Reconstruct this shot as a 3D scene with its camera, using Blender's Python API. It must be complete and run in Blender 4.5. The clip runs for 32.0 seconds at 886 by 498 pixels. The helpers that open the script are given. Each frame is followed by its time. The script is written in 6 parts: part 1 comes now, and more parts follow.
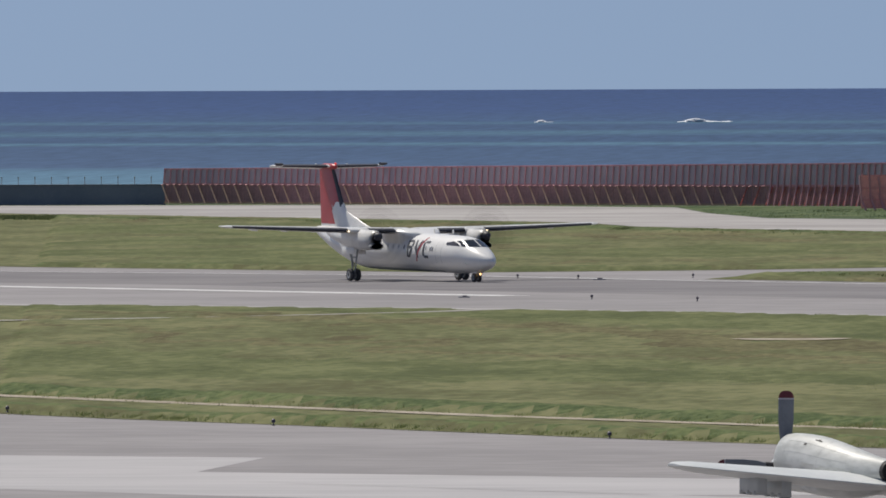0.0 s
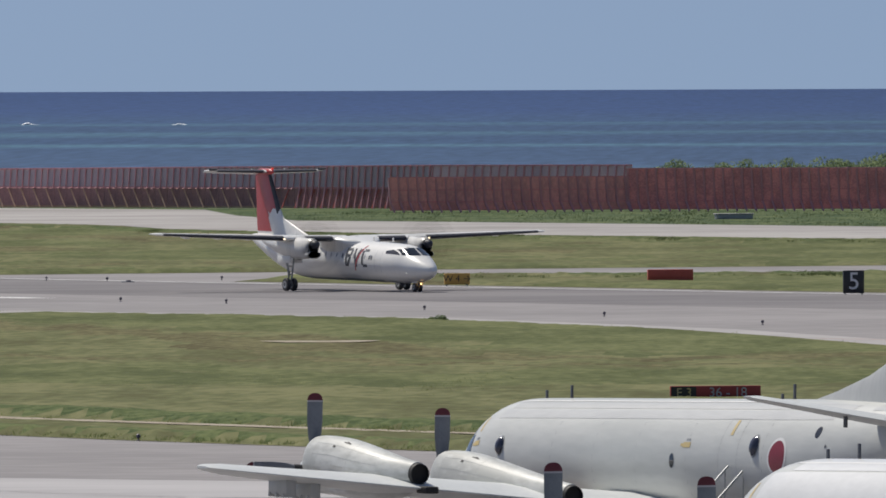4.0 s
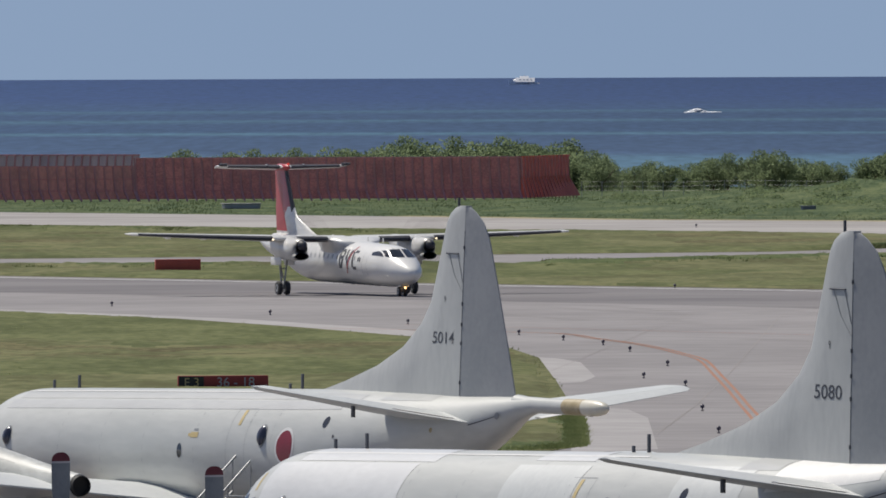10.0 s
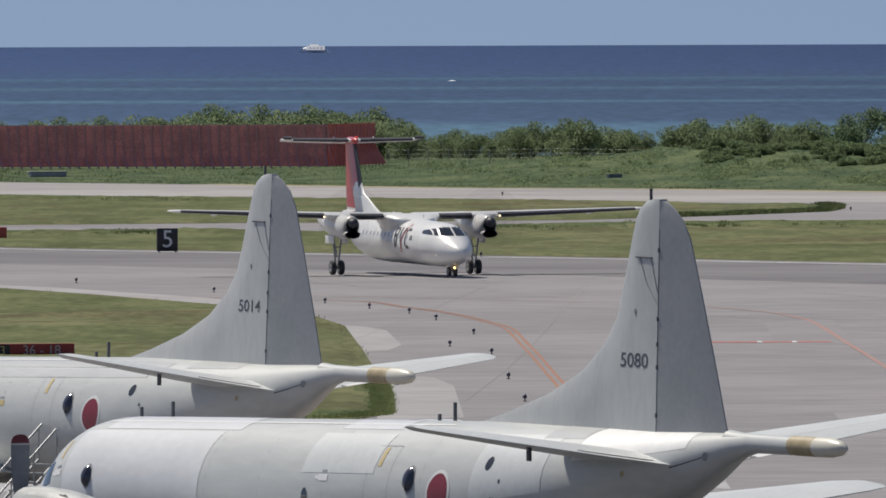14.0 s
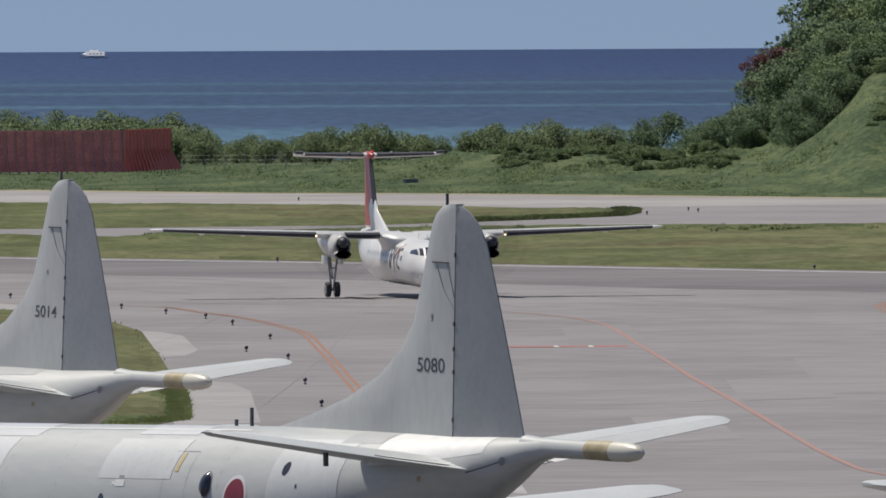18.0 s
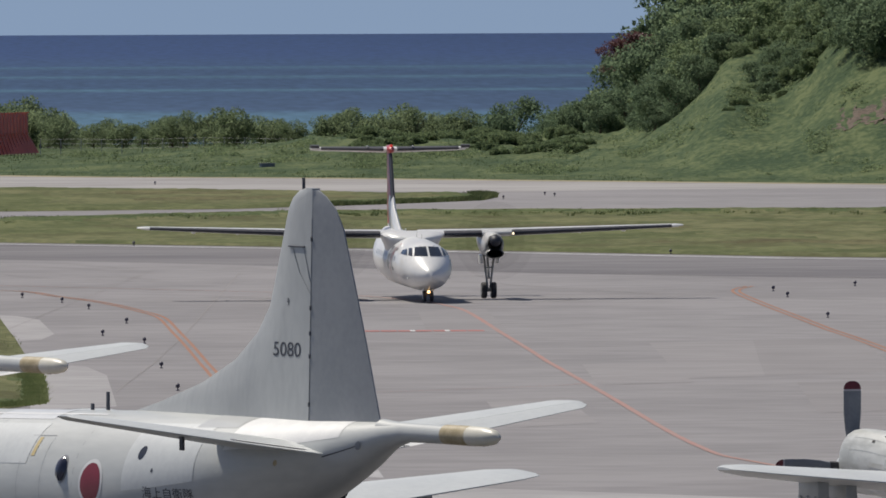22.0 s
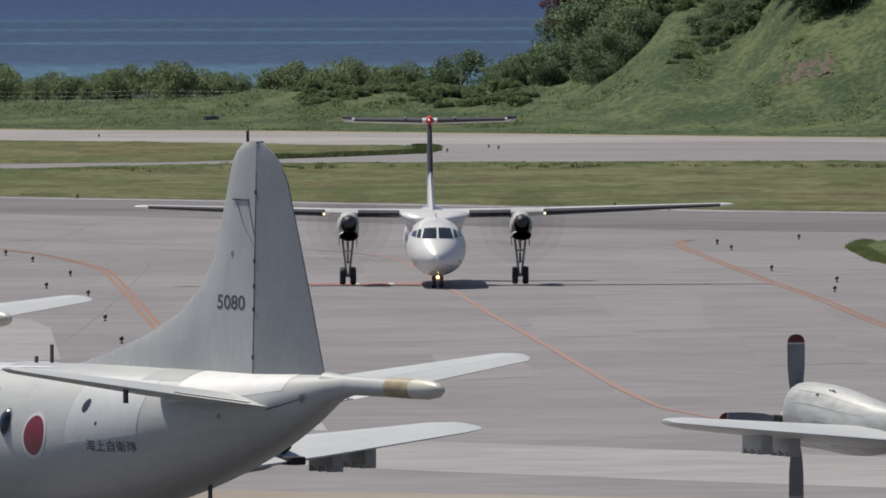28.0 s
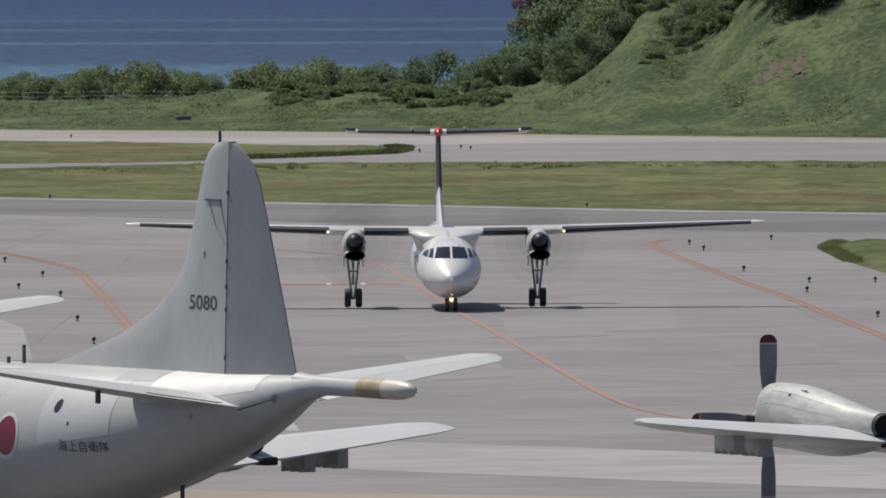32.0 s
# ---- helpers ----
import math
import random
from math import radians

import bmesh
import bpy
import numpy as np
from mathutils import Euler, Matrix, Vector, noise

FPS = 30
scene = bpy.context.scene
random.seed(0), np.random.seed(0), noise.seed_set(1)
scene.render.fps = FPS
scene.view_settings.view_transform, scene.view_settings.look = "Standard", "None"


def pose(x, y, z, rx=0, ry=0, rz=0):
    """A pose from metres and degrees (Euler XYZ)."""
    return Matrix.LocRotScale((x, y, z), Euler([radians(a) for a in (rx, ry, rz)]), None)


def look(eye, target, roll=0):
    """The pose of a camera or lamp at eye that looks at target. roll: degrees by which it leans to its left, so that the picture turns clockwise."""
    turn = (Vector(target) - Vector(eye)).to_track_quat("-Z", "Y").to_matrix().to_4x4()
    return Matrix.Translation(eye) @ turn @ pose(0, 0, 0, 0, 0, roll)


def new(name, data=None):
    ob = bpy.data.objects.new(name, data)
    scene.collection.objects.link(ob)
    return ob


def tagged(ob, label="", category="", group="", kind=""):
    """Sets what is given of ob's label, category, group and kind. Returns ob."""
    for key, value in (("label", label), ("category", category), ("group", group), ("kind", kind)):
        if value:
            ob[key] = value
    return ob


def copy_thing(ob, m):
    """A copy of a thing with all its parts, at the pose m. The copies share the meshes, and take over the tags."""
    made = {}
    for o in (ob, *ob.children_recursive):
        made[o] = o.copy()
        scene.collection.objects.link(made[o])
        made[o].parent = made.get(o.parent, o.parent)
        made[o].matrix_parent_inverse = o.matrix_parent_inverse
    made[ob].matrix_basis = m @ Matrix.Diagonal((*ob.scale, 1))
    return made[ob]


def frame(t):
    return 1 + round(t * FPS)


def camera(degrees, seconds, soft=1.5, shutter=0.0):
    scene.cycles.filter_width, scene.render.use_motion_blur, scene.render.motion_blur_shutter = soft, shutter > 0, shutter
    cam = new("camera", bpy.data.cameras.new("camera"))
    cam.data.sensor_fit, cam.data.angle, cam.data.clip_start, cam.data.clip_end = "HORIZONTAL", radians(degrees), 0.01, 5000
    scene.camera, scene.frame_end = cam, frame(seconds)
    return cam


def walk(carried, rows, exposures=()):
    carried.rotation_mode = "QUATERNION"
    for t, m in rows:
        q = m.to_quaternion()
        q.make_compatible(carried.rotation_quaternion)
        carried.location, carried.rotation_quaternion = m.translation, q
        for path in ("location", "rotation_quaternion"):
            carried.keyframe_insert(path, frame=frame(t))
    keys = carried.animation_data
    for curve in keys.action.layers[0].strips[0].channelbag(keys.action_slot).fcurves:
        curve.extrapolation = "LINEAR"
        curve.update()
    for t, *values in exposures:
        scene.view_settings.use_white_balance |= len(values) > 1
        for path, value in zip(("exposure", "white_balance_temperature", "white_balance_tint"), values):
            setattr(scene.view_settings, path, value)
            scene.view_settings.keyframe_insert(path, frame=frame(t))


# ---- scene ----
cam = camera(2.6714, 32.0, soft=1.7)
EYE = (0.0, 0.0, 14.1)


def aim(yaw, pitch, roll):
    a, p = radians(yaw), radians(pitch)
    return look(EYE, (1000 * math.sin(a) * math.cos(p), 1000 * math.cos(a) * math.cos(p), EYE[2] + 1000 * math.sin(p)), roll)


# seconds, pan, tilt and roll in degrees of a camera on a tripod
PAN = [
    (0, -3.3571, -0.5738, -0.23),
    (0.5, -3.1833, -0.5852, -0.24),
    (1, -2.9648, -0.5838, -0.23),
    (1.5, -2.8105, -0.579, -0.27),
    (2, -2.6929, -0.5824, -0.27),
    (2.5, -2.5429, -0.581, -0.26),
    (3, -2.3581, -0.5762, -0.24),
    (3.5, -2.1267, -0.579, -0.23),
    (4, -1.9362, -0.5724, -0.23),
    (4.5, -1.7419, -0.5771, -0.18),
    (6.5, -1.1981, -0.5762, -0.24),
    (7, -1.0724, -0.5786, -0.23),
    (7.5, -0.921, -0.5795, -0.24),
    (8, -0.7986, -0.579, -0.23),
    (8.5, -0.71, -0.5762, -0.21),
    (9, -0.6024, -0.5814, -0.22),
    (9.5, -0.5029, -0.5914, -0.22),
    (10, -0.4514, -0.609, -0.23),
    (10.5, -0.3748, -0.6381, -0.21),
    (11, -0.2762, -0.67, -0.21),
    (11.5, -0.1943, -0.6857, -0.24),
    (12, -0.1148, -0.7057, -0.23),
    (12.5, -0.0562, -0.7171, -0.26),
    (13, 0, -0.7129, -0.25),
    (13.5, 0.0676, -0.71, -0.22),
    (15.5, 0.4176, -0.701, -0.22),
    (16, 0.561, -0.7052, -0.23),
    (16.5, 0.6471, -0.701, -0.26),
    (17, 0.7281, -0.7105, -0.24),
    (17.5, 0.7395, -0.7095, -0.28),
    (18, 0.7471, -0.6948, -0.32),
    (18.5, 0.8048, -0.6981, -0.25),
    (19, 0.89, -0.6957, -0.25),
    (19.5, 0.999, -0.6976, -0.23),
    (20, 1.1114, -0.7019, -0.27),
    (20.5, 1.201, -0.7033, -0.24),
    (21, 1.2162, -0.7048, -0.28),
    (21.5, 1.1957, -0.7214, -0.24),
    (22, 1.18, -0.7443, -0.26),
    (22.5, 1.1819, -0.749, -0.23),
    (23, 1.2086, -0.75, -0.26),
    (23.5, 1.2414, -0.7843, -0.21),
    (24, 1.2781, -0.8443, -0.21),
    (24.5, 1.2919, -0.8795, -0.25),
    (25, 1.3, -0.8757, -0.24),
    (25.5, 1.3138, -0.8729, -0.26),
    (27.5, 1.3514, -0.8919, -0.26),
    (28, 1.3486, -0.8867, -0.22),
    (28.5, 1.3619, -0.8919, -0.21),
    (29, 1.3538, -0.8943, -0.23),
    (29.5, 1.3519, -0.8867, -0.24),
    (30, 1.36, -0.8948, -0.21),
    (30.5, 1.3695, -0.8914, -0.26),
    (31, 1.3805, -0.891, -0.23),
    (31.5, 1.4062, -0.8943, -0.21),
    (32, 1.4324, -0.8862, -0.22),
]
walk(cam, [(t, aim(*a)) for t, *a in PAN], exposures=((0, 0.16), (12, 0.13), (20, 0.06), (32, 0.04)))

# ---- world, sun, exposure ----
SUN_EL, SUN_AZ = 54.5, -42
world = bpy.data.worlds.new("world")
scene.world = world
world.use_nodes = True
wn = world.node_tree.nodes
sky = wn.new("ShaderNodeTexSky")
sky.sky_type, sky.sun_disc = "NISHITA", False
sky.sun_elevation, sky.sun_rotation = radians(SUN_EL), radians(SUN_AZ)
sky.air_density, sky.dust_density, sky.ozone_density, sky.altitude = 1.0, 0.3, 1.5, 0
wn["Background"].inputs["Strength"].default_value = 0.074
# the hazy blue band above the horizon is taken from a little higher up the dome
tex, lift, tint = wn.new("ShaderNodeTexCoord"), wn.new("ShaderNodeVectorMath"), wn.new("ShaderNodeMixRGB")
lift.inputs[1].default_value = (0, 0, 0.22)
tint.blend_type, tint.inputs[0].default_value, tint.inputs[2].default_value = "MULTIPLY", 1.0, (0.99, 0.9, 0.88, 1)
for a, b in ((tex.outputs["Generated"], lift.inputs[0]), (lift.outputs[0], sky.inputs["Vector"]), (sky.outputs[0], tint.inputs[1]), (tint.outputs[0], wn["Background"].inputs["Color"])):
    world.node_tree.links.new(a, b)
sun = new("sun", bpy.data.lights.new("sun", "SUN"))
sun.data.energy, sun.data.angle, sun.data.color = 3.9, radians(0.53), (1.0, 0.94, 0.84)
sun.matrix_world = look((0, 0, 0), (-math.cos(radians(SUN_EL)) * math.sin(radians(SUN_AZ)), -math.cos(radians(SUN_EL)) * math.cos(radians(SUN_AZ)), -math.sin(radians(SUN_EL))))

# ---- materials ----
def mat(name, a, b=None, rough=0.6, metal=0.0, size=1.0, fine=0.0, bump=0.0, spec=0.5, island=0.0, stretch=(1, 1, 1), alpha=1.0, coat=0.0, mid=None, thin=0.0):
    """Two tones mixed by noise of about `size` metres, with finer grain and relief; island varies loose pieces."""
    m = bpy.data.materials.new(name)
    m.use_nodes = True
    n, l = m.node_tree.nodes, m.node_tree.links
    p = n["Principled BSDF"]
    p.inputs["Roughness"].default_value, p.inputs["Metallic"].default_value = rough, metal
    p.inputs["Specular IOR Level"].default_value, p.inputs["Alpha"].default_value = spec, alpha
    p.inputs["Coat Weight"].default_value = coat
    if b is None:
        p.inputs["Base Color"].default_value = (*a, 1)
        return m
    tc, mp = n.new("ShaderNodeTexCoord"), n.new("ShaderNodeMapping")
    l.new(tc.outputs["Object"], mp.inputs["Vector"])
    mp.inputs["Scale"].default_value = stretch
    big, small = n.new("ShaderNodeTexNoise"), n.new("ShaderNodeTexNoise")
    big.inputs["Scale"].default_value, big.inputs["Detail"].default_value = 1 / size, 5
    small.inputs["Scale"].default_value, small.inputs["Detail"].default_value = 9 / size, 4
    for t in (big, small):
        l.new(mp.outputs[0], t.inputs["Vector"])
    ramp = n.new("ShaderNodeValToRGB")
    ramp.color_ramp.elements[0].position, ramp.color_ramp.elements[1].position = 0.32, 0.68
    ramp.color_ramp.elements[0].color, ramp.color_ramp.elements[1].color = (*a, 1), (*b, 1)
    if mid:
        ramp.color_ramp.elements.new(0.5).color = (*mid, 1)
    add = n.new("ShaderNodeMath")
    add.operation = "MULTIPLY_ADD"
    l.new(small.outputs[0], add.inputs[0])
    add.inputs[1].default_value = 0.5 + fine
    l.new(big.outputs[0], add.inputs[2])
    sub = n.new("ShaderNodeMath")
    sub.operation = "SUBTRACT"
    l.new(add.outputs[0], sub.inputs[0])
    sub.inputs[1].default_value = 0.25 + fine / 2
    last = sub
    if island:
        g = n.new("ShaderNodeNewGeometry")
        k = n.new("ShaderNodeMath")
        k.operation = "MULTIPLY_ADD"
        l.new(g.outputs["Random Per Island"], k.inputs[0])
        k.inputs[1].default_value = island
        l.new(sub.outputs[0], k.inputs[2])
        s2 = n.new("ShaderNodeMath")
        s2.operation = "SUBTRACT"
        l.new(k.outputs[0], s2.inputs[0])
        s2.inputs[1].default_value = island / 2
        last = s2
    l.new(last.outputs[0], ramp.inputs[0])
    l.new(ramp.outputs[0], p.inputs["Base Color"])
    if thin:                                  # leaves let light through
        tr, mx = n.new("ShaderNodeBsdfTranslucent"), n.new("ShaderNodeMixShader")
        l.new(ramp.outputs[0], tr.inputs["Color"])
        mx.inputs[0].default_value = thin
        l.new(p.outputs[0], mx.inputs[1])
        l.new(tr.outputs[0], mx.inputs[2])
        l.new(mx.outputs[0], n["Material Output"].inputs["Surface"])
    if bump:
        bp = n.new("ShaderNodeBump")
        bp.inputs["Strength"].default_value, bp.inputs["Distance"].default_value = bump, size * 0.1
        l.new(small.outputs[0], bp.inputs["Height"])
        l.new(bp.outputs[0], p.inputs["Normal"])
    return m


def glow(name, colour, strength):
    m = mat(name, colour)
    p = m.node_tree.nodes["Principled BSDF"]
    p.inputs["Emission Color"].default_value, p.inputs["Emission Strength"].default_value = (*colour, 1), strength
    return m


def sea_material():
    """Deep blue offshore, turquoise over the reef flats, in bands along the shore."""
    m = mat("sea", (0.02, 0.05, 0.13), rough=0.5, spec=0.05)
    n, l = m.node_tree.nodes, m.node_tree.links
    tc, mp, no = n.new("ShaderNodeTexCoord"), n.new("ShaderNodeMapping"), n.new("ShaderNodeTexNoise")
    l.new(tc.outputs["Object"], mp.inputs["Vector"])
    mp.inputs["Rotation"].default_value = (0, 0, radians(4))
    mp.inputs["Scale"].default_value = (0.0012, 0.00286, 0.01)
    l.new(mp.outputs[0], no.inputs["Vector"])
    no.inputs["Scale"].default_value, no.inputs["Detail"].default_value = 1.0, 6
    xyz, div = n.new("ShaderNodeSeparateXYZ"), n.new("ShaderNodeMath")
    l.new(tc.outputs["Object"], xyz.inputs[0])
    div.operation = "DIVIDE"
    div.inputs[0].default_value = 21.7
    l.new(xyz.outputs[1], div.inputs[1])
    nz = n.new("ShaderNodeMath")
    nz.operation = "MULTIPLY_ADD"
    l.new(no.outputs[0], nz.inputs[0])
    nz.inputs[1].default_value = 0.00076
    l.new(div.outputs[0], nz.inputs[2])
    mr = n.new("ShaderNodeMapRange")
    l.new(nz.outputs[0], mr.inputs[0])
    mr.inputs[1].default_value, mr.inputs[2].default_value = 0.0047, 0.00994
    ramp = n.new("ShaderNodeValToRGB")
    e = ramp.color_ramp.elements
    bands = ((0.0, (0.031, 0.060, 0.150)), (0.2, (0.037, 0.068, 0.163)), (0.27, (0.041, 0.075, 0.158)), (0.31, (0.042, 0.078, 0.158)), (0.33, (0.058, 0.118, 0.182)), (0.36, (0.041, 0.075, 0.143)),
             (0.42, (0.042, 0.077, 0.145)), (0.45, (0.062, 0.126, 0.187)), (0.48, (0.041, 0.075, 0.141)), (0.53, (0.043, 0.08, 0.148)), (0.55, (0.074, 0.152, 0.215)), (0.57, (0.047, 0.083, 0.152)), (0.76, (0.054, 0.092, 0.165)), (0.82, (0.082, 0.158, 0.232)), (1.0, (0.095, 0.182, 0.255)))
    e[0].position, e[0].color = bands[0][0], (*bands[0][1], 1)
    e[1].position, e[1].color = bands[-1][0], (*bands[-1][1], 1)
    for pos, c in bands[1:-1]:
        e.new(pos).color = (*c, 1)
    l.new(mr.outputs[0], ramp.inputs[0])
    # wind chop
    m2, ch, mix = n.new("ShaderNodeMapping"), n.new("ShaderNodeTexNoise"), n.new("ShaderNodeMixRGB")
    l.new(tc.outputs["Object"], m2.inputs["Vector"])
    m2.inputs["Scale"].default_value = (0.5, 0.03, 1)
    l.new(m2.outputs[0], ch.inputs["Vector"])
    ch.inputs["Scale"].default_value, ch.inputs["Detail"].default_value = 1.0, 8
    mix.blend_type, mix.inputs[0].default_value = "OVERLAY", 0.55
    l.new(ramp.outputs[0], mix.inputs[1])
    l.new(ch.outputs[0], mix.inputs[2])
    # the colour falls off from west to east
    east, falloff = n.new("ShaderNodeMapRange"), n.new("ShaderNodeMixRGB")
    l.new(xyz.outputs[0], east.inputs[0])
    east.inputs[1].default_value, east.inputs[2].default_value, east.inputs[3].default_value, east.inputs[4].default_value = -130, 130, 1.04, 0.8
    falloff.blend_type, falloff.inputs[0].default_value = "MULTIPLY", 1.0
    l.new(mix.outputs[0], falloff.inputs[1])
    l.new(east.outputs[0], falloff.inputs[2])
    l.new(falloff.outputs[0], n["Principled BSDF"].inputs["Base Color"])
    return m


M_SEA = sea_material()
M_GRASS = mat("grass", (0.092, 0.092, 0.039), (0.174, 0.173, 0.083), rough=0.9, size=6, fine=0.4, bump=0.3, spec=0.1, stretch=(0.8, 0.2, 1), mid=(0.121, 0.13, 0.057))
M_LUSH = mat("lush_grass", (0.075, 0.089, 0.033), (0.15, 0.162, 0.071), rough=0.9, size=5, fine=0.4, bump=0.3, spec=0.1, stretch=(0.8, 0.22, 1), mid=(0.107, 0.12, 0.048))
M_DRYGRASS = mat("dry_grass", (0.09, 0.081, 0.039), (0.16, 0.152, 0.075), rough=0.95, size=5, fine=0.7, bump=0.4, spec=0.1, stretch=(0.9, 0.24, 1))
M_GRASS_FAR = mat("far_grass", (0.042, 0.07, 0.032), (0.125, 0.152, 0.068), rough=0.9, size=5, fine=0.5, bump=0.5, spec=0.1, stretch=(1, 0.4, 1), mid=(0.074, 0.104, 0.046))
M_BLADE = mat("grass_blades", (0.155, 0.19, 0.078), (0.26, 0.275, 0.125), rough=0.8, size=6, island=0.35, spec=0.1, thin=0.5)
M_HILLBLADE = mat("hill_grass", (0.082, 0.122, 0.05), (0.152, 0.19, 0.088), rough=0.8, size=5, island=0.3, spec=0.1, thin=0.5)
M_SHORELEAF = mat("shore_leaves", (0.155, 0.205, 0.115), (0.24, 0.292, 0.16), rough=0.7, size=2.5, island=0.2, spec=0.1, thin=0.7)
M_LEAF = mat("leaves", (0.15, 0.21, 0.115), (0.262, 0.322, 0.17), rough=0.7, size=2.0, island=0.25, spec=0.1, thin=0.7)
M_LEAFDARK = mat("dark_leaves", (0.105, 0.155, 0.095), (0.19, 0.25, 0.145), rough=0.7, size=2.0, island=0.25, spec=0.1, thin=0.7)
M_SCRUB = mat("scrub_leaves", (0.13, 0.185, 0.095), (0.24, 0.295, 0.15), rough=0.75, size=3.0, island=0.4, spec=0.1, thin=0.55)
M_LEAFRED = mat("red_leaves", (0.11, 0.05, 0.055), (0.2, 0.09, 0.09), rough=0.6, size=1.0, island=0.5, thin=0.35)
M_BARK = mat("bark", (0.09, 0.065, 0.045), (0.16, 0.12, 0.085), rough=0.9, size=0.3, bump=0.6)
M_APRON = mat("apron_concrete", (0.224, 0.213, 0.217), (0.284, 0.27, 0.274), rough=0.85, size=5, fine=0.4, bump=0.1, spec=0.2, stretch=(0.2, 0.22, 1))
M_UNSEENGROUND = mat("unseen_dark_ground", (0.125, 0.12, 0.118), (0.155, 0.148, 0.145), rough=0.9, size=4, fine=0.3, bump=0.15, spec=0.2)
M_ASPHALT = mat("runway_asphalt", (0.15, 0.142, 0.15), (0.215, 0.205, 0.21), rough=0.9, size=4, fine=0.5, bump=0.15, spec=0.2, stretch=(0.06, 0.16, 1))
M_CONC = mat("pale_concrete", (0.31, 0.298, 0.3), (0.385, 0.37, 0.37), rough=0.85, size=6, fine=0.4, spec=0.2, stretch=(0.3, 0.25, 1))
M_FARCONC = mat("far_concrete", (0.27, 0.255, 0.248), (0.39, 0.372, 0.362), rough=0.85, size=7, fine=0.5, spec=0.2, stretch=(0.12, 0.25, 1))
M_PALESLAB = mat("pale_apron_slab", (0.248, 0.234, 0.236), (0.298, 0.282, 0.284), rough=0.85, size=4, fine=0.3, spec=0.2, stretch=(0.15, 0.2, 1))
M_DULLSLAB = mat("dull_apron_slab", (0.23, 0.217, 0.219), (0.275, 0.26, 0.262), rough=0.85, size=4, fine=0.3, spec=0.2, stretch=(0.15, 0.2, 1))
M_DUST = mat("dusty_concrete", (0.3, 0.255, 0.21), (0.36, 0.315, 0.27), rough=0.9, size=8, fine=0.2, spec=0.2)
M_SEAL = mat("joint_sealant", (0.255, 0.238, 0.23), (0.275, 0.257, 0.25), rough=0.9, size=2)
M_SLAB = mat("repaired_concrete", (0.35, 0.341, 0.35), (0.425, 0.413, 0.42), rough=0.85, size=5, fine=0.4, spec=0.2, stretch=(0.08, 0.3, 1))
M_NEARBLADE = mat("soft_green_blades", (0.19, 0.235, 0.085), (0.3, 0.33, 0.14), rough=0.8, size=5, island=0.3, spec=0.1, thin=0.5)
M_DIRT = mat("bare_soil", (0.26, 0.22, 0.16), (0.4, 0.35, 0.28), rough=0.95, size=2, bump=0.3)
M_LINE = mat("orange_paint", (0.34, 0.14, 0.075), (0.3, 0.165, 0.11), rough=0.8, size=2.5, fine=0.3)
M_PINKLINE = mat("faded_red_line", (0.37, 0.19, 0.16), (0.325, 0.22, 0.195), rough=0.8, size=2.5, fine=0.3)
M_REDLINE = mat("red_paint", (0.4, 0.12, 0.11), (0.34, 0.18, 0.165), rough=0.8, size=1)
M_WHITELINE = mat("white_paint_worn", (0.7, 0.7, 0.7), (0.5, 0.5, 0.5), rough=0.8, size=2, fine=0.2)
M_WHITE = mat("white_aircraft_paint", (0.79, 0.78, 0.75), (0.85, 0.84, 0.81), rough=0.32, size=2.5, fine=0.1, coat=0.3)
M_GREY = mat("grey_aircraft_paint", (0.5, 0.515, 0.502), (0.578, 0.59, 0.573), rough=0.4, size=1.8, fine=0.25, stretch=(0.22, 1, 1), coat=0.12)
M_DULLSHEEN = mat("dull_sheen_band", (0.45, 0.46, 0.455), (0.51, 0.517, 0.51), rough=0.4, size=1.8, fine=0.2, stretch=(0.22, 1, 1), coat=0.2)
M_PATCHSHEEN = mat("pale_patch_and_sheen", (0.53, 0.537, 0.527), (0.6, 0.607, 0.593), rough=0.3, size=1.8, fine=0.2, stretch=(0.22, 1, 1), coat=0.3)
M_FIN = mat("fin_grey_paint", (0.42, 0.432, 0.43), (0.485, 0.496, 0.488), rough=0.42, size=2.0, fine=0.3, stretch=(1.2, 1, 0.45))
M_NAC = mat("stained_nacelle_paint", (0.45, 0.46, 0.44), (0.62, 0.63, 0.61), rough=0.42, size=1.6, fine=0.4, stretch=(0.3, 1, 1), mid=(0.56, 0.57, 0.55))
M_GREYPALE = mat("fresh_pale_paint", (0.57, 0.59, 0.59), (0.64, 0.66, 0.655), rough=0.42, size=1.5, fine=0.2)
M_PATCH = mat("repaint_patch", (0.665, 0.675, 0.68), (0.73, 0.74, 0.745), rough=0.38, size=1.5, fine=0.3, stretch=(0.4, 1, 1), coat=0.2)
M_SEAM = mat("panel_joint_grey", (0.355, 0.365, 0.365), (0.39, 0.4, 0.4), rough=0.5, size=0.6)
M_STAIN = mat("oil_stain", (0.48, 0.48, 0.445), (0.6, 0.605, 0.58), rough=0.5, size=0.8, fine=0.5, stretch=(0.3, 1, 1))
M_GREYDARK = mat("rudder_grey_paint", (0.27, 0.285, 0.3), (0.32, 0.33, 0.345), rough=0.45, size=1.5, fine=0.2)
M_BLACK = mat("black_rubber", (0.035, 0.035, 0.039), (0.06, 0.06, 0.066), rough=0.7, size=0.4)
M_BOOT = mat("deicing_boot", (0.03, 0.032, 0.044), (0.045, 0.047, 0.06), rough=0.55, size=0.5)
M_RED = mat("red_livery", (0.42, 0.03, 0.035), (0.5, 0.045, 0.05), rough=0.35, size=1.0, coat=0.3)
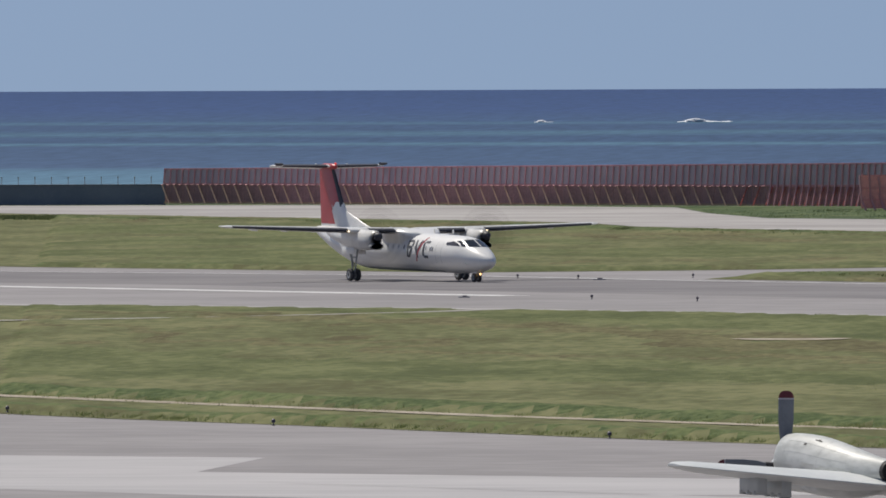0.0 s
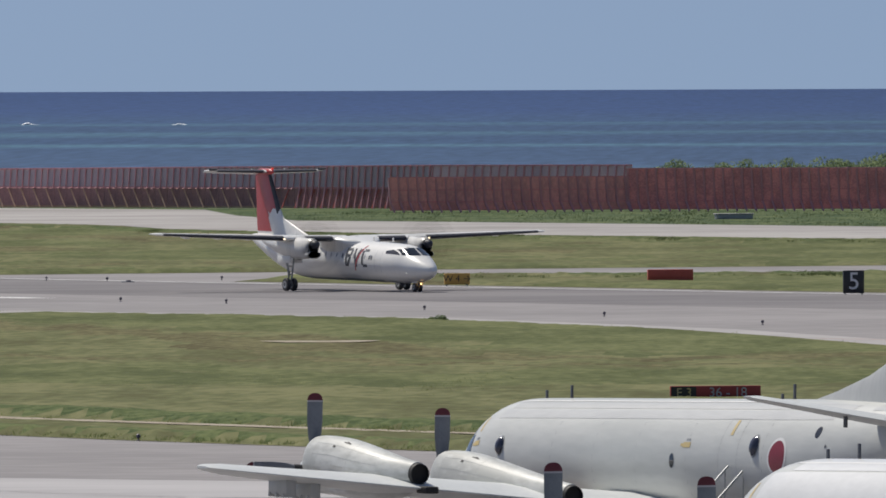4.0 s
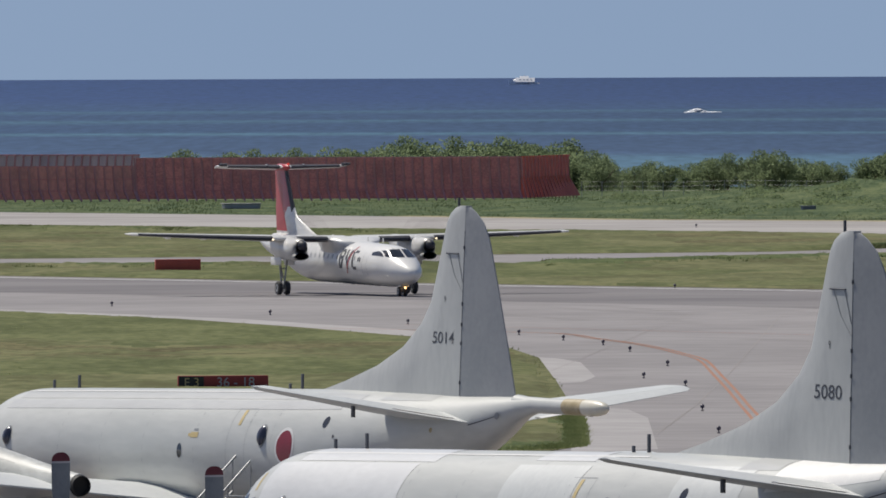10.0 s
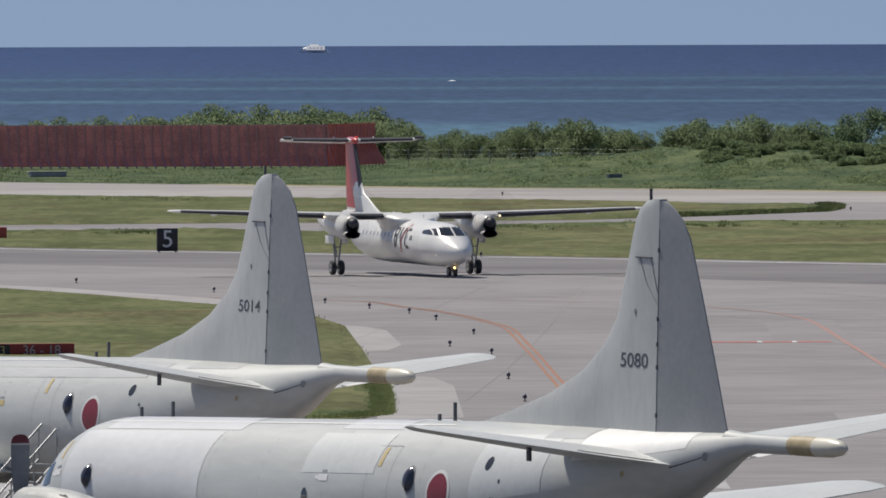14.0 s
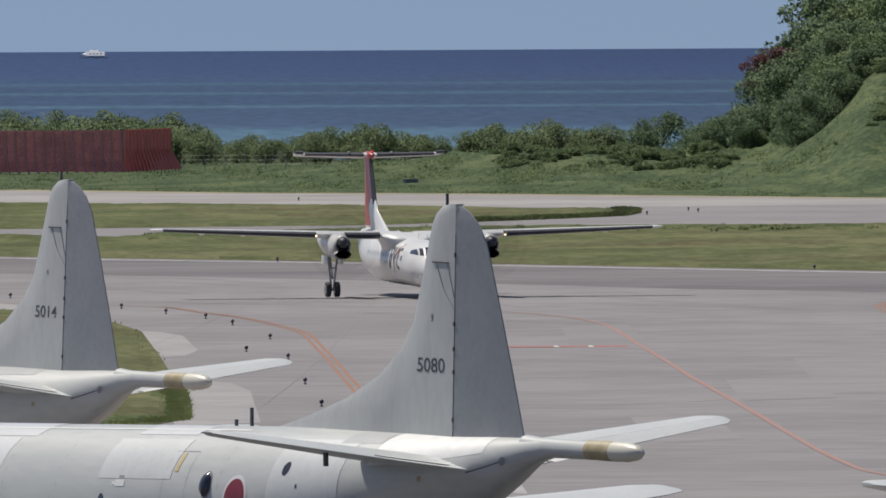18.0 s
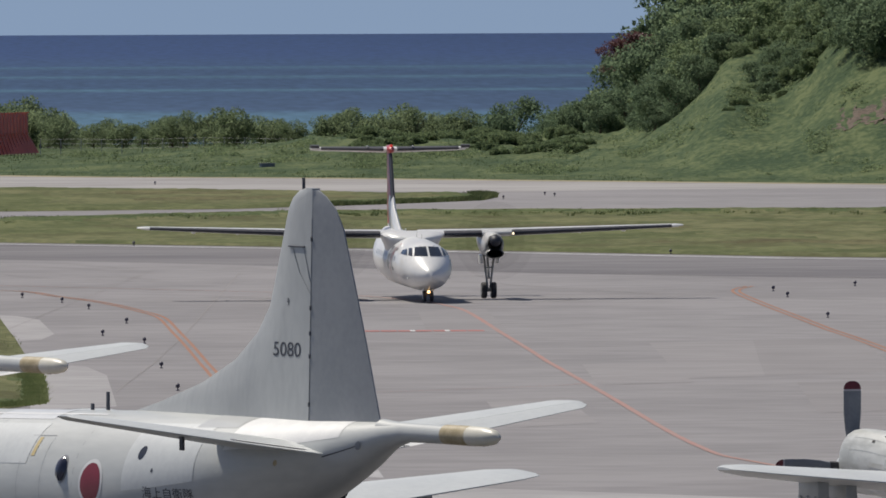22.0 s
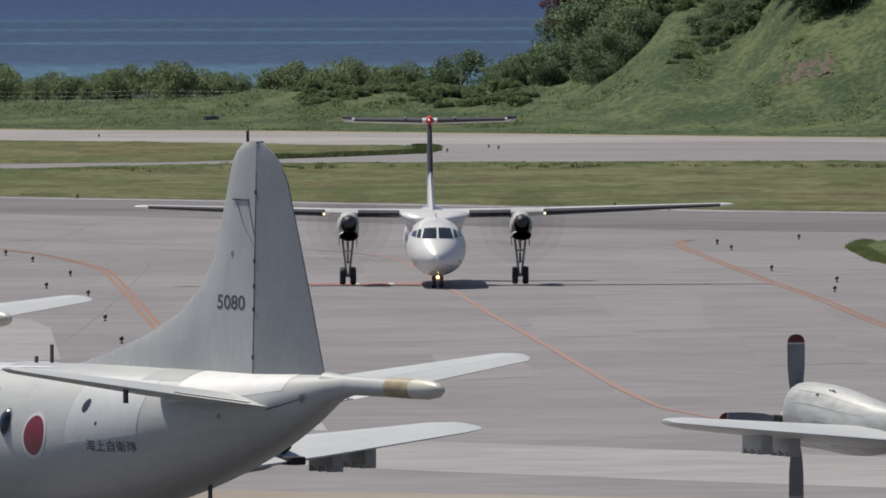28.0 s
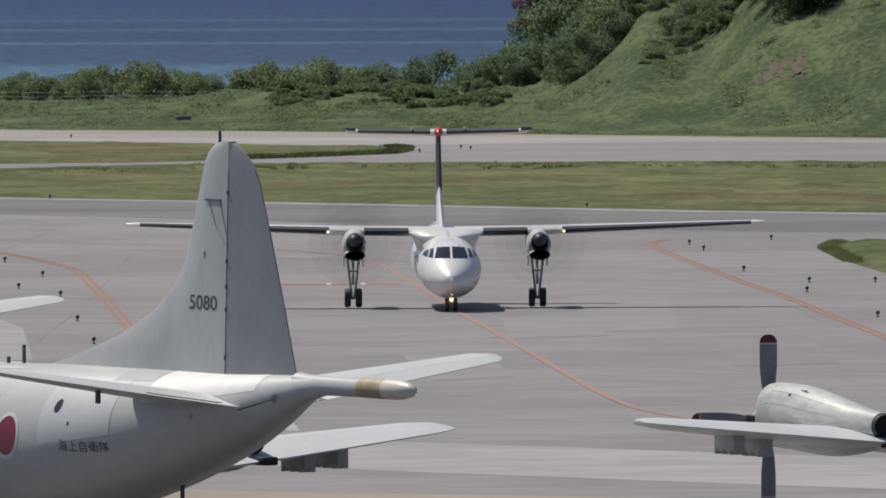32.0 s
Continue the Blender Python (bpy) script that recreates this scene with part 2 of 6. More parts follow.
M_ROUNDEL = mat("roundel_red", (0.19, 0.012, 0.026), (0.24, 0.018, 0.034), rough=0.45, size=0.6)
M_DULL = mat("dull_sign_white", (0.42, 0.4, 0.42), (0.5, 0.48, 0.5), rough=0.6, size=0.4)
M_TALL = mat("rank_grass", (0.1, 0.135, 0.055), (0.185, 0.21, 0.09), rough=0.85, size=4, island=0.3, spec=0.1, thin=0.5)
M_SCAR = mat("reddish_earth", (0.06, 0.052, 0.034), (0.15, 0.108, 0.08), rough=0.95, size=0.9, fine=0.8, bump=0.8, stretch=(0.5, 0.6, 2))
M_RANK = mat("rank_grass_sward", (0.055, 0.08, 0.03), (0.125, 0.15, 0.062), rough=0.95, size=2.5, fine=0.6, bump=0.8, spec=0.1, stretch=(0.6, 0.3, 1))
M_STRAW = mat("dry_verge", (0.28, 0.24, 0.13), (0.36, 0.31, 0.18), rough=0.95, size=3)
M_PURE = mat("white_marking", (0.78, 0.78, 0.77), (0.7, 0.7, 0.7), rough=0.5, size=0.5)
M_INK = mat("dark_marking", (0.05, 0.055, 0.07), (0.08, 0.085, 0.1), rough=0.5, size=0.3)
M_YELLOW = mat("yellow_marking", (0.52, 0.4, 0.16), (0.56, 0.46, 0.26), rough=0.6, size=0.3)
M_BLADEPAINT = mat("propeller_grey", (0.16, 0.175, 0.2), (0.21, 0.225, 0.25), rough=0.45, size=0.7)
M_TIP = mat("propeller_red_tip", (0.11, 0.014, 0.022), (0.15, 0.024, 0.034), rough=0.5, size=0.3)
M_SOOTHOLLOW = mat("soot_and_hollow_black", (0.012, 0.012, 0.013), (0.025, 0.024, 0.023), rough=0.7, metal=0.0, size=0.3)
M_GLASS = mat("cockpit_glass", (0.02, 0.024, 0.03), rough=0.06, spec=0.8)
M_CABIN = mat("tinted_cabin_glass", (0.42, 0.43, 0.45), rough=0.15, spec=0.6)
M_DOME = mat("observer_dome", (0.05, 0.055, 0.085), rough=0.12, spec=0.7)
M_METAL = mat("bare_metal", (0.45, 0.45, 0.46), (0.6, 0.6, 0.61), rough=0.35, metal=0.8, size=0.3)
M_BOOM = mat("boom_brass_band", (0.36, 0.29, 0.16), (0.5, 0.42, 0.27), rough=0.45, size=0.25, fine=0.3)
M_CREAM = mat("boom_cream_cap", (0.66, 0.63, 0.52), (0.72, 0.69, 0.6), rough=0.4, size=0.4)
M_WALLDARK = mat("dark_wall", (0.2, 0.22, 0.26), (0.25, 0.27, 0.31), rough=0.9, size=3)
M_FPOST = mat("fence_red_steel", (0.58, 0.29, 0.31), (0.66, 0.34, 0.355), rough=0.6, size=1.5)
M_FPANEL = mat("fence_grey_panel", (0.58, 0.51, 0.57), (0.7, 0.62, 0.66), rough=0.7, size=1.5, thin=0.4, stretch=(1, 1, 0.3))
M_FLOW = mat("fence_maroon_panel", (0.5, 0.3, 0.315), (0.68, 0.41, 0.41), rough=0.7, size=1.6, fine=0.7, thin=0.45)
M_FLOWDARK = mat("fence_dull_brown_panel", (0.42, 0.265, 0.27), (0.53, 0.33, 0.33), rough=0.7, size=2, fine=0.5, thin=0.38)
# brighter red, for the end bay and the red struts
M_FBRIGHT = mat("fence_bright_red", (0.56, 0.2, 0.18), (0.64, 0.24, 0.21), rough=0.6, size=1.5, thin=0.45)
M_FBAY = mat("fence_bright_panel", (0.5, 0.225, 0.225), (0.62, 0.29, 0.275), rough=0.7, size=1.2, fine=0.5, thin=0.45)
M_FTOP = mat("fence_pink_rail", (0.68, 0.34, 0.37), (0.74, 0.4, 0.43), rough=0.6, size=1.5)
M_FMESH = mat("fence_brown_mesh", (0.52, 0.345, 0.35), (0.66, 0.43, 0.42), rough=0.8, size=2, fine=0.6, thin=0.42, stretch=(1, 1, 0.5))
M_STRUT = mat("fence_strut_rust", (0.62, 0.42, 0.28), (0.54, 0.35, 0.23), rough=0.7, size=1)
M_STEEL = mat("galvanised_steel", (0.36, 0.37, 0.37), (0.45, 0.46, 0.46), rough=0.5, metal=0.5, size=0.5)
M_SIGNRED = mat("sign_red", (0.3, 0.035, 0.03), (0.36, 0.05, 0.045), rough=0.5, size=0.6)
M_SIGNBRIGHT = mat("bright_sign_red", (0.52, 0.085, 0.06), (0.6, 0.11, 0.08), rough=0.5, size=0.6)
M_SIGNBLACK = mat("sign_black", (0.02, 0.02, 0.022), (0.035, 0.035, 0.037), rough=0.5, size=0.6)
M_SIGNYELLOW = mat("sign_yellow", (0.52, 0.3, 0.06), (0.58, 0.36, 0.09), rough=0.5, size=0.6)
M_LAMP = mat("light_housing", (0.05, 0.045, 0.075), (0.075, 0.065, 0.105), rough=0.5, size=0.2)
M_FOAM = mat("sea_foam", (0.9, 0.9, 0.91), (0.93, 0.94, 0.95), rough=0.8, size=3)
M_BLUR = mat("spinning_blades", (0.006, 0.006, 0.007), rough=1.0, alpha=0.03, spec=0.0)
M_TAXI = glow("taxi_light_glow", (1.0, 0.6, 0.24), 4.0)
M_LANDING = glow("landing_light_glow", (1.0, 0.82, 0.55), 1.6)
M_BEACON = glow("red_beacon_glow", (1.0, 0.08, 0.06), 0.35)

# ---- mesh helpers ----
def mesh_of(name, bm, material, smooth=35):
    me = bpy.data.meshes.new(name)
    bm.normal_update()
    bm.to_mesh(me)
    bm.free()
    for m in (material if isinstance(material, (list, tuple)) else [material]):
        me.materials.append(m)
    if smooth:
        me.polygons.foreach_set("use_smooth", [True] * len(me.polygons))
        me.set_sharp_from_angle(angle=radians(smooth))
    return me


def part(name, bm, material, parent, label="", smooth=35):
    ob = new(name, mesh_of(name, bm, material, smooth))
    ob.parent = parent
    return tagged(ob, label)


def thing(name, label, category, m=None, group="", kind=""):
    ob = new(name)
    if m is not None:
        ob.matrix_world = m
    return tagged(ob, label, category, group, kind)


def solo(name, bm, material, label, category="", kind="", smooth=35, group=""):
    return tagged(new(name, mesh_of(name, bm, material, smooth)), label, category, group, kind)


def loft(rings, cap=True, bm=None):
    bm = bm or bmesh.new()
    rows = [[bm.verts.new(v) for v in r] for r in rings]
    for a, b in zip(rows, rows[1:]):
        n = len(a)
        for i in range(n):
            j = (i + 1) % n
            bm.faces.new((a[i], a[j], b[j], b[i]))
    if cap:
        bm.faces.new(list(reversed(rows[0])))
        bm.faces.new(rows[-1])
    bmesh.ops.recalc_face_normals(bm, faces=bm.faces[:])
    return bm


def at_station(st, x):
    """The section of a body at x; st runs from nose to tail as rows of x, centre height, half width, half height."""
    for a, b in zip(st, st[1:]):
        if a[0] >= x >= b[0]:
            f = (a[0] - x) / (a[0] - b[0])
            return [u + (v - u) * f for u, v in zip(a, b)]
    return list(st[0] if x > st[0][0] else st[-1])


def fine_stations(st, k=4):
    """Rounds the run of sections with a smooth curve through them."""
    out = []
    for i in range(len(st) - 1):
        p0, p1, p2, p3 = (st[max(0, min(len(st) - 1, i + d))] for d in (-1, 0, 1, 2))
        for j in range(k):
            f = j / k
            row = [p1[0] + (p2[0] - p1[0]) * f]
            for q in range(1, 4):
                d1 = (p2[q] - p0[q]) / (p2[0] - p0[0]) if p2[0] != p0[0] else 0
                d2 = (p3[q] - p1[q]) / (p3[0] - p1[0]) if p3[0] != p1[0] else 0
                h = p2[0] - p1[0]
                f2, f3 = f * f, f ** 3
                row.append((2 * f3 - 3 * f2 + 1) * p1[q] + (f3 - 2 * f2 + f) * h * d1 + (3 * f2 - 2 * f3) * p2[q] + (f3 - f2) * h * d2)
            out.append(row)
    return out + [list(st[-1])]


def skin(st, x, a, off=0.0, y0=0.0):
    _, zc, hw, hh = at_station(st, x)
    return Vector((x, y0 + (hw + off) * math.sin(a), zc + (hh + off) * math.cos(a)))


def hull(st, n=36, y0=0.0):
    return loft([[skin(st, s[0], 2 * math.pi * i / n, 0, y0) for i in range(n)] for s in st])


def skin_patch(st, x0, x1, a0, a1, off=0.006, nx=8, na=6):
    """A thin panel that follows the body between two stations and two angles from the top, in degrees, positive to port."""
    bm = bmesh.new()
    g = [[bm.verts.new(skin(st, x0 + (x1 - x0) * i / nx, radians(a0 + (a1 - a0) * j / na), off)) for j in range(na + 1)] for i in range(nx + 1)]
    for i in range(nx):
        for j in range(na):
            bm.faces.new((g[i][j], g[i + 1][j], g[i + 1][j + 1], g[i][j + 1]))
    bmesh.ops.recalc_face_normals(bm, faces=bm.faces[:])
    return bm


def skin_disc(st, x, a, rx, rz, off=0.006, n=28, rings=4):
    bm = bmesh.new()
    hh = at_station(st, x)[3]
    mid = bm.verts.new(skin(st, x, radians(a), off))
    prev = None
    for k in range(1, rings + 1):
        row = []
        for i in range(n):
            w = 2 * math.pi * i / n
            row.append(bm.verts.new(skin(st, x + rx * k / rings * math.cos(w), radians(a) + rz * k / rings * math.sin(w) / hh, off)))
        for i in range(n):
            j = (i + 1) % n
            bm.faces.new((mid, row[i], row[j]) if prev is None else (prev[i], row[i], row[j], prev[j]))
        prev = row
    return bm


def letters(text, size, bold=0.0):
    """Flat letters in x and y from the built-in font, as a bmesh."""
    cu = bpy.data.curves.new("letters", "FONT")
    cu.body, cu.size, cu.align_x, cu.align_y = text, size, "CENTER", "CENTER"
    cu.offset = bold
    ob = bpy.data.objects.new("letters", cu)
    me = bpy.data.meshes.new_from_object(ob)
    bm = bmesh.new()
    bm.from_mesh(me)
    bpy.data.objects.remove(ob)
    bpy.data.curves.remove(cu)
    bpy.data.meshes.remove(me)
    return bm


def moved(bm, m):
    bmesh.ops.transform(bm, matrix=m, verts=bm.verts[:])
    return bm


FOIL = [(1.0, 0.004), (0.85, 0.028), (0.65, 0.052), (0.45, 0.064), (0.28, 0.064), (0.15, 0.053), (0.07, 0.038), (0.025, 0.023), (0.006, 0.011), (0.0, 0.0)]


def foil_ring(x, y, z, chord, thick, a=0.0, b=1.0, grow=0.0, upright=False):
    """A section with its leading edge at x, y, z; thick is its thickness in parts of the chord, a to b the stretch of chord kept."""
    k = thick / 0.128
    pts = []
    for c, t in FOIL:
        pts.append((c, t * k * 1.15))
    for c, t in reversed(FOIL[:-1]):
        pts.append((c, -t * k * 0.85))
    ring = []
    for c, t in pts:
        c2 = a + (b - a) * c
        f = np.interp(c2, [q[0] for q in reversed(FOIL)], [q[1] for q in reversed(FOIL)]) * k * (1.15 if t >= 0 else -0.85)
        if upright:
            f = f / (1.15 if t >= 0 else 0.85)
        f = f * chord + (grow if t > 0 else -grow if t < 0 else 0)
        px = x - c2 * chord + (grow if c == 0 else 0)
        ring.append((px, y + f, z) if upright else (px, y, z + f))
    return ring


def surface(rows, a=0.0, b=1.0, grow=0.0, upright=False):
    return loft([foil_ring(*r, a=a, b=b, grow=grow, upright=upright) for r in rows])


def rod(p, q, r, n=8, r2=None, bm=None):
    p, q = Vector(p), Vector(q)
    m = (q - p).to_track_quat("Z", "Y").to_matrix()
    r2 = r if r2 is None else r2
    return loft([[p + m @ Vector((r * math.cos(2 * math.pi * i / n), r * math.sin(2 * math.pi * i / n), 0)) for i in range(n)],
                 [q + m @ Vector((r2 * math.cos(2 * math.pi * i / n), r2 * math.sin(2 * math.pi * i / n), 0)) for i in range(n)]], bm=bm)


def block(x0, x1, y0, y1, z0, z1, bevel=0.0, bm=None):
    bm = bm or bmesh.new()
    made = bmesh.ops.create_cube(bm, size=1, matrix=Matrix.LocRotScale(((x0 + x1) / 2, (y0 + y1) / 2, (z0 + z1) / 2), None, (abs(x1 - x0), abs(y1 - y0), abs(z1 - z0))))
    if bevel:
        edges = list({e for v in made["verts"] for e in v.link_edges})
        bmesh.ops.bevel(bm, geom=edges, offset=bevel, segments=2, affect="EDGES", profile=0.5)
    return bm


def turned(prof, axis="x", n=20):
    """A body of revolution about x (or y): rows of place along the axis and radius."""
    rings = []
    for s, r in prof:
        ring = [(math.cos(2 * math.pi * i / n) * max(r, 0.002), math.sin(2 * math.pi * i / n) * max(r, 0.002)) for i in range(n)]
        rings.append([(s, u, v) if axis == "x" else (u, s, v) for u, v in ring])
    return loft(rings)


# heights of the airfield, which falls to a drain between apron and runway
KNOTS = ((-840, 0.0), (430, 0.0), (475, -0.3), (609, -0.3), (798, -1.05), (872, -1.05), (1060, -0.42), (1300, -0.4), (1560, -0.25), (2940, -0.2))


def level(y):
    return float(np.interp(y, [k[0] for k in KNOTS], [k[1] for k in KNOTS]))


def hill(x, y):
    """The rise of the wooded hill beyond the far taxiway, over the level ground."""
    def s(t):
        t = max(0.0, min(1.0, t))
        return t * t * (3 - 2 * t)
    edge = 1546 - 1.3 * (x - 45)
    crest = float(np.interp(x, [44, 50, 54.6, 58, 62, 68, 75, 90, 130], [0, 1.4, 5.2, 7.8, 10.4, 14, 18, 22, 24]))
    h = crest * s((y - edge) / 139)
    h += (0.9 + 0.9 * s((x - 16) / 14)) * s((x - 6) / 9) * s((y - edge - 46) / 76) * (1 - s((y - edge - 139) / 63)) * (1 - s((x - 44) / 8))
    h += 0.5 * s((y - edge - 10) / 42) * s((x + 15) / 20) * (1 - s((y - edge - 139) / 63))
    h -= 1.9 * math.exp(-((x - 62 - (y - 1600) * 0.057) / 3.2) ** 2) * s((y - edge - 17) / 84) * s((x - 54) / 6)
    h += 0.9 * math.exp(-((x - 57.5 - (y - 1621) * 0.057) / 2.2) ** 2) * s((y - edge - 17) / 84)
    bumpy = noise.noise(Vector((x * 0.11, y * 0.024, 0))) * 0.8 + noise.noise(Vector((x * 0.28, y * 0.067, 3))) * 0.45 + noise.noise(Vector((x * 0.7, y * 0.17, 5))) * 0.3 + noise.noise(Vector((x * 1.7, y * 0.38, 7))) * 0.16
    return (h + bumpy * min(1.0, h * 0.35)) * (1 - s((y - 1790) / 90))


def ground_z(x, y):
    return level(y) + (hill(x, y) if y > 1365 and x > -25 else 0.0)


def drape(points, lift, bm=None):
    """A sheet with the given outline, cut at the bends of the ground and laid on it."""
    bm = bm or bmesh.new()
    tmp = bmesh.new()
    f = tmp.faces.new([tmp.verts.new((x, y, 0)) for x, y in points])
    if f.calc_area() and f.normal.z < 0:
        f.normal_flip()
    tmp.normal_update()
    if tmp.faces[:][0].normal.z < 0:
        bmesh.ops.reverse_faces(tmp, faces=tmp.faces[:])
    bmesh.ops.triangulate(tmp, faces=tmp.faces[:])
    for y, _ in KNOTS[1:-1]:
        bmesh.ops.bisect_plane(tmp, geom=tmp.verts[:] + tmp.edges[:] + tmp.faces[:], plane_co=(0, y, 0), plane_no=(0, 1, 0))
    for v in tmp.verts:
        v.co.z = level(v.co.y) + lift
    me = bpy.data.meshes.new("tmp")
    tmp.to_mesh(me)
    tmp.free()
    bm.from_mesh(me)
    bpy.data.meshes.remove(me)
    return bm


def ribbon(points, width, lift, bm=None):
    """A painted line along points."""
    bm = bm or bmesh.new()
    for (x0, y0), (x1, y1) in zip(points, points[1:]):
        d = Vector((x1 - x0, y1 - y0, 0)).normalized()
        n = Vector((-d.y, d.x, 0)) * width / 2
        drape([(x0 - n.x, y0 - n.y), (x1 - n.x, y1 - n.y), (x1 + n.x, y1 + n.y), (x0 + n.x, y0 + n.y)], lift, bm)
    return bm


def curve_points(pts, k=5):
    out = []
    for i in range(len(pts) - 1):
        p0, p1, p2, p3 = (Vector(pts[max(0, min(len(pts) - 1, i + d))]) for d in (-1, 0, 1, 2))
        for j in range(k):
            f = j / k
            out.append(tuple(0.5 * ((2 * p1) + (p2 - p0) * f + (2 * p0 - 5 * p1 + 4 * p2 - p3) * f * f + (3 * p1 - p0 - 3 * p2 + p3) * f ** 3)))
    return out + [tuple(pts[-1])]


def inside(poly, x, y):
    c = False
    for (x0, y0), (x1, y1) in zip(poly, poly[1:] + poly[:1]):
        if (y0 > y) != (y1 > y) and x < (x1 - x0) * (y - y0) / (y1 - y0) + x0:
            c = not c
    return c

# ---- ground, pavements, sea ----
RUNWAY_FAR = [(-305.7, 1666.57), (-181.64, 1433.26), (-106.4, 1302.06), (-72.13, 1264.9), (-56.07, 1234.93), (-12, 1162.56), (14, 1121.7), (42.04, 1068.57), (51.07, 1057.56), (121.04, 980.73), (322.32, 879.35)]
FIELD = [(-307.91, 1422.94), (-182.22, 1233.88), (-92.36, 1119.63), (-60.1, 1091.33), (-36.02, 1056.29), (-22.51, 1024.59), (-16, 1000.04), (-9.3, 970.35), (-4.4, 942.94), (-2.6, 913.51), (-1.7, 861.01), (-0.9, 798), (-0.5, 745.5), (-0.4, 699.3), (-1.6, 688.81),
         (-10, 695.35), (-24.52, 715.43), (-38.06, 744.61), (-51.83, 777.83), (-66.25, 809.31), (-110.92, 911.12), (-203.72, 1122.3), (-308.5, 1374.53)]
ISLAND = [(-55.56, 1239.04), (-52.25, 1274.15), (-40.02, 1275.79), (-28.01, 1274.7), (-13.4, 1279.14), (-8, 1272.69), (-5.8, 1248.5), (-3.2, 1272.61), (-2.2, 1284.16), (17, 1317.07), (51.04, 1317.97), (90.25, 1295.88), (203.07, 1232.13), (205.62, 920.21), (121.03, 984.83), (51.07, 1061.53), (42.04, 1072.76), (14, 1125.9), (-12, 1166.76)]
FAR_GRASS = [(-303.65, 2069.96), (-145.56, 1771.7), (-120.33, 1717.43), (-83.12, 1640.97), (-76.1, 1593.79), (-52.03, 1546.48), (-15, 1493.36), (2, 1476.3), (18.6, 1449.41), (31.51, 1414.5), (32.61, 1399.89), (31.01, 1378.79), (24, 1357.32), (13, 1331.62), (-7, 1320.96), (-14, 1319.05), (-44.03, 1304.53), (-56.06, 1291.44), (-73.13, 1281.8), (-106.39, 1322.83), (-181.59, 1455.75), (-305.55, 1688.42)]
FAR_EDGE = [(-303.58, 2090.21), (-152.58, 1865), (-114.24, 1859.94), (-84.1, 1814.74), (-78.09, 1746.84), (-70.07, 1689.15), (-56.04, 1670.6), (-16, 1606.77), (3, 1566.61), (20, 1550.24), (58.05, 1488.56), (71.09, 1470.6), (120.49, 1420.15), (309.6, 1297.7)]
CORNER = [(42.65, 921.06), (42.95, 954.59), (44.25, 969.44), (60.14, 951.46), (90.52, 897.47), (90.7, 773.97), (50.1, 834.62), (43.26, 885.6)]


def make_ground():
    """One sheet of turf from behind the camera to the shore, with the hill in it."""
    xs = [-700, -400, -300, -200] + list(range(-150, -20, 10)) + list(np.arange(-20, 100, 0.6)) + [104, 110, 118, 126] + [140, 160, 200, 300, 420, 700]
    ys = [-300, 0, 430, 475, 609, 798, 872, 966, 1060, 1260, 1365] + [1396, 1417, 1438] + list(np.arange(1449, 1806, 2.7)) + list(np.arange(1814, 2100, 12.0)) + [2120, 2184]
    bm = bmesh.new()

    def z(x, y):
        shore = 1944 - 0.2 * x
        down = max(0.0, min(1.0, (y - shore) / 84)) * 3.2 if x < 60 else max(0.0, min(1.0, (y - 2100) / 84)) * 30
        return ground_z(x, y) - down
    g = [[bm.verts.new((x, y, z(x, y))) for x in xs] for y in ys]
    for a, b in zip(g, g[1:]):
        for i in range(len(xs) - 1):
            bm.faces.new((a[i], a[i + 1], b[i + 1], b[i]))
    solo("ground", bm, M_GRASS_FAR, "rough green turf rising to a wooded hill", kind="structure")


RANK = ((((-3.2, 1245.31), (-2.2, 1253.71), (17, 1285.58), (51.05, 1286.55), (90.26, 1264.65)), 5.8, 0.36), (((18, 1346.51), (24, 1359.42), (31.01, 1378.79), (32.61, 1399.89), (31.51, 1414.5)), 4.7, 0.32), (((42.65, 921.06), (42.95, 954.59), (44.25, 969.44)), 2.9, 0.42),
        (((-145.59, 1726.05), (-120.35, 1673.71), (-83.13, 1597.06), (-76.1, 1560.32), (-52.03, 1512.95), (-15, 1466.06)), 5.4, 0.26), (((-181.57, 1461.89), (-106.39, 1329.06), (-74.14, 1290.35), (-57.06, 1297.87)), 3.2, 0.24), (((-50.05, 1250.81), (-28.01, 1249.52), (-13.4, 1253.94)), 4.3, 0.32), (((-0.9, 798), (-0.5, 745.5), (-0.4, 699.3), (-3, 690.92)), 2.3, 0.27),
        (((-110.84, 953.15), (-69.26, 857.89), (-52.12, 823.56), (-40.06, 798.27), (-26.82, 768.1), (-8, 733.05)), 3.4, 0.4), (((-110.91, 919.31), (-66.25, 817.61), (-51.83, 784.92), (-38.06, 751.93), (-24.52, 722.77), (-10, 702.69)), 2.9, 0.26))
TRACK = [(-203.52, 1152.15), (-110.86, 943.91), (-69.26, 849.59), (-52.32, 814.64), (-40.36, 789.54), (-26.82, 759.71), (-8, 724.65)]
PATH = [(-92.41, 1047.04), (-74.81, 1061.27), (-65.34, 1077.32), (-62.32, 1085.49), (-60.61, 1090.38)]


def line_distance(px, py, pts):
    """Distance of many points from a broken line."""
    best = np.full(px.shape, 1e9)
    for (x0, y0), (x1, y1) in zip(pts, pts[1:]):
        dx, dy = x1 - x0, y1 - y0
        f = np.clip(((px - x0) * dx + (py - y0) * dy) / (dx * dx + dy * dy), 0, 1)
        best = np.minimum(best, np.hypot(px - x0 - f * dx, py - y0 - f * dy))
    return best


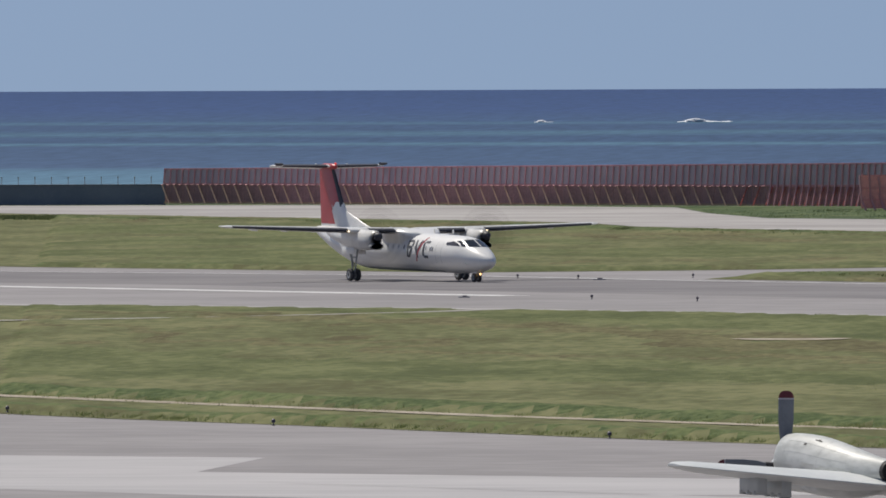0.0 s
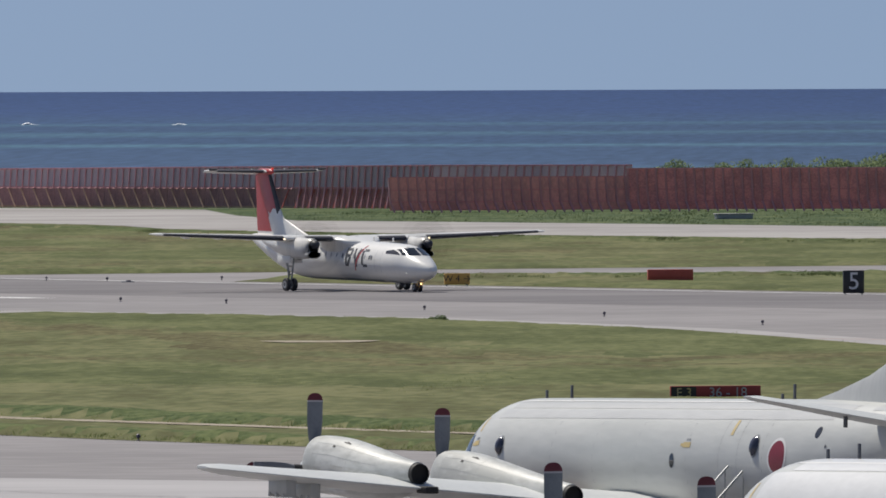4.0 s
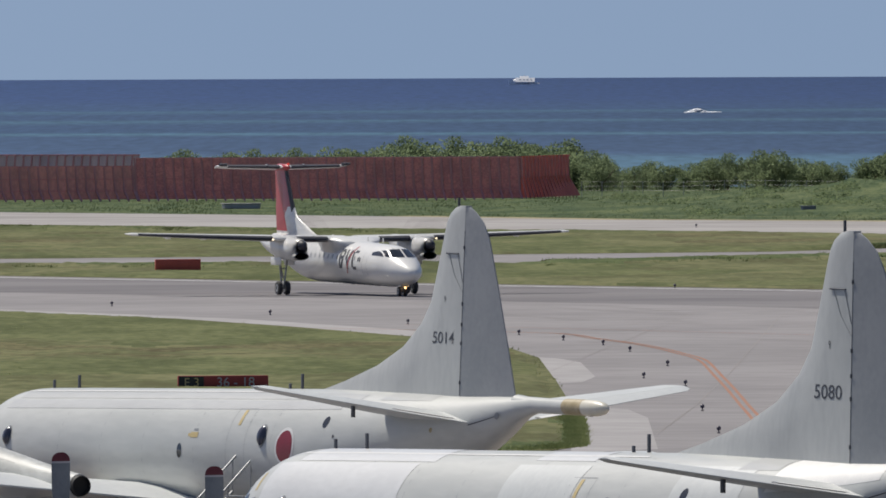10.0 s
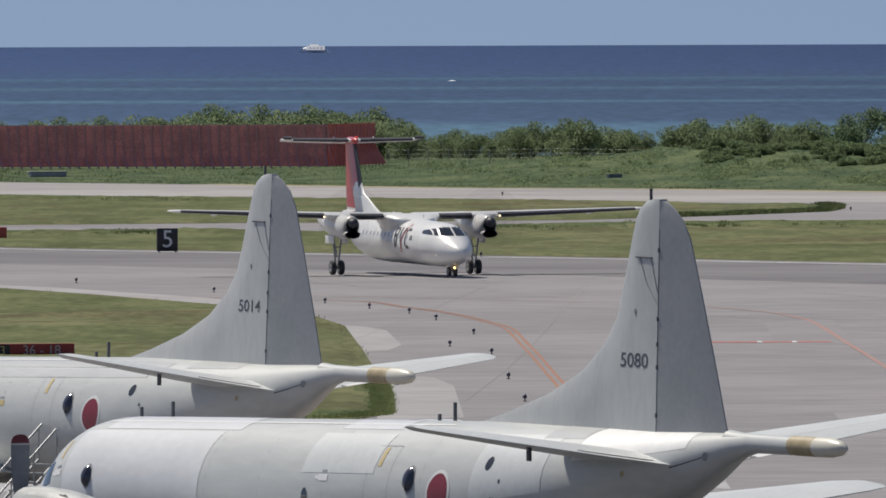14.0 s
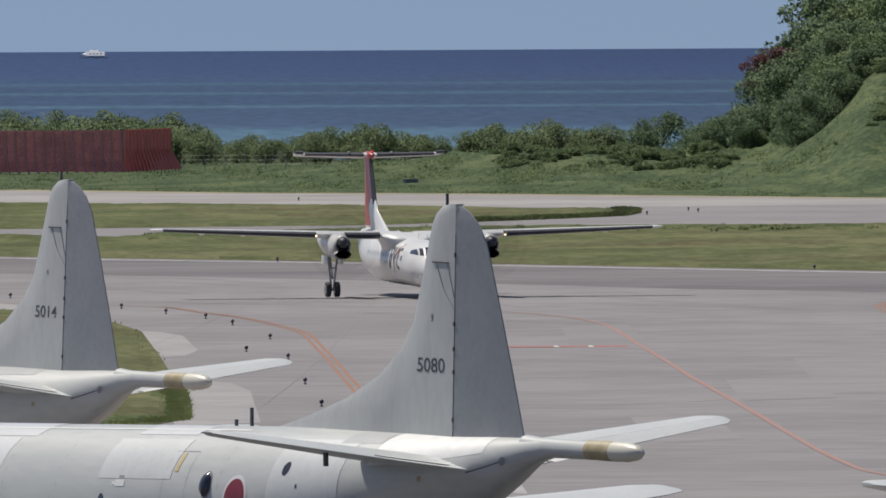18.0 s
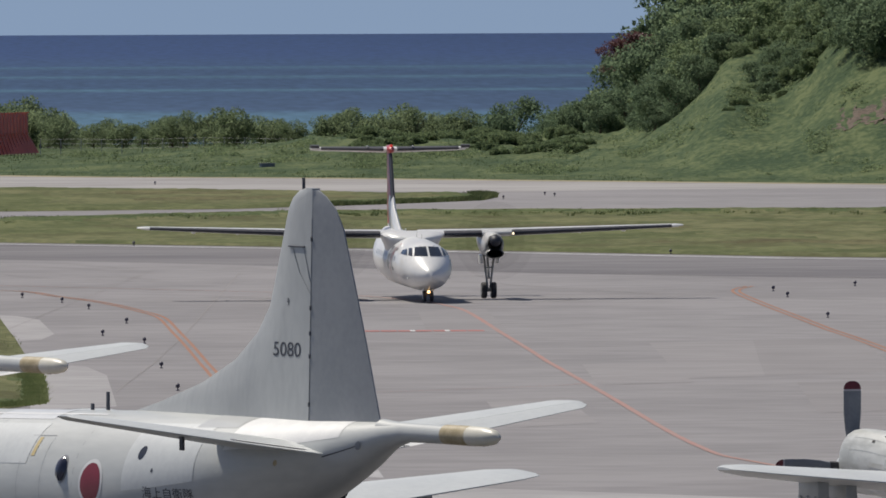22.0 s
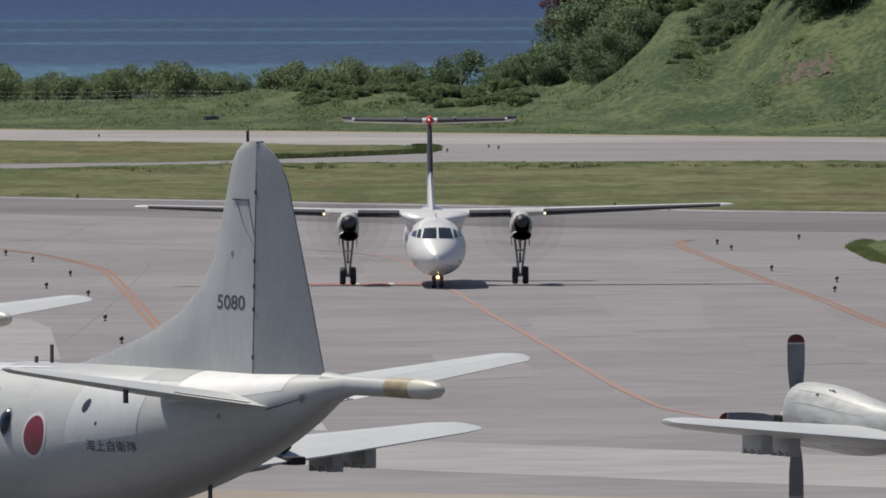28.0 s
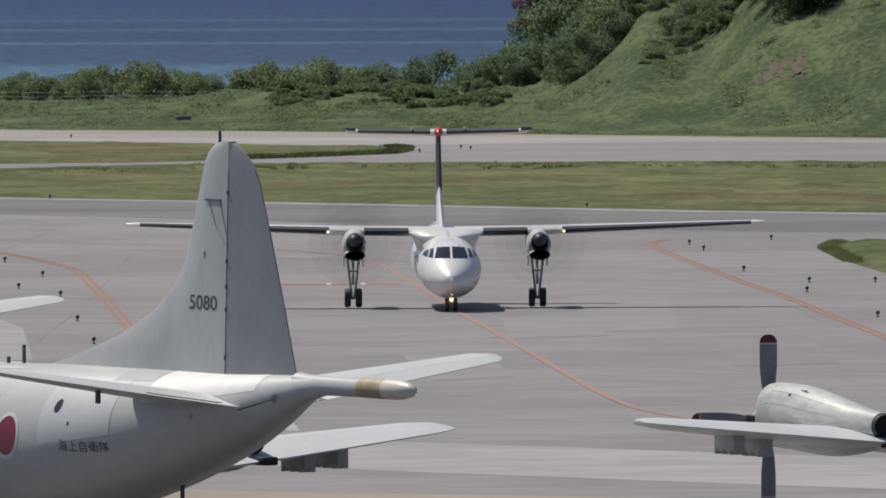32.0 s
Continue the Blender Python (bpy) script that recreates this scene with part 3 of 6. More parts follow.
def lawn(poly, text):
    """A flat sheet with uneven growth on it: low tussocks, and ranker ridges along the verges."""
    bm = drape(poly, 0.056)
    xs = np.arange(max(-150, min(p[0] for p in poly)), min(112, max(p[0] for p in poly)) + 0.6, 0.6)
    ys = np.arange(min(p[1] for p in poly), min(1764, max(p[1] for p in poly)) + 2.7, 2.7)
    gx, gy = np.meshgrid(xs, ys)
    ins = np.zeros(gx.shape, bool)
    ring = poly + poly[:1]
    for (x0, y0), (x1, y1) in zip(ring, ring[1:]):
        if y0 != y1:
            ins ^= ((y0 > gy) != (y1 > gy)) & (gx < (x1 - x0) * (gy - y0) / (y1 - y0) + x0)
    ins &= np.abs(gx) < 0.076 * gy + 6
    edge = np.clip(line_distance(gx, gy, ring) / 2.2, 0, 1)
    if poly is FIELD:                        # worn down along the tracks
        edge *= np.clip((line_distance(gx, gy, TRACK) - 1.2) / 1.6, 0, 1) * np.clip((line_distance(gx, gy, PATH) - 1.0) / 1.6, 0, 1)
    far = line_distance(gx, gy, [(-182.22, 1233.88), (-92.36, 1119.63), (-60.1, 1091.33), (-36.02, 1056.29), (-22.51, 1024.59), (-9.3, 970.35)]) / 1.8 if poly is FIELD else None
    rank = np.zeros(gx.shape)
    for pts, w, h in RANK:
        rank += h * np.exp(-(line_distance(gx, gy, pts) / w) ** 2)
    made = {}

    def vert(i, j):
        if (i, j) not in made:
            x, y = gx[i, j], gy[i, j]
            rough = noise.noise(Vector((x * 0.22, y * 0.038, 1)))
            tuss = noise.noise(Vector((x * 0.75, y * 0.157, 2)))
            fine = noise.noise(Vector((x * 1.9, y * 0.43, 3)))
            h = 0.07 + 0.06 * rough + 0.035 * tuss + 0.02 * fine + rank[i, j] * (0.7 + 0.12 * rough + 0.2 * tuss + 0.25 * fine)
            rim = not ins[max(0, i - 1):i + 2, max(0, j - 1):j + 2].all() or i in (0, len(ys) - 1) or j in (0, len(xs) - 1)
            made[i, j] = bm.verts.new((x, y, level(y) + (0.02 if rim else 0.07 + edge[i, j] * (0.04 + max(0.0, h)))))
        return made[i, j]
    for i in range(len(ys) - 1):
        for j in range(len(xs) - 1):
            if ins[i, j] and ins[i + 1, j] and ins[i, j + 1] and ins[i + 1, j + 1]:
                f = bm.faces.new((vert(i, j), vert(i, j + 1), vert(i + 1, j + 1), vert(i + 1, j)))
                f.smooth = True
                if rank[i, j] + 0.12 * noise.noise(Vector((gx[i, j] * 0.4, gy[i, j] * 0.095, 11))) > 0.2:
                    f.material_index = 2
                elif far is None:
                    d = noise.noise(Vector((gx[i, j] * 0.035, gy[i, j] * 0.022, 8))) + 0.4 * noise.noise(Vector((gx[i, j] * 0.22, gy[i, j] * 0.05, 9)))
                    f.material_index = 3 if d > 0.0 else 1 if d < -0.42 else 0
                else:
                    d = far[i, j] + 9 * noise.noise(Vector((gx[i, j] * 0.05, gy[i, j] * 0.024, 8))) + 5 * noise.noise(Vector((gx[i, j] * 0.3, gy[i, j] * 0.057, 9)))
                    f.material_index = 3 if d < 12 or 36 < d < 56 else 1 if 15 < d < 20 or 27 < d < 30 else 0
    ob = solo("lawn", bm, M_GRASS, text, kind="structure", smooth=180)
    ob.data.materials.append(M_DRYGRASS)
    ob.data.materials.append(M_RANK)
    ob.data.materials.append(M_LUSH)


def make_pavements():
    edge = [(x, y) for x, y in FAR_EDGE]
    bm = drape([(-420, -300), (420, -300), (420, 1060), (309.6, 1297.7)] + edge[::-1][1:] + [(-420, 2200)], 0.04)
    solo("pavement", bm, M_APRON, "grey-brown weathered taxiway and apron concrete", kind="structure")
    # unseen ground, added dark so less light bounces up onto the hulls
    solo("pavement_unseen", drape([(-400, -280), (400, -280), (400, 455), (-400, 455)], 0.0465), M_UNSEENGROUND, "unseen darker ground added to cut light bounced onto the bellies", kind="structure")
    near = [(x - 15.5, y - 47.3) for x, y in RUNWAY_FAR]
    solo("runway", drape(RUNWAY_FAR + near[::-1], 0.044), M_ASPHALT, "dark worn runway asphalt with tyre marks", kind="structure")
    # old far taxiway, paler
    pale = [(-303.64, 2074.01), (-145.55, 1775.86), (-120.33, 1721.6), (-83.12, 1645.15), (-76.1, 1597.97), (-52.03, 1550.67), (-15, 1497.56), (2, 1480.5), (18.6, 1453.61), (33.01, 1435.59), (45.02, 1451.38), (60.06, 1453.23), (120.51, 1386.97), (120.49, 1418.08), (71.09, 1468.51), (58.05, 1486.46), (20, 1548.14), (3, 1564.51), (-16, 1604.67), (-56.04, 1668.51), (-70.07, 1687.06), (-78.09, 1744.75), (-84.1, 1812.64), (-114.24, 1857.85), (-152.58, 1862.92), (-303.59, 2088.19)]
    solo("pavement_far", drape(pale, 0.044), M_FARCONC, "pale weathered concrete of the far taxiway", kind="structure")
    for name, m, pts, text in (
            ("pavement_shoulder", M_CONC, [(-307.82, 1430.71), (-92.35, 1126.9), (-60.1, 1097.6), (-36.02, 1063.63), (-19, 1023.3), (-10.4, 991.39), (-6, 970.26), (-9.3, 966.15), (-16, 995.84), (-22.51, 1019.35), (-36.02, 1052.1), (-60.1, 1087.15), (-92.36, 1115.48), (-307.96, 1419.05)], "pale concrete shoulder along the runway"),
            ("pavement_pad", M_CONC, [(-3.2, 917.72), (-1.6, 911.4), (-0.6, 903), (0.1, 869.4), (-0.5, 854.7), (-1.9, 850.51), (-2.2, 882.01)], "pale concrete pad at the end of the grass"),
            ("pavement_pad", M_CONC, [(-1.2, 785.4), (0.2, 792.75), (1.4, 789.6), (2.2, 766.51), (2.35, 693.01), (-0.8, 684.6), (-0.9, 739.2)], "pale concrete pad at the end of the grass"),
            ("pavement_slab", M_SLAB, [(-142.12, 868.51), (-58.02, 707.38), (-47.73, 700.63), (-48.14, 671.57), (-23.02, 650.29), (10, 590.39), (10, 573.6), (-20.01, 625.84), (-30.04, 626.15), (-60.27, 677.32), (-70.41, 692.53), (-142.28, 838.45)], "pale repaired apron slab"),
            ("pavement_slab", M_CONC, [(-6, 587.89), (13, 560.16), (26.03, 539.74), (91.93, 470.9), (92.19, 443.44), (26.04, 506.28), (13, 526.6), (-6, 562.07)], "pale repaired apron slab"),
            ("pavement_slab", M_SLAB, [(-60.27, 676.9), (-6, 587.89), (-6, 562.07), (-28.74, 607.12), (-44.12, 626.88), (-60.29, 652.06)], "pale repaired apron slab"),
            ("pavement_slab", M_DUST, [(-60.33, 614.83), (6, 510.42), (23.53, 497.49), (92.32, 431.74), (92.68, 402.73), (20.02, 473.94), (-60.37, 577.69)], "dusty brown apron strip")):
        solo(name, drape(pts, 0.0445), m, text, kind="structure")
    for k, q in enumerate(([(26.4, 839.6), (31.2, 844.1), (28.4, 756.5), (25.1, 751.6)],
                       [(31.2, 845.5), (36.0, 848.5), (34.4, 766.7), (28.4, 756.5)],
                       [(16.0, 701.1), (19.1, 708.3), (18.8, 654.7), (15.5, 647.0)],
                       [(17.7, 918.9), (21.1, 924.8), (20.9, 870.2), (17.1, 862.2)],
                       [(22.0, 787.9), (25.8, 791.9), (25.0, 740.5), (21.1, 734.9)],
                       [(29.0, 739.6), (32.7, 743.1), (31.2, 678.7), (27.1, 672.3)])):
        solo("pavement_slab", drape(q, 0.0452 + 0.0006 * k), (M_PALESLAB, M_DULLSLAB)[k % 2], "slightly different repaired taxiway slab", kind="structure")
    bm = bmesh.new()
    for x0, y0, x1, y1 in ((-3.2, 856.8, 5.7, 1041.7), (2.4, 724.5, 10.2, 1029.2)):     # crack-sealed joints across the exit
        ribbon([(x0, y0), (x1, y1)], 0.05, 0.049, bm)
    solo("trim_joints", bm, M_SEAL, "thin sealed joints between pavement slabs", kind="structure")
    bm = bmesh.new()
    rng = random.Random(12)
    for k in range(14):                      # tyre marks sweeping off the runway
        x, y = rng.uniform(-20, 40), rng.uniform(924, 1092)
        y = min(y, 1060 - 1.26 * x)
        n = [(x + i * 5, y - i * rng.uniform(4, 15)) for i in range(4)]
        ribbon(curve_points(n, 3), rng.uniform(0.1, 0.2), 0.0485, bm)
    solo("trim_tyre_marks", bm, M_SEAL, "faint dark tyre marks on the exit taxiway", kind="structure")
    for name, m, pts, text in (("lawn", M_GRASS, FIELD, "wide field of long dry-green airfield grass"), ("lawn", M_GRASS, ISLAND, "mown grass island beside the runway"),
                               ("lawn", M_GRASS, FAR_GRASS, "grass strip between runway and far taxiway"), ("lawn", M_GRASS, CORNER, "grass corner at the taxiway exit")):
        lawn(pts, text)
    solo("trim_track", ribbon(TRACK, 1.8, 0.11), M_DIRT, "bare soil track through the grass", kind="structure")
    for k, (x, y, r) in enumerate(((-39.6, 981, 1.7),)):
        solo("trim_soil", drape([(x + r * 1.6 * math.cos(a) * (1 + 0.3 * math.sin(3 * a + k)), y + 2.1 * r * math.sin(a) * (1.1 + 0.5 * math.cos(2 * a))) for a in np.linspace(0, 6.0, 14)], 0.23), M_DIRT, "worn bare soil in the grass", kind="structure")
    solo("trim_path", ribbon(PATH, 1.8, 0.12), M_FARCONC, "thin pale path through the grass", kind="structure")
    solo("trim_verge", ribbon([(x, y + 2.5) for x, y in FAR_EDGE if -20 < x < 130], 4.6, 0.05), M_STRAW, "dry straw-coloured verge", kind="structure")
    # painted lines
    lines = bmesh.new()
    for pts in (((-14, 994.5), (-8, 986.5), (-1.85, 976.9), (0.1, 962.9), (1.93, 949.9), (3.28, 936.4), (4.32, 921.9), (4.94, 912.9), (5.29, 902.9), (5.54, 885.4), (5.84, 858.8), (6.18, 820.8), (6.49, 773.8), (6.9, 672.12), (7.5, 598.66)), ((36.03, 980.85), (34.83, 967.09), (34.93, 934.62), (35.53, 884.43), (36.04, 819.6), (35.45, 731.62), (34.06, 612.22))):
        c = curve_points(pts)
        for d in (-0.17, 0.17):
            ribbon([(x + d, y) for x, y in c], 0.15, 0.053, lines)
    solo("trim_taxi_lines", lines, M_LINE, "faded orange taxiway lines", kind="structure")
    lines = bmesh.new()
    ribbon(curve_points(((-10, 1003.97), (6, 978.66), (14, 964.25), (18, 947), (19.5, 931.03), (20.04, 918), (20.4, 884), (20.6, 850), (20.78, 798.92), (20.81, 715.03), (20.81, 616.5), (22.02, 589.4), (26.03, 552.29))), 0.24, 0.0535, lines)
    ribbon(curve_points(((20.81, 740.2), (19.01, 733.74), (12, 720.64))), 0.12, 0.054, lines)
    solo("trim_centre_line", lines, M_PINKLINE, "faded red taxiway centre line", kind="structure")
    bm = bmesh.new()
    for k in range(7):
        x = 14.3 + k * 0.8
        ribbon([(x, 872.6), (x + 0.74, 872.6)], 3.3, 0.057, bm)
    solo("trim_hold_line", bm, M_REDLINE, "red dashed holding line on the taxiway", kind="structure")
    bm = bmesh.new()
    for k in (2, 4):
        x = 14.85 + k * 0.8
        ribbon([(x, 872.6), (x + 0.22, 872.6)], 3.1, 0.061, bm)
    ribbon([(x - 0.6, y - 1.9) for x, y in RUNWAY_FAR if -190 < x < 130], 0.9, 0.053, bm)
    ribbon([(-181.84, 1351.65), (-99.38, 1211.89), (-79.2, 1180), (-63.61, 1156.13)], 2.6, 0.053, bm)
    solo("trim_white_line", bm, M_WHITELINE, "worn white runway side stripe", kind="structure")


def sea_z(r):
    return -2.2 + 0.0027 * max(0.0, r - 2000)


def make_sea():
    bm = bmesh.new()
    n = 96
    rings = []
    for r in (0.5, 600, 2000, 2600, 3300, 4100, 4990):
        rings.append([bm.verts.new((r * math.cos(2 * math.pi * i / n), r * math.sin(2 * math.pi * i / n), sea_z(r))) for i in range(n)])
    for a, b in zip(rings, rings[1:]):
        for i in range(n):
            bm.faces.new((a[i], b[i], b[(i + 1) % n], a[(i + 1) % n]))
    solo("water", bm, M_SEA, "blue sea with turquoise reef bands and wind chop", kind="structure")


make_ground()
make_pavements()
make_sea()


def make_soil_scar():
    """Bare reddish earth where the slope has slipped, ragged at its rim."""
    bm = bmesh.new()
    vs = {}

    def vert(i, j):
        if (i, j) not in vs:
            x, y = SCAR[0] + 0.11 * i, SCAR[1] + 0.42 * j
            vs[i, j] = bm.verts.new((x, y, ground_z(x, y) + 0.02 + 0.05 * noise.noise(Vector((x * 2.3, y * 0.57, 3)))))
        return vs[i, j]
    for i in range(-40, 40):
        for j in range(-30, 30):
            x, y = 0.11 * i, 0.2 * j
            ragged = 0.7 * noise.noise(Vector((x * 0.9, y * 0.5, 6))) + 0.6 * noise.noise(Vector((x * 3.1, y * 1.6, 2)))
            if math.hypot(x / 2.6, y / 2.9) + ragged < 0.85:
                bm.faces.new((vert(i, j), vert(i + 1, j), vert(i + 1, j + 1), vert(i, j + 1)))
    solo("trim_soil_scar", bm, M_SCAR, "bare reddish earth on the slope", kind="structure")


SCAR = (67.1, 1569)
make_soil_scar()

# ---- patrol aircraft ----
P3_HULL = fine_stations([(0.0, 2.35, 0.05, 0.05), (-0.25, 2.37, 0.42, 0.42), (-0.8, 2.43, 0.82, 0.8), (-1.7, 2.55, 1.2, 1.2), (-2.6, 2.73, 1.48, 1.5), (-3.6, 2.82, 1.66, 1.68), (-5.0, 2.85, 1.725, 1.73), (-12.0, 3.03, 1.725, 1.73), (-20.5, 3.24, 1.725, 1.73),
                         (-23.0, 3.4, 1.68, 1.6), (-26.0, 3.73, 1.4, 1.28), (-28.5, 4.1, 0.98, 0.91), (-30.3, 4.46, 0.6, 0.58), (-31.6, 4.76, 0.3, 0.29), (-32.3, 4.86, 0.2, 0.21)])


def propeller(parent, x, y, z, spin, tip):
    """Four-bladed propeller with paddle blades and a blunt spinner."""
    hub = part("propeller", turned([(0.62, 0.02), (0.56, 0.16), (0.38, 0.3), (0.1, 0.38), (-0.2, 0.4)]), M_GREY, parent, "still four-bladed propeller with spinner")
    hub.matrix_parent_inverse.identity()
    hub.location = (x, y, z)
    for k in range(4):
        a = radians(spin + 90 * k)
        turn = Matrix.Rotation(a, 4, "X")

        def ring(r, w, t, c=0.0):
            w = w * 0.86
            return [turn @ Vector((0.05 + t * s + 0.18 * u * w, w * u + c, r)) for u, s in ((-1, 0), (-0.8, 0.6), (0, 1), (0.8, 0.6), (1, 0), (0.8, -0.6), (0, -1), (-0.8, -0.6))]
        body = loft([ring(0.3, 0.1, 0.09), ring(0.55, 0.13, 0.07), ring(0.9, 0.21, 0.05), ring(1.3, 0.25, 0.04), ring(1.86, 0.254, 0.03)])
        b = part("blade", body, M_BLADEPAINT, hub, "grey paddle blade")
        cuff = part("blade_cuff", loft([ring(0.26, 0.14, 0.11), ring(0.5, 0.165, 0.09), ring(0.62, 0.17, 0.08)]), M_BLACK, hub, "black blade root cuff")
        part("blade_tip", loft([ring(1.89, 0.252, 0.03), ring(1.97, 0.236, 0.026), ring(2.03, 0.195, 0.02), ring(2.07, 0.135, 0.014), ring(2.09, 0.06, 0.008)]), tip, hub, "rounded dark red blade tip")
        part("tip_band", loft([ring(1.85, 0.257, 0.034), ring(1.89, 0.256, 0.034)]), M_DULL, hub, "thin pale band below the tip")
    return hub


def nacelle(parent, x, y, z, wz, ext):
    """Turboprop nacelle over the wing: x, y, z at the propeller; wz the wing's height there; ext lengthens the tail over a broad wing."""
    st = fine_stations([(x - 0.1, z + 0.05, 0.42, 0.6), (x - 0.22, z + 0.05, 0.5, 0.74), (x - 0.7, z + 0.04, 0.57, 0.8), (x - 1.9, z + 0.03, 0.65, 0.79), (x - 3.0, z - 0.03, 0.67, 0.73), (x - 4.4 - 0.4 * ext, z - 0.08 - 0.04 * ext, 0.56, 0.58),
                        (x - 5.4 - 0.8 * ext, z - 0.06 - 0.08 * ext, 0.4, 0.42), (x - 6.2 - ext, z - 0.04 - 0.1 * ext, 0.3, 0.32)])
    body = part("nacelle", hull(st, 24, y), M_NAC, parent, "pale grey engine nacelle with oil streaks")
    belly = fine_stations([(x - 1.0, z - 0.62, 0.2, 0.12), (x - 2.2, wz - 0.1, 0.5, 0.28), (x - 3.8, wz - 0.12, 0.52, 0.3), (x - 5.4, wz - 0.06, 0.3, 0.2), (x - 6.0, wz - 0.04, 0.08, 0.08)])
    part("nacelle_belly", hull(belly, 18, y), M_NAC, body)
    # a black disc shuts the pipe and stands for its dark depth
    bm = turned([(0.0, 0.31), (-0.25, 0.28), (-0.26, 0.25), (-0.13, 0.24), (-0.12, 0.01)])
    part("exhaust_pipe", moved(bm, Matrix.Translation((x - 6.1 - ext, y, z - 0.04 - 0.1 * ext))), M_SOOTHOLLOW, body, "sooty exhaust pipe, its dark inside drawn as a black disc")
    part("heat_shield", block(x - 7.1 - ext, x - 6.5 - ext, y - 0.2, y + 0.2, z - 0.55 - 0.1 * ext, z - 0.36 - 0.1 * ext, 0.04), M_SOOTHOLLOW, body, "blackened wing fairing behind the exhaust")
    flat = [(q[0], q[1], q[2], q[3]) for q in st]
    for sx in (0.9, 3.1):
        part("cowl_seam", skin_patch(flat, x - sx, x - sx - 0.01, -115, 115, 0.005, 1, 20), M_SEAM, body).location.y = y
    for a0 in (-22, 40, 66):
        part("cowl_seam", skin_patch(flat, x - 0.9, x - 4.6, a0, a0 + 0.8, 0.005, 14, 1), M_SEAM, body).location.y = y
    for a0, x0, x1, w in ((84, 2.2, 4.9, 9), (-40, 1.9, 3.6, 6)):
        part("oil_streak", skin_patch(flat, x - x0, x - x1, a0, a0 + w, 0.004, 8, 2), M_STAIN, body, "dull oil streak").location.y = y
    # vent openings are flat patches, their dark put into the colour
    for x0, x1, a0, a1 in ((2.35, 2.75, 24, 27), (2.5, 2.62, 21, 24), (2.0, 2.15, 42, 47)):
        part("vent", skin_patch(flat, x - x0, x - x1, a0, a1, 0.008, 3, 2), M_SOOTHOLLOW, body, "small dark vent in the cowl").location.y = y
    return body


def wheel(parent, x, y, z, r, w, name="wheel"):
    t = part(name, moved(turned([(-w / 2, r * 0.55), (-w / 2, r * 0.86), (-w * 0.36, r * 0.97), (0, r), (w * 0.36, r * 0.97), (w / 2, r * 0.86), (w / 2, r * 0.55)], "y", 24), Matrix.Identity(4)), M_BLACK, parent, "black rubber tyre")
    t.location = (x, y, z)
    part("rim", turned([(-w * 0.42, r * 0.2), (-w * 0.52, r * 0.3), (-w * 0.52, r * 0.56), (w * 0.52, r * 0.56), (w * 0.52, r * 0.3), (w * 0.42, r * 0.2)], "y", 16), M_STEEL, t, "grey metal rim")
    return t


def side_text(st, text, size, x, a, parent, off=0.008, material=None, level_off=0.0):
    """Letters that follow the port side of a hull, centred at station x and angle a."""
    bm = letters(text, size)
    hh = at_station(st, x)[3]
    for v in bm.verts:
        v.co.y -= level_off * v.co.x
        v.co = skin(st, x - v.co.x * 1.04, radians(a) - v.co.y * 0.72 / hh, off)
    bmesh.ops.reverse_faces(bm, faces=bm.faces[:])
    return part("lettering", bm, material or M_INK, parent, "dark painted characters", smooth=0)


def rescue_arrow(st, x, a, material, body):
    """A small stencilled arrow with a bar of unreadable letters above it."""
    part("rescue_stencil", skin_patch(st, x, x - 0.42, a, a + 5, 0.008, 3, 2), material, body, "small stencilled rescue arrow")
    part("rescue_stencil", skin_patch(st, x + 0.14, x, a + 1.2, a + 3.8, 0.008, 2, 2), material, body)
    part("rescue_stencil", skin_patch(st, x - 0.12, x - 0.36, a - 3.4, a - 1.4, 0.008, 2, 2), M_GREYDARK, body, "dark unreadable stencil bar")


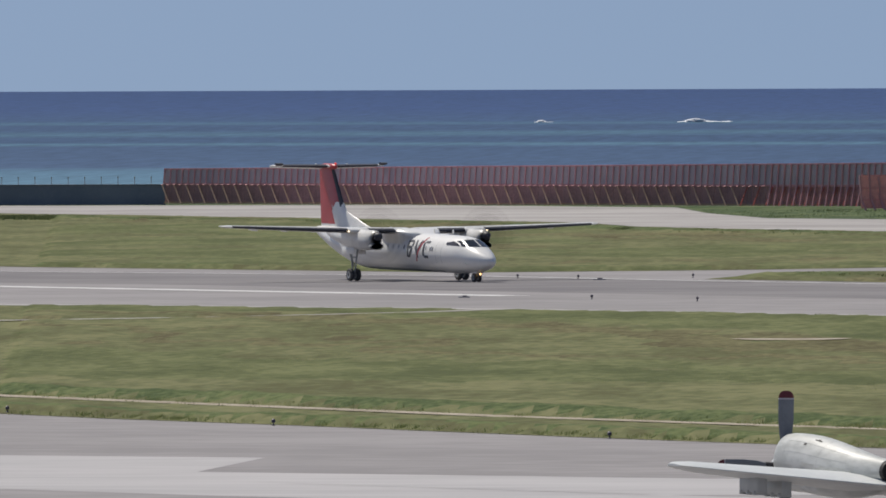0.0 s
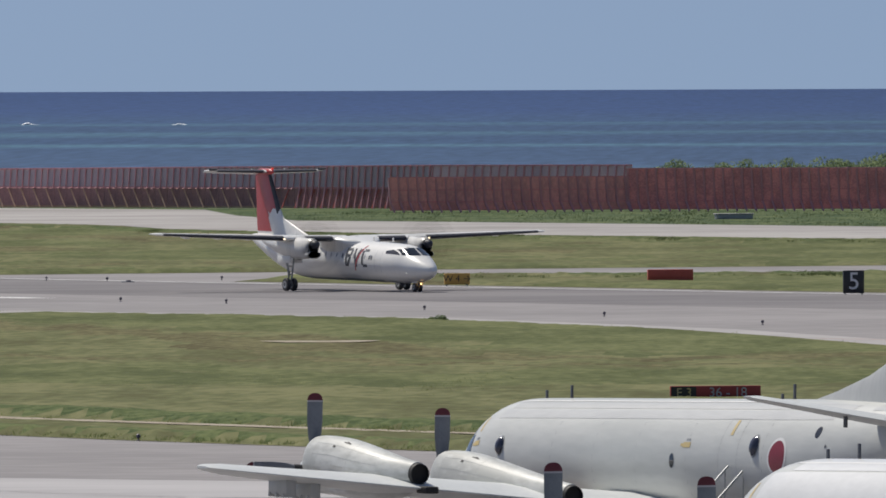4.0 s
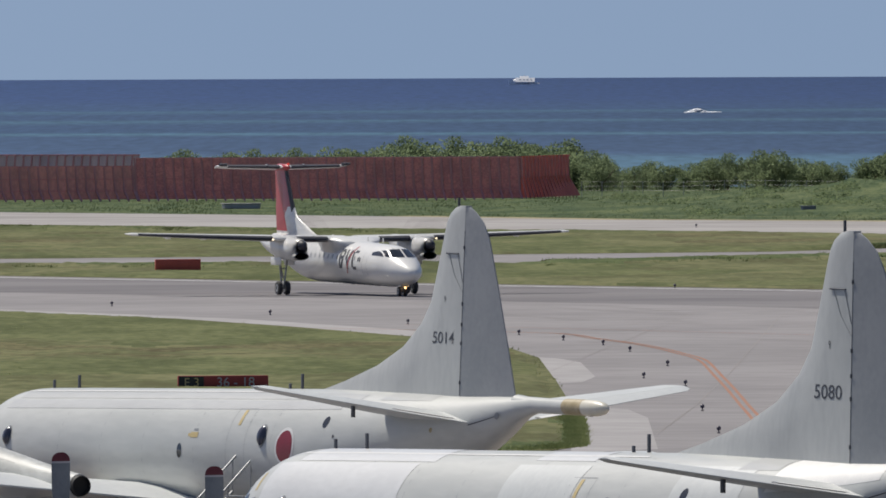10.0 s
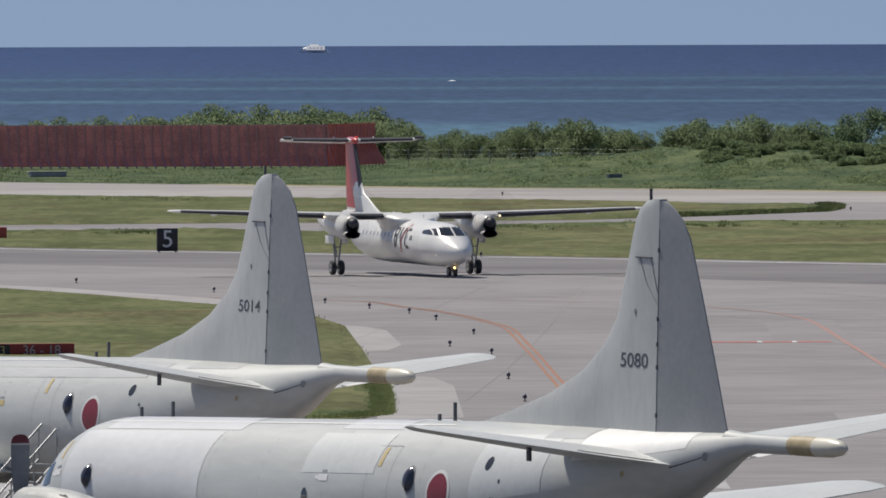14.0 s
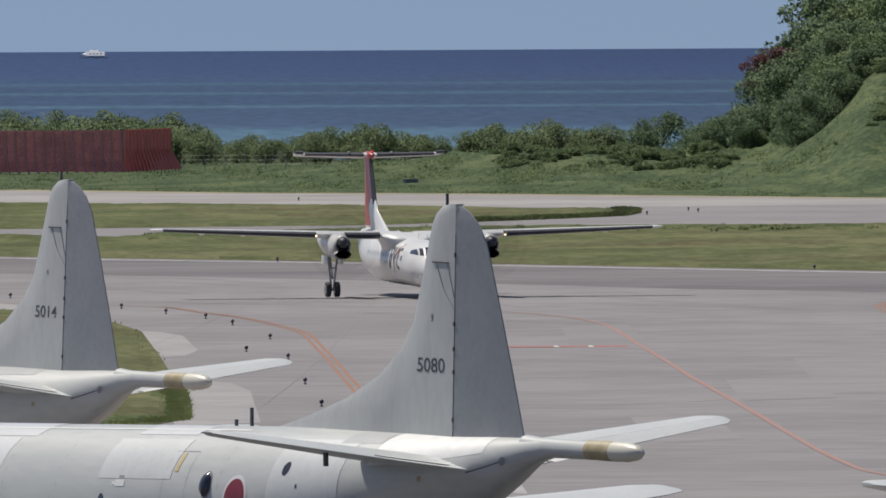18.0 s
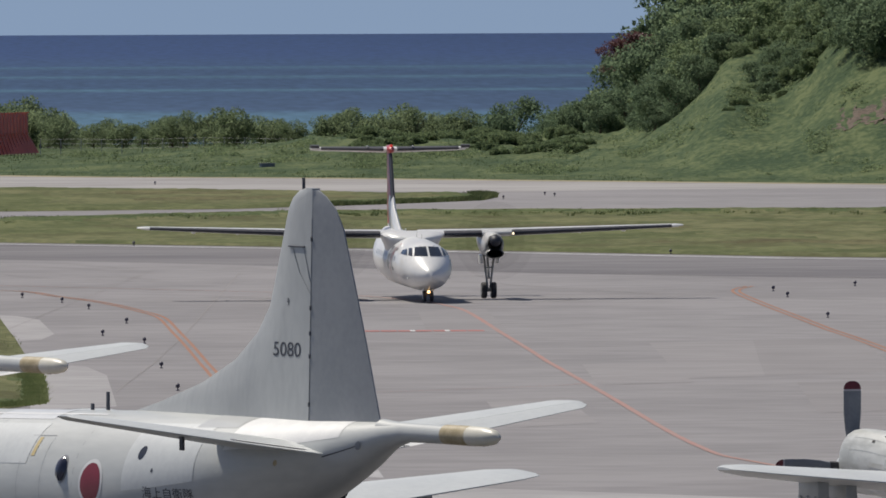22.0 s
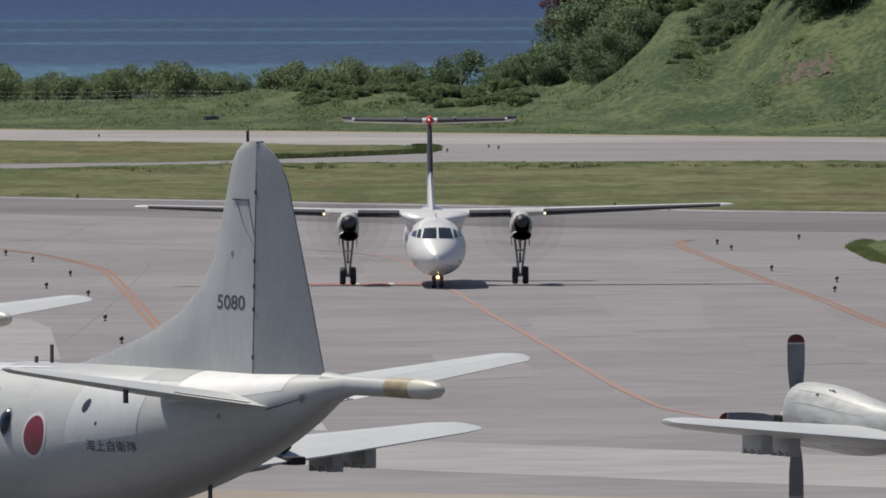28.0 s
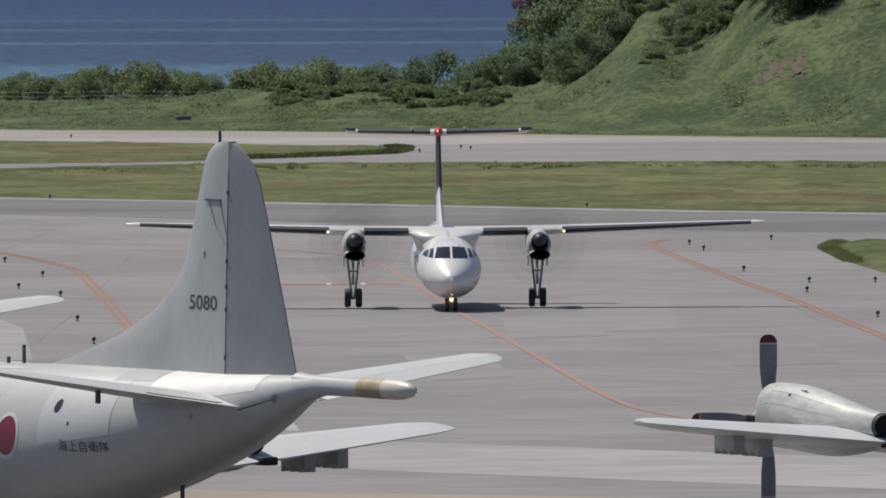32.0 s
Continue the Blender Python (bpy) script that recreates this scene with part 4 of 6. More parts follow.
def patrol_aircraft(label, m, number, patches, arrow):
    a = thing("patrol_aircraft", label, "aircraft", m, group="parked patrol aircraft")
    st = P3_HULL
    body = part("fuselage", hull(st, 72), M_GREY, a, "long round light-grey fuselage")
    for x0, x1, a0, a1, mt in patches:
        part("repaint_sheen_panel", skin_patch(st, x0, x1, a0, a1, 0.006, max(6, int(abs(x1 - x0) * 3)), 18), mt, body, "freshly repainted paler panel, painted sheen band")
    # cockpit glazing
    for a0, a1, x0, x1 in ((8, 34, -1.75, -2.45), (36, 58, -1.8, -2.5), (60, 80, -2.0, -2.75), (-8, -34, -1.75, -2.45), (-36, -58, -1.8, -2.5), (-60, -80, -2.0, -2.75)):
        part("cockpit_window", skin_patch(st, x0, x1, a0, a1, 0.008, 4, 4), M_GLASS, body, "dark cockpit window pane")
    # side windows, port and starboard
    for sx in (1, -1):
        for x, an, rx, rz in ((-4.9, 76, 0.17, 0.25), (-19.9, 74, 0.19, 0.28)):
            dome = skin_disc(st, x, an * sx, rx, rz, 0.012)
            mid = skin(st, x, radians(an * sx), 0.0)
            out = (mid - Vector((mid.x, 0, at_station(st, x)[1]))).normalized()
            for v in dome.verts:
                d = min(1.0, math.hypot((v.co.x - mid.x) / rx, (v.co.z - mid.z) / rz))
                v.co += out * 0.13 * math.sqrt(max(0.0, 1 - d * d))
            part("observer_window", dome, M_DOME, body, "bulged round observer window")
            part("window_rim", skin_disc(st, x, an * sx, rx * 1.18, rz * 1.18, 0.007), M_GREYDARK, body)
        part("cabin_window", skin_disc(st, -15.2, 88 * sx, 0.13, 0.2, 0.01), M_GLASS, body, "small dark cabin window")
        part("cabin_window", skin_disc(st, -23.2, 62 * sx, 0.14, 0.17, 0.01), M_GLASS, body, "small dark aft window")
        part("vent", skin_disc(st, -23.8, 78 * sx, 0.045, 0.05, 0.01, 10, 1), M_INK, body)
    part("roundel_border", skin_disc(st, -21.25, 84, 0.53, 0.53, 0.008), M_PURE, body, "white ring of the roundel")
    part("roundel", skin_disc(st, -21.25, 84, 0.44, 0.44, 0.013), M_ROUNDEL, body, "plain red roundel on the fuselage side")
    # cabin door outline, rescue stencils
    for x0, x1, a0, a1 in ((-17.9, -17.91, 46, 108), (-18.95, -18.96, 46, 108), (-17.9, -18.96, 46, 46.5)):
        part("door_seam", skin_patch(st, x0, x1, a0, a1, 0.007, 3, 8), M_GREYDARK, body)
    part("door_stencil", skin_patch(st, -18.3, -18.45, 48, 64, 0.008, 2, 4), M_YELLOW, body, "faded yellow rescue stencil")
    rescue_arrow(st, -15.75, 71, arrow, body)
    rescue_arrow(st, -3.0, 70, arrow, body)
    part("door_stencil", skin_patch(st, -3.1, -3.24, 42, 60, 0.008, 3, 3), M_YELLOW, body, "faded yellow rescue stencil")
    # the bright sheen along the roof is drawn as a white stripe
    part("roof_sheen", skin_patch(st, -4.0, -20.0, 16.4, 18.8, 0.009, 40, 1), M_PURE, body, "thin painted highlight along the roof")
    for x in (-8.0, -10.5, -13.0, -16.0, -20.4):
        part("skin_seam", skin_patch(st, x, x - 0.012, 20, 130, 0.004, 1, 10), M_GREYDARK, body)
    # wings
    for s, nm in ((1, "port"), (-1, "starboard")):
        cut, racks, outer = (0.0, (11.6, 12.4), 8.97) if s > 0 else (0.32, (10.75, 11.55), 8.6)
        rows = [(-9.9, s * 1.2, 1.72, 5.9, 0.14), (-10.3, s * 4.9, 2.04, 5.15, 0.135), (-10.9, s * 9.55, 2.45, 3.9, 0.13), (-11.65, s * (14.0 - cut), 2.85, 2.45, 0.12), (-12.05, s * (14.55 - cut), 2.91, 1.8, 0.11), (-12.5, s * (14.78 - cut), 2.94, 0.8, 0.08)]
        wing = part("wing", surface(rows), M_GREYPALE, a, "straight tapered low wing in pale grey")
        part("leading_edge", surface(rows[:-1], 0.0, 0.06, 0.006), M_METAL, wing, "bright leading edge")
        fl = [(r[0] - 0.74 * r[3], r[1], r[2] - 0.01 * r[3], r[3] * 0.012, 1.2) for r in rows[:4]]
        part("flap_seam", surface(fl), M_GREYDARK, wing)
        for yy in racks:                                       # empty stores pylons under the outer wing
            wz, wx = 1.72 + 0.087 * (yy - 1.2), -10.1 - 0.14 * (yy - 1.2)
            # the darker fin grey carries the shade under the wing
            py = part("pylon", block(wx - 0.7, wx - 1.8, s * yy - 0.16, s * yy + 0.16, wz - 0.5, wz - 0.08, 0.05), M_FIN, wing, "stores pylon, its grey darkened for the shade under the wing")
            for q in (-0.85, -1.25, -1.65):
                part("sway_brace", block(wx + q - 0.05, wx + q + 0.05, s * yy - 0.2, s * yy + 0.2, wz - 0.56, wz - 0.44, 0.015), M_FIN, py)
        for yy, px, pz in ((4.94, -7.83, 2.41), (outer, -8.05, 2.83)):
            nacelle(a, px, s * yy, pz, 1.72 + 0.087 * (yy - 1.2), 1.5 if yy < 6 else 0.0)
            propeller(a, px, s * yy, pz - 0.11, 0, M_TIP)
        srow = [(-25.7, s * 0.7, 4.44, 4.1, 0.075), (-26.3, s * 2.2, 4.64, 3.3, 0.085), (-27.75, s * 6.1, 5.2, 1.7, 0.09), (-28.05, s * 6.35, 5.24, 1.1, 0.07), (-28.3, s * 6.46, 5.26, 0.5, 0.05)]
        stab = part("tailplane", surface(srow, 0.0, 0.71), M_GREYPALE, a, "tailplane with slight dihedral")
        elev = surface(srow, 0.715, 1.0)
        for v in elev.verts:                     # hangs a little below its hinge line
            q = abs(v.co.y)
            hinge = float(np.interp(q, [abs(r[1]) for r in srow], [r[0] - 0.715 * r[3] for r in srow]))
            v.co.z -= 0.1 * max(0.0, hinge - v.co.x)
        part("elevator", elev, M_GREYPALE, stab, "pale grey elevator, hanging slightly")
        tab = [(-25.9 - 0.37 * yy - 0.9 * (4.3 - 0.43 * yy), s * yy, 4.27 + 0.145 * yy, 0.42 - 0.02 * yy, 0.1) for yy in (1.3, 3.0)]
        part("trim_tab", surface(tab), M_PURE, stab, "pale trim tab on the elevator")
        part("mast_antenna", block(-28.6, -28.75, s * 3.6 - 0.03, s * 3.6 + 0.03, 4.45, 4.75, 0.01), M_INK, stab, "short dark mast under the tailplane")
        gear = part("main_gear", rod((-12.6, s * 4.85, 2.0), (-12.6, s * 4.85, 0.55), 0.13), M_METAL, a, "main landing gear leg")
        part("gear_brace", rod((-11.4, s * 4.85, 2.2), (-12.6, s * 4.85, 0.9), 0.06), M_METAL, gear)
        part("gear_door", block(-11.6, -13.6, s * 5.5, s * 5.55, 1.1, 1.9, 0.02), M_GREYPALE, gear)
        for d in (-0.33, 0.33):
            wheel(gear, -12.6, s * 4.85 + d, 0.5, 0.5, 0.3)
    ng = part("nose_gear", rod((-3.4, 0, 1.6), (-3.4, 0, 0.2), 0.09), M_METAL, a, "nose landing gear leg")
    for d in (-0.24, 0.24):
        wheel(ng, -3.4, d, 0.16, 0.36, 0.2)
    # fin and rudder
    def half(z):
        return 0.23 - 0.027 * (z - 5)
    fin_rows = [(x, z, c + 0.14) for x, z, c in [(-20.0, 4.9, 8.2), (-21.5, 5.22, 6.7), (-23.3, 5.68, 4.9), (-24.75, 6.22, 3.45), (-25.75, 6.85, 2.45), (-26.3, 7.45, 1.9), (-26.68, 8.4, 1.52), (-27.02, 9.3, 1.18), (-27.16, 9.62, 1.04), (-27.34, 9.84, 0.86), (-27.62, 10.0, 0.58), (-27.95, 10.06, 0.25)]]
    bm = loft([[(x, w * k, z) for x, w in ((x0, 0), (x0 - c * 0.12, 0.45), (x0 - c * 0.5, 0.9), (x0 - c, 1.0)) for w in (w,)] + [(x, -w * k, z) for x, w in ((x0 - c, 1.0), (x0 - c * 0.5, 0.9), (x0 - c * 0.12, 0.45))]
               for x0, z, c in fin_rows for k in (0.23 - 0.027 * (z - 5),)])
    fin = part("fin", bm, M_FIN, a, "tall light-grey tail fin with dorsal fillet")
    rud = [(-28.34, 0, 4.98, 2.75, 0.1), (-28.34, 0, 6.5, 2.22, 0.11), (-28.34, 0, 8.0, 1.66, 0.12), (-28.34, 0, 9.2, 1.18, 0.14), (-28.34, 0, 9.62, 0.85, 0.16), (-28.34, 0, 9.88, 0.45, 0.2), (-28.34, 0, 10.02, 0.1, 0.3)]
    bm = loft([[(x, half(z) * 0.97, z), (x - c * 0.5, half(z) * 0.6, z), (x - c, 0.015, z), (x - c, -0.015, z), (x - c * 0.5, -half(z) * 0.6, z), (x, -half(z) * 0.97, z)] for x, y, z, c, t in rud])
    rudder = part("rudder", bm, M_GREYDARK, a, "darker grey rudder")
    part("hinge_gap", loft([[(-28.334, half(z) + 0.002, z), (-28.346, half(z) + 0.002, z), (-28.346, -half(z) - 0.002, z), (-28.334, -half(z) - 0.002, z)] for z in (5.0, 9.4)]), M_INK, fin, "thin dark rudder hinge line")
    for zz in (5.3, 6.35, 6.85, 7.4, 8.9):
        part("hinge", block(-28.31, -28.37, half(zz) - 0.05, half(zz) + 0.02, zz, zz + 0.1, 0.015), M_INK, fin)
    part("fin_mast", rod((-27.8, 0, 9.95), (-27.8, 0, 10.28), 0.035), M_INK, fin, "short dark mast on the fin top")
    for p, q, r in (((-27.33, 0.118, 8.78), (-28.05, 0.135, 8.78), 0.02), ((-27.5, 0.125, 8.78), (-27.85, 0.142, 8.2), 0.008), ((-27.85, 0.142, 8.2), (-28.32, 0.162, 7.77), 0.008), ((-28.0, 0.134, 8.78), (-28.32, 0.156, 8.03), 0.008)):
        part("wire_antenna", rod(p, q, r, 5), M_INK if r > 0.01 else M_GREYDARK, fin, "thin antenna wires on the fin")

    def fin_side(x, z):
        le, chord = (float(np.interp(z, [r[1] for r in fin_rows], [r[k] for r in fin_rows])) for k in (0, 2))
        return half(z) * float(np.interp((le - x) / chord, (0, 0.12, 0.5, 1), (0, 0.45, 0.9, 1)))
    num = letters(number, 0.55, 0.004)
    for v in num.verts:
        x, z = -27.33 - v.co.x * 1.15, 6.51 + v.co.y * 0.8
        v.co = Vector((x, fin_side(x, z) + 0.007, z))
    part("fin_number", num, M_INK, fin, "dark four-digit fin number", smooth=0)
    num = letters("9", 0.24)
    for v in num.verts:
        x, z = -27.35 - v.co.x, 7.55 + v.co.y
        v.co = Vector((x, fin_side(x, z) + 0.007, z))
    part("fin_number", num, M_INK, fin, "small dark digit on the fin", smooth=0)
    # tail boom
    boom = part("tail_boom", moved(turned([(0.6, 0.26), (0, 0.215), (-2.2, 0.2)]), Matrix.Translation((-31.8, 0, 4.86))), M_GREY, a, "slim tail boom")
    part("boom_band", moved(turned([(0, 0.212), (-1.05, 0.218)]), Matrix.Translation((-33.9, 0, 4.87))), M_BOOM, boom, "scuffed brass-brown band")
    part("boom_cap", moved(turned([(0, 0.218), (-0.6, 0.21), (-0.95, 0.16), (-1.12, 0.08), (-1.17, 0.01)]), Matrix.Translation((-34.93, 0, 4.87))), M_CREAM, boom, "rounded cream boom tip")
    part("tail_light", skin_disc(st, -30.9, 97, 0.09, 0.09, 0.03), M_GREYDARK, body, "small grey tail light")
    part("tail_seam", skin_patch(st, -29.75, -30.85, 95, 97.5, 0.008, 6, 1), M_INK, body, "dark tail seam")
    part("drain", skin_disc(st, -28.25, 88, 0.07, 0.07, 0.01, 10, 1), M_BOOM, body, "small rusty drain")
    # roof and belly antennas
    for x, h, an in ((-4.4, 0.22, 0), (-5.9, 0.36, 0), (-18.3, 0.16, 0), (-19.0, 0.42, 0)):
        part("blade_antenna", block(x, x - 0.1, -0.025, 0.025, at_station(st, x)[1] + 1.6, at_station(st, x)[1] + 1.73 + h, 0.01), M_INK, body, "dark blade antenna on the roof")
    for x in (-9.5, -24.5, -26.0):
        z = at_station(st, x)[1] - at_station(st, x)[3]
        part("belly_antenna", block(x, x - 0.14, -0.02, 0.02, z - 0.4, z + 0.08, 0.01), M_INK, body, "dark belly antenna")
    for k in range(9):
        part("sonobuoy_port", skin_disc(st, -15.2 - 0.4 * (k % 3), 168 - 8 * (k // 3), 0.09, 0.09, 0.01, 10, 1), M_INK, body)
    return a, st, body


def airstairs(m):
    """Light folding stairs at a cabin door."""
    s = thing("airstairs", "light metal airstairs with handrails at the cabin door", "stairs", m)
    for y in (-0.4, 0.4):
        part("stringer", rod((0, y, 2.15), (2.3, y, 0.05), 0.045), M_STEEL, s)
        for k in range(4):
            f = k / 3
            part("baluster", rod((2.3 * f, y, 2.15 - 2.1 * f), (2.3 * f, y, 3.0 - 2.1 * f), 0.022, 6), M_STEEL, s)
        part("handrail", rod((-0.2, y, 3.2), (2.35, y, 0.9), 0.028, 6), M_STEEL, s, "thin pale handrail")
    for k in range(9):
        f = (k + 0.5) / 9
        part("tread", block(2.3 * f - 0.13, 2.3 * f + 0.13, -0.4, 0.4, 2.13 - 2.1 * f, 2.17 - 2.1 * f, 0.008), M_GREYDARK, s)
    return s


PA = [(-3.6, -10.2, 33, 112, M_PATCH), (-4.4, -10.8, -10, 31, M_PATCH), (-14.9, -18.2, 33, 70, M_GREYPALE), (-15.3, -18.0, 3, 27, M_PATCH), (-24.6, -26.2, 5, 35, M_PATCHSHEEN), (-26.3, -30.2, 6, 64, M_PURE), (-22.6, -25.4, 30, 92, M_GREYPALE)]
# the long bands put the sky's sheen on the hull into paint
PB = [(-4.2, -24.0, 20, 33, M_DULLSHEEN), (-4.0, -23.5, 35, 47, M_PATCHSHEEN), (-25.0, -27.5, 5, 32, M_PATCHSHEEN)]
# pitched up by the slope of the hull datum, so that the hulls lie level
POSE_14 = pose(-11.35, 519.83, 0.03, 0.62, -0.76, 118.92) @ Matrix.Translation((12, 0, 0))
POSE_80 = pose(-2.2, 428.45, 0.24, -0.61, -0.85, 119.28) @ Matrix.Translation((12, 0, 0))
POSE_RIGHT = pose(29.27, 461.83, 0.01, -0.21, -0.76, 113.54) @ Matrix.Translation((12, 0, 0))
PLANE_80, st80, body80 = patrol_aircraft("light-grey four-engined patrol aircraft with pale repainted panels, parked", POSE_80, "5080", PA, M_PURE)
side_text(st80, "海上自衛隊", 0.37, -24.4, 100, body80, level_off=0.17)
PLANE_14, st14, body14 = patrol_aircraft("light-grey four-engined patrol aircraft parked beside open grass", POSE_14, "5014", PB, M_YELLOW)
PLANE_RIGHT, st_r, body_r = patrol_aircraft("light-grey four-engined patrol aircraft parked alone on the apron", POSE_RIGHT, "5080", PB, M_YELLOW)
airstairs(POSE_14 @ pose(-18.9, 1.75, 0, 0, 0, 100))

# ---- taxiing airliner ----
D_HULL = fine_stations([(12.1, 1.5, 0.04, 0.04), (11.9, 1.5, 0.3, 0.28), (11.4, 1.54, 0.62, 0.52), (10.7, 1.62, 0.92, 0.76), (9.9, 1.74, 1.13, 0.98), (9.3, 1.83, 1.24, 1.12), (8.6, 1.87, 1.31, 1.19), (7.6, 1.89, 1.345, 1.22), (2.0, 1.92, 1.345, 1.26), (-4.5, 1.92, 1.345, 1.26),
                        (-6.5, 2.05, 1.3, 1.2), (-9.0, 2.35, 1.02, 0.94), (-11.3, 2.72, 0.62, 0.58), (-12.9, 2.97, 0.28, 0.3), (-13.5, 3.05, 0.1, 0.12)])


def nose_pane(st, corners, off=0.01, n=5):
    """A window pane laid on the nose: corners give y and z as seen from ahead, from which the skin's station follows."""
    def on_skin(y, z):
        lo, hi = 12.05, 7.7
        for _ in range(40):
            mid = (lo + hi) / 2
            _, zc, hw, hh = at_station(st, mid)
            if (y / hw) ** 2 + ((z - zc) / hh) ** 2 > 1:
                lo = mid
            else:
                hi = mid
        return Vector((hi + off, y + math.copysign(off, y), z + off))
    (ya, za), (yb, zb), (yc, zc_), (yd, zd) = corners
    bm = bmesh.new()
    g = []
    for i in range(n + 1):
        u = i / n
        row = []
        for j in range(n + 1):
            v = j / n
            y = (ya * (1 - u) + yb * u) * (1 - v) + (yd * (1 - u) + yc * u) * v
            z = (za * (1 - u) + zb * u) * (1 - v) + (zd * (1 - u) + zc_ * u) * v
            row.append(bm.verts.new(on_skin(y, z)))
        g.append(row)
    for i in range(n):
        for j in range(n):
            bm.faces.new((g[i][j], g[i + 1][j], g[i + 1][j + 1], g[i][j + 1]))
    bmesh.ops.recalc_face_normals(bm, faces=bm.faces[:])
    return bm


def airliner():
    a = thing("turboprop_airliner", "white twin-turboprop airliner with red tail, taxiing", "aircraft")
    st = D_HULL
    body = part("fuselage", hull(st, 40), M_WHITE, a, "white rounded fuselage")
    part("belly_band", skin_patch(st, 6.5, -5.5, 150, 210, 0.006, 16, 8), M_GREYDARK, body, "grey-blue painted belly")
    for s in (1, -1):
        for c in (((0.04, 2.45), (0.7, 2.44), (0.58, 2.86), (0.04, 2.9)), ((0.77, 2.44), (0.94, 2.46), (0.84, 2.78), (0.7, 2.82)), ((0.99, 2.46), (1.16, 2.5), (1.06, 2.66), (0.9, 2.76))):
            part("cockpit_window", nose_pane(st, [(s * y, z) for y, z in c]), M_GLASS, body, "dark cockpit window pane")
    for s in (1, -1):
        for k in range(14):
            x = 5.9 - 0.78 * k
            part("cabin_window", skin_disc(st, x, 74 * s, 0.1, 0.15, 0.008, 14, 1), M_CABIN, body, "small dark cabin window")
        for x0, x1 in ((7.35, 6.55),):
            for q in ((x0, x0 - 0.02, 52, 118), (x1, x1 + 0.02, 52, 118)):
                part("door_seam", skin_patch(st, q[0], q[1], s * q[2], s * q[3], 0.007, 1, 8), M_GREYDARK, body)
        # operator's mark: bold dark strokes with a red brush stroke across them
        for x, w, lo, hi, lean in ((6.0, 0.12, 70, 82, 0), (5.55, 0.24, 50, 104, 0.1), (5.3, 0.5, 50, 58, 0.1), (4.95, 0.2, 56, 72, -0.1), (5.3, 0.5, 70, 78, 0.1), (5.05, 0.26, 78, 104, -0.55),
                                   (4.3, 0.22, 50, 104, 0.42), (4.05, 0.24, 50, 104, -0.3), (3.3, 0.24, 56, 98, 0.12), (3.1, 0.6, 50, 58, 0.1), (3.1, 0.6, 96, 104, 0.1), (2.3, 0.12, 70, 82, 0), (1.95, 0.12, 70, 82, 0)):
            xa, xb = (x, x - w) if s > 0 else (8.0 - x + w, 8.0 - x)
            bm = skin_patch(st, xa, xb, s * lo, s * hi, 0.012, 2, 6)
            for v in bm.verts:
                v.co.x += s * lean * (v.co.z - 2.1)
            part("livery_stroke", bm, M_INK, body, "dark stroke of the painted emblem")
        bm = skin_patch(st, 4.25, 4.1, s * 36, s * 116, 0.016, 2, 10)
        for v in bm.verts:
            v.co.x -= s * 0.6 * (v.co.z - 2.1)
        part("livery_stroke", bm, M_RED, body, "red brush stroke of the painted emblem")
        part("step_light", skin_disc(st, 1.2, 92 * s, 0.4, 0.07, 0.01, 12, 1), M_PURE, body)
        # wings
        rows = [(1.35, s * 0.4, 3.22, 2.55, 0.17), (1.35, s * 3.95, 3.27, 2.5, 0.165), (1.0, s * 9.0, 3.44, 1.95, 0.15), (0.72, s * 13.3, 3.6, 1.32, 0.13), (0.55, s * 13.62, 3.62, 0.9, 0.11), (0.4, s * 13.72, 3.63, 0.4, 0.08)]
        wing = part("wing", surface(rows), M_WHITE, a, "long slender high wing")
        boots = ([(1.35, s * 1.6, 3.243, 2.52, 0.167), (1.35, s * 3.5, 3.264, 2.5, 0.165)], [(1.32, s * 5.0, 3.305, 2.38, 0.16), (1.0, s * 9.0, 3.44, 1.95, 0.15), (0.73, s * 13.1, 3.593, 1.35, 0.13)])
        for b in boots:
            part("deicing_boot", surface(b, 0.0, 0.13, 0.008), M_BOOT, wing, "black rubber de-icing boot")
        for y in (6.5, 8.6, 10.8):
            part("flap_fairing", moved(turned([(0.5, 0.02), (0.2, 0.1), (-0.3, 0.11), (-0.9, 0.03)], n=10), Matrix.Translation((-0.7, s * y, 3.2 + 0.028 * (y - 3.9)))), M_WHITE, wing)
        # nacelle with spinner and intake
        ns = fine_stations([(3.3, 2.88, 0.36, 0.42), (3.1, 2.8, 0.46, 0.56), (2.4, 2.72, 0.52, 0.65), (1.2, 2.72, 0.54, 0.68), (-0.5, 2.8, 0.52, 0.66), (-2.2, 2.96, 0.42, 0.48), (-3.4, 3.12, 0.26, 0.28), (-3.9, 3.16, 0.12, 0.13)])
        nac = part("nacelle", hull(ns, 28, s * 3.95), M_WHITE, a, "white engine nacelle")
        # solid plug; the dark of the open mouth is its black colour
        part("intake", moved(turned([(0.12, 0.18), (0.14, 0.26), (0.0, 0.3), (-0.25, 0.31)], n=20), Matrix.Translation((3.22, s * 3.95, 2.34)) @ Matrix.Diagonal((1, 1.2, 0.6, 1))), M_SOOTHOLLOW, nac, "air intake below the spinner, its dark mouth a black plug")
        part("cowl_lip", moved(turned([(0.06, 0.31), (0.15, 0.32), (0.19, 0.345), (0.15, 0.375), (-0.1, 0.39), (-0.3, 0.36)], n=24), Matrix.Translation((3.22, s * 3.95, 2.34)) @ Matrix.Diagonal((1, 1.2, 0.62, 1))), M_WHITE, nac, "white lip round the intake")
        prop = part("propeller", turned([(0.44, 0.02), (0.37, 0.15), (0.18, 0.26), (-0.1, 0.3), (-0.2, 0.29)], n=20), M_BOOT, a, "black spinner of a spinning propeller")
        prop.location = (3.45, s * 3.95, 2.98)
